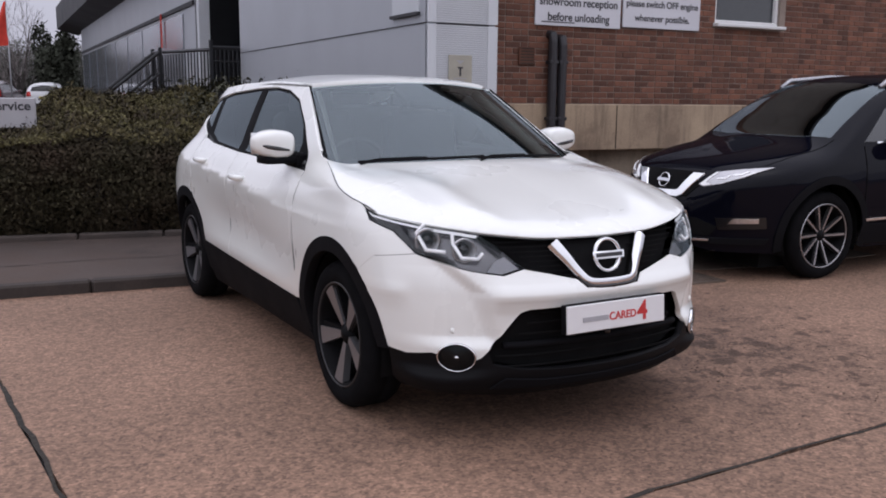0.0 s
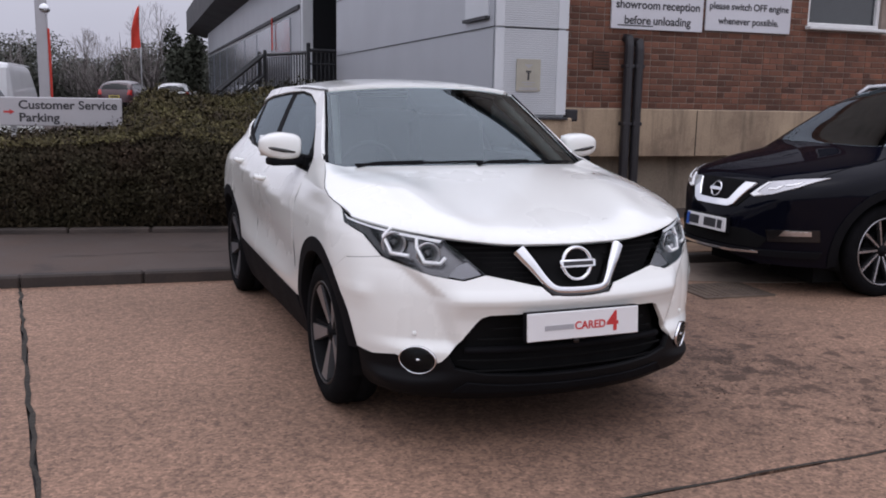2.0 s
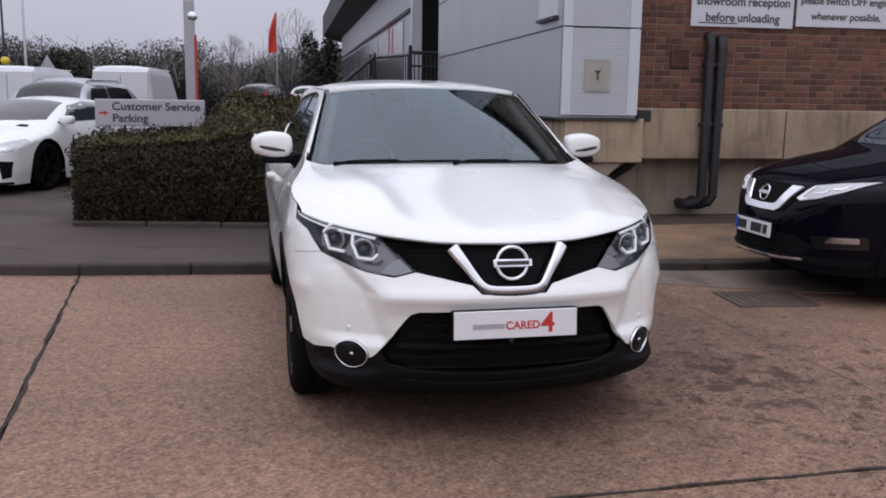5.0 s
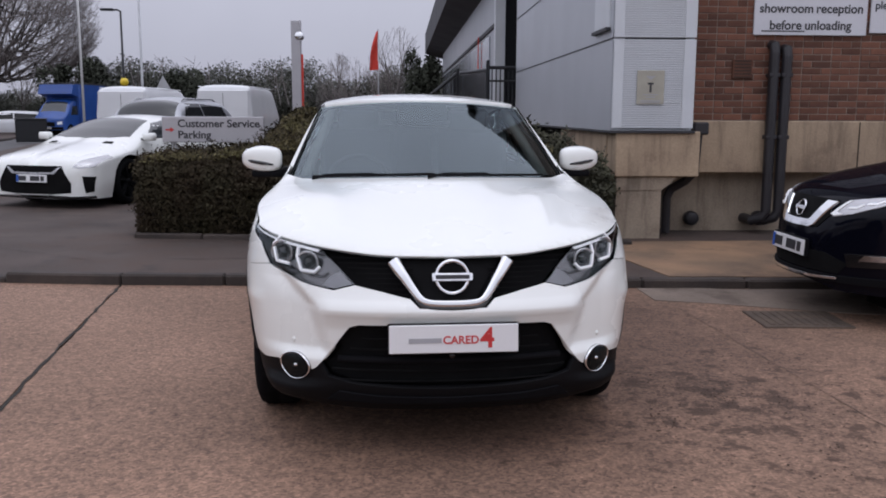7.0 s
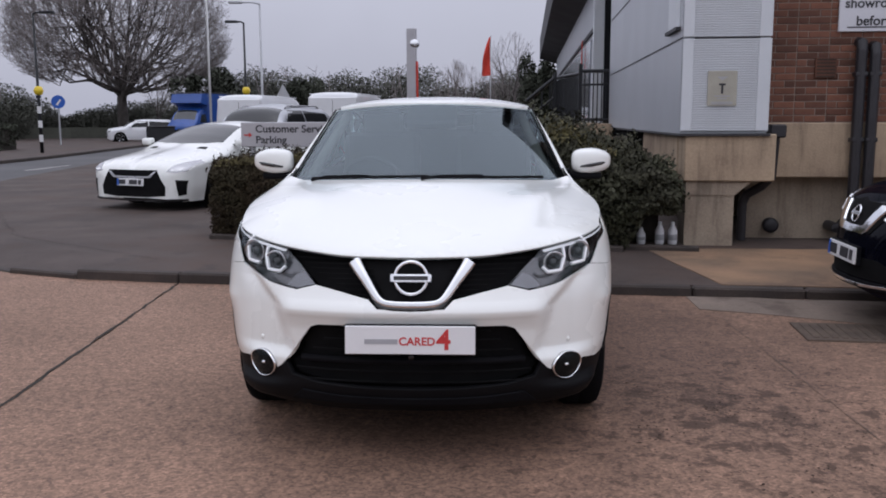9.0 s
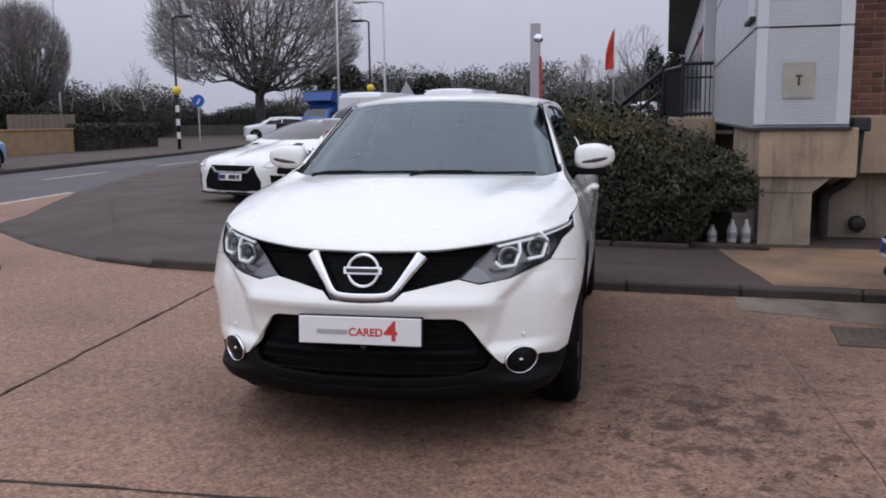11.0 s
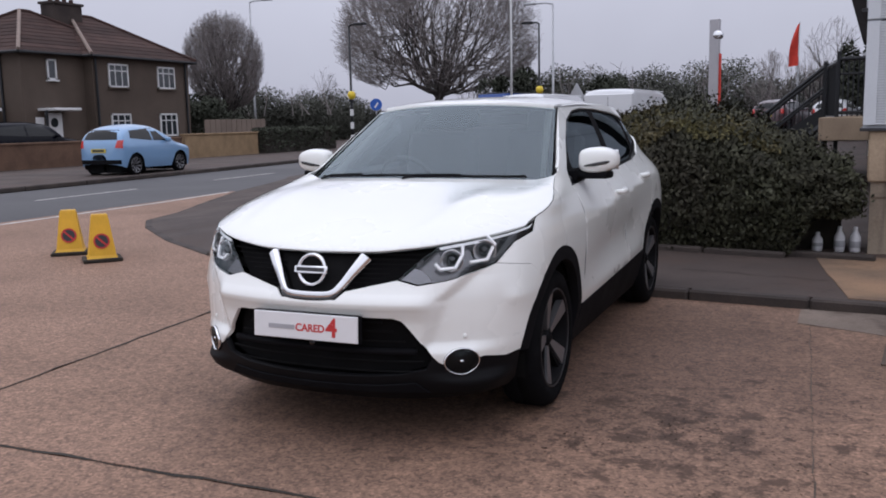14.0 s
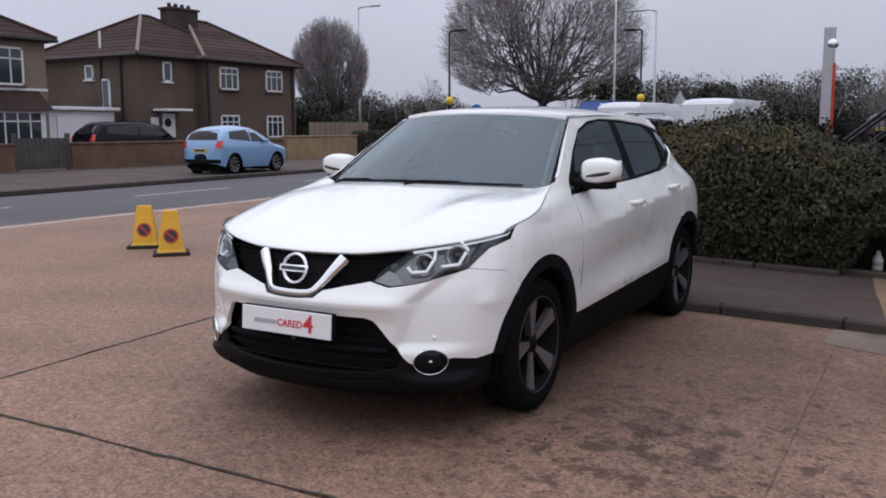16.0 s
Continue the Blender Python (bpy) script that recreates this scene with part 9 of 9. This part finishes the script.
def bush(name, label, at, rx, ry, h, n, mt, seed, leaf=0.16, base=0.0):
    t = thing(name, label, "bush" if name == "bush" else "tree", at)
    rr = random.Random(seed)
    lumps = [(rr.uniform(-0.6, 0.6) * rx, rr.uniform(-0.6, 0.6) * ry, base + (h - base) * rr.uniform(0.25, 0.8), rr.uniform(0.25, 0.5)) for _ in range(16)]

    def place(r, m):
        k = r.integers(0, len(lumps), m)
        L = np.array(lumps)[k]
        d = r.normal(size=(m, 3))
        d /= np.linalg.norm(d, axis=1)[:, None]
        s = r.uniform(0.55, 1.0, m)[:, None] * L[:, 3:4]
        p = L[:, :3] + d * s * np.array([rx, ry, (h - base) * 0.5])
        p[:, 2] = np.clip(p[:, 2], 0.05, h)
        return p

    v, f = leaf_cloud(n, place, leaf, seed)
    raw_part("crown", v, f, mt, t, normals=(v - np.array([0, 0, h * 0.35])) / np.array([rx, ry, h * 0.5]) + r_normals(len(v), seed))
    part("trunk", Geo().tube([(0, 0, -0.1), (0.05, 0, h * 0.35), (0, 0.05, h * 0.7)], [0.16, 0.12, 0.05], 7), BARK, t, smooth=True)
    return t


bush("tree", "dark ivy-clad conifer at the end of the building", pose(3.9, 51.0, 0), 1.3, 1.3, 5.8, 9000, BUSH_LEAF, 41, 0.13)
bush("tree", "dark evergreen by the flagpole", pose(-18.2, 56.0, 0), 2.4, 2.2, 5.5, 9000, BUSH_LEAF, 42, 0.13)
bush("tree", "dark evergreen beyond the crossing", pose(-11.9, 60.0, 0), 2.2, 2.2, 4.6, 8000, BUSH_LEAF, 43, 0.13)
bush("bush", "large dark shrub beside the brown house", pose(-32.6, 41.4, 0), 2.6, 2.4, 3.5, 11000, BUSH_LEAF, 44, 0.095)
woods = thing("far_woods", "long bank of dark winter scrub and trees on the skyline", "woodland", kind="stuff")
r5 = random.Random(51)
V, Fc, Nn, off = [], [], [], 0
for k in range(74):
    az = radians(-12 + 64 * k / 73 + r5.uniform(-0.4, 0.4))
    D = 66 + r5.uniform(-5, 10)
    hh = r5.uniform(3.7, 5.5) * (0.78 if az > radians(24) else 1.0) * (D / 68)
    if radians(16.5) < az < radians(27.5):  # the ground lies open behind the large street tree
        D, hh = D + 14, hh * 0.62
    cx, cy = 1.0 - math.sin(az) * D, -3 + math.cos(az) * D

    def place(r, m, cx=cx, cy=cy, hh=hh):
        d = r.normal(size=(m, 3))
        d /= np.linalg.norm(d, axis=1)[:, None]
        u = r.uniform(0.3, 1.0, m) ** 0.6
        p = np.stack([cx + d[:, 0] * 2.3 * u, cy + d[:, 1] * 1.5 * u, hh * (0.5 + 0.5 * d[:, 2] * u) + 0.10 * r.normal(size=m) * (d[:, 2] > 0.4)], 1)
        p[:, 2] = np.clip(p[:, 2], 0.0, None)
        return p

    v, f = leaf_cloud(3600, place, 0.105, 60 + k)
    Nn.append((v - np.array([cx, cy, hh * 0.4])) / np.array([2.3, 1.5, hh * 0.5]) + r_normals(len(v), k))
    V.append(v)
    Fc.append(f + off)
    off += len(v)
raw_part("foliage", np.concatenate(V), np.concatenate(Fc), FAR_LEAF, woods, normals=np.concatenate(Nn))
g = Geo()
for k in range(60):
    az = radians(-14 + 68 * k / 59)
    hb = 0.9 if radians(16) < az < radians(28) else 2.6
    g.box((1.0 - math.sin(az) * 74, -3 + math.cos(az) * 74, hb / 2), (2.6, 0.5, hb), az)
part("undergrowth", g, FAR_LEAF, woods)
tw = Geo()
for k in range(150):
    az = radians(r5.uniform(-12, 52))
    D = r5.uniform(62, 74)
    if radians(15.5) < az < radians(28.5):
        continue
    x, y = 1.0 - math.sin(az) * D, -3 + math.cos(az) * D
    h = r5.uniform(3.8, 5.6) * (0.8 if az > radians(24) else 1.0)
    p = Vector((x, y, 2.0))
    q = p + Vector((r5.uniform(-0.8, 0.8), 0, h - 2.0))
    tw.tube([p, p.lerp(q, 0.5) + Vector((r5.uniform(-0.3, 0.3), 0, 0)), q], [0.05, 0.035, 0.01], 3, False)
    for _ in range(3):
        b = p.lerp(q, r5.uniform(0.4, 0.9))
        tw.tube([b, b + Vector((r5.uniform(-0.7, 0.7), 0, r5.uniform(0.3, 0.9)))], [0.025, 0.008], 3, False)
part("bare_stems", tw, TWIG, woods)

# ---- bricks of the front wall, laid last ----
bl, bh, bd = 0.215, 0.065, 0.03
stretch = bpy.data.meshes.new("brick_stretcher")
g = Geo().box((0, 0, 0), (bl, bd, bh), bev=0.004)
stretch.from_pydata(g.v, [], g.f)
stretch.materials.append(BRICK)
header = bpy.data.meshes.new("brick_header")
g = Geo().box((0, 0, 0), (0.1025, bd, bh), bev=0.004)
header.from_pydata(g.v, [], g.f)
header.materials.append(BRICK)
rb = random.Random(17)
rest, count = Geo(), 0
rows = int((4.0 - BASE_Z) / 0.075)
for row in range(rows):
    z = BASE_Z + 0.01 + bh / 2 + 0.075 * row
    u, k = 0.925 - (0.056 if row % 2 else 0.169), row % 2
    while u < 9.3:
        ln = bl if k % 2 == 0 else 0.1025
        c = u + ln / 2
        k += 1
        u += ln + 0.01
        if c - ln / 2 < 0.93 or (W0 - ln / 2 - 0.005 < c < W1 + ln / 2 + 0.005 and WZ0 - 0.06 < z < WZ1 + 0.04):
            continue
        v = BR_V + 0.018 + rb.uniform(-0.003, 0.002)
        if count < 300 and c < 4.0 and z < 2.75:
            ob = new("brick", stretch if ln == bl else header)
            ob.parent, ob.location = bld, (c, v, z)
            count += 1
        else:
            rest.box((c, v, z), (ln, bd, bh), bev=0.004)
ob = part("brick_rest", rest, BRICK, bld)
ob["kind"] = "stuff"
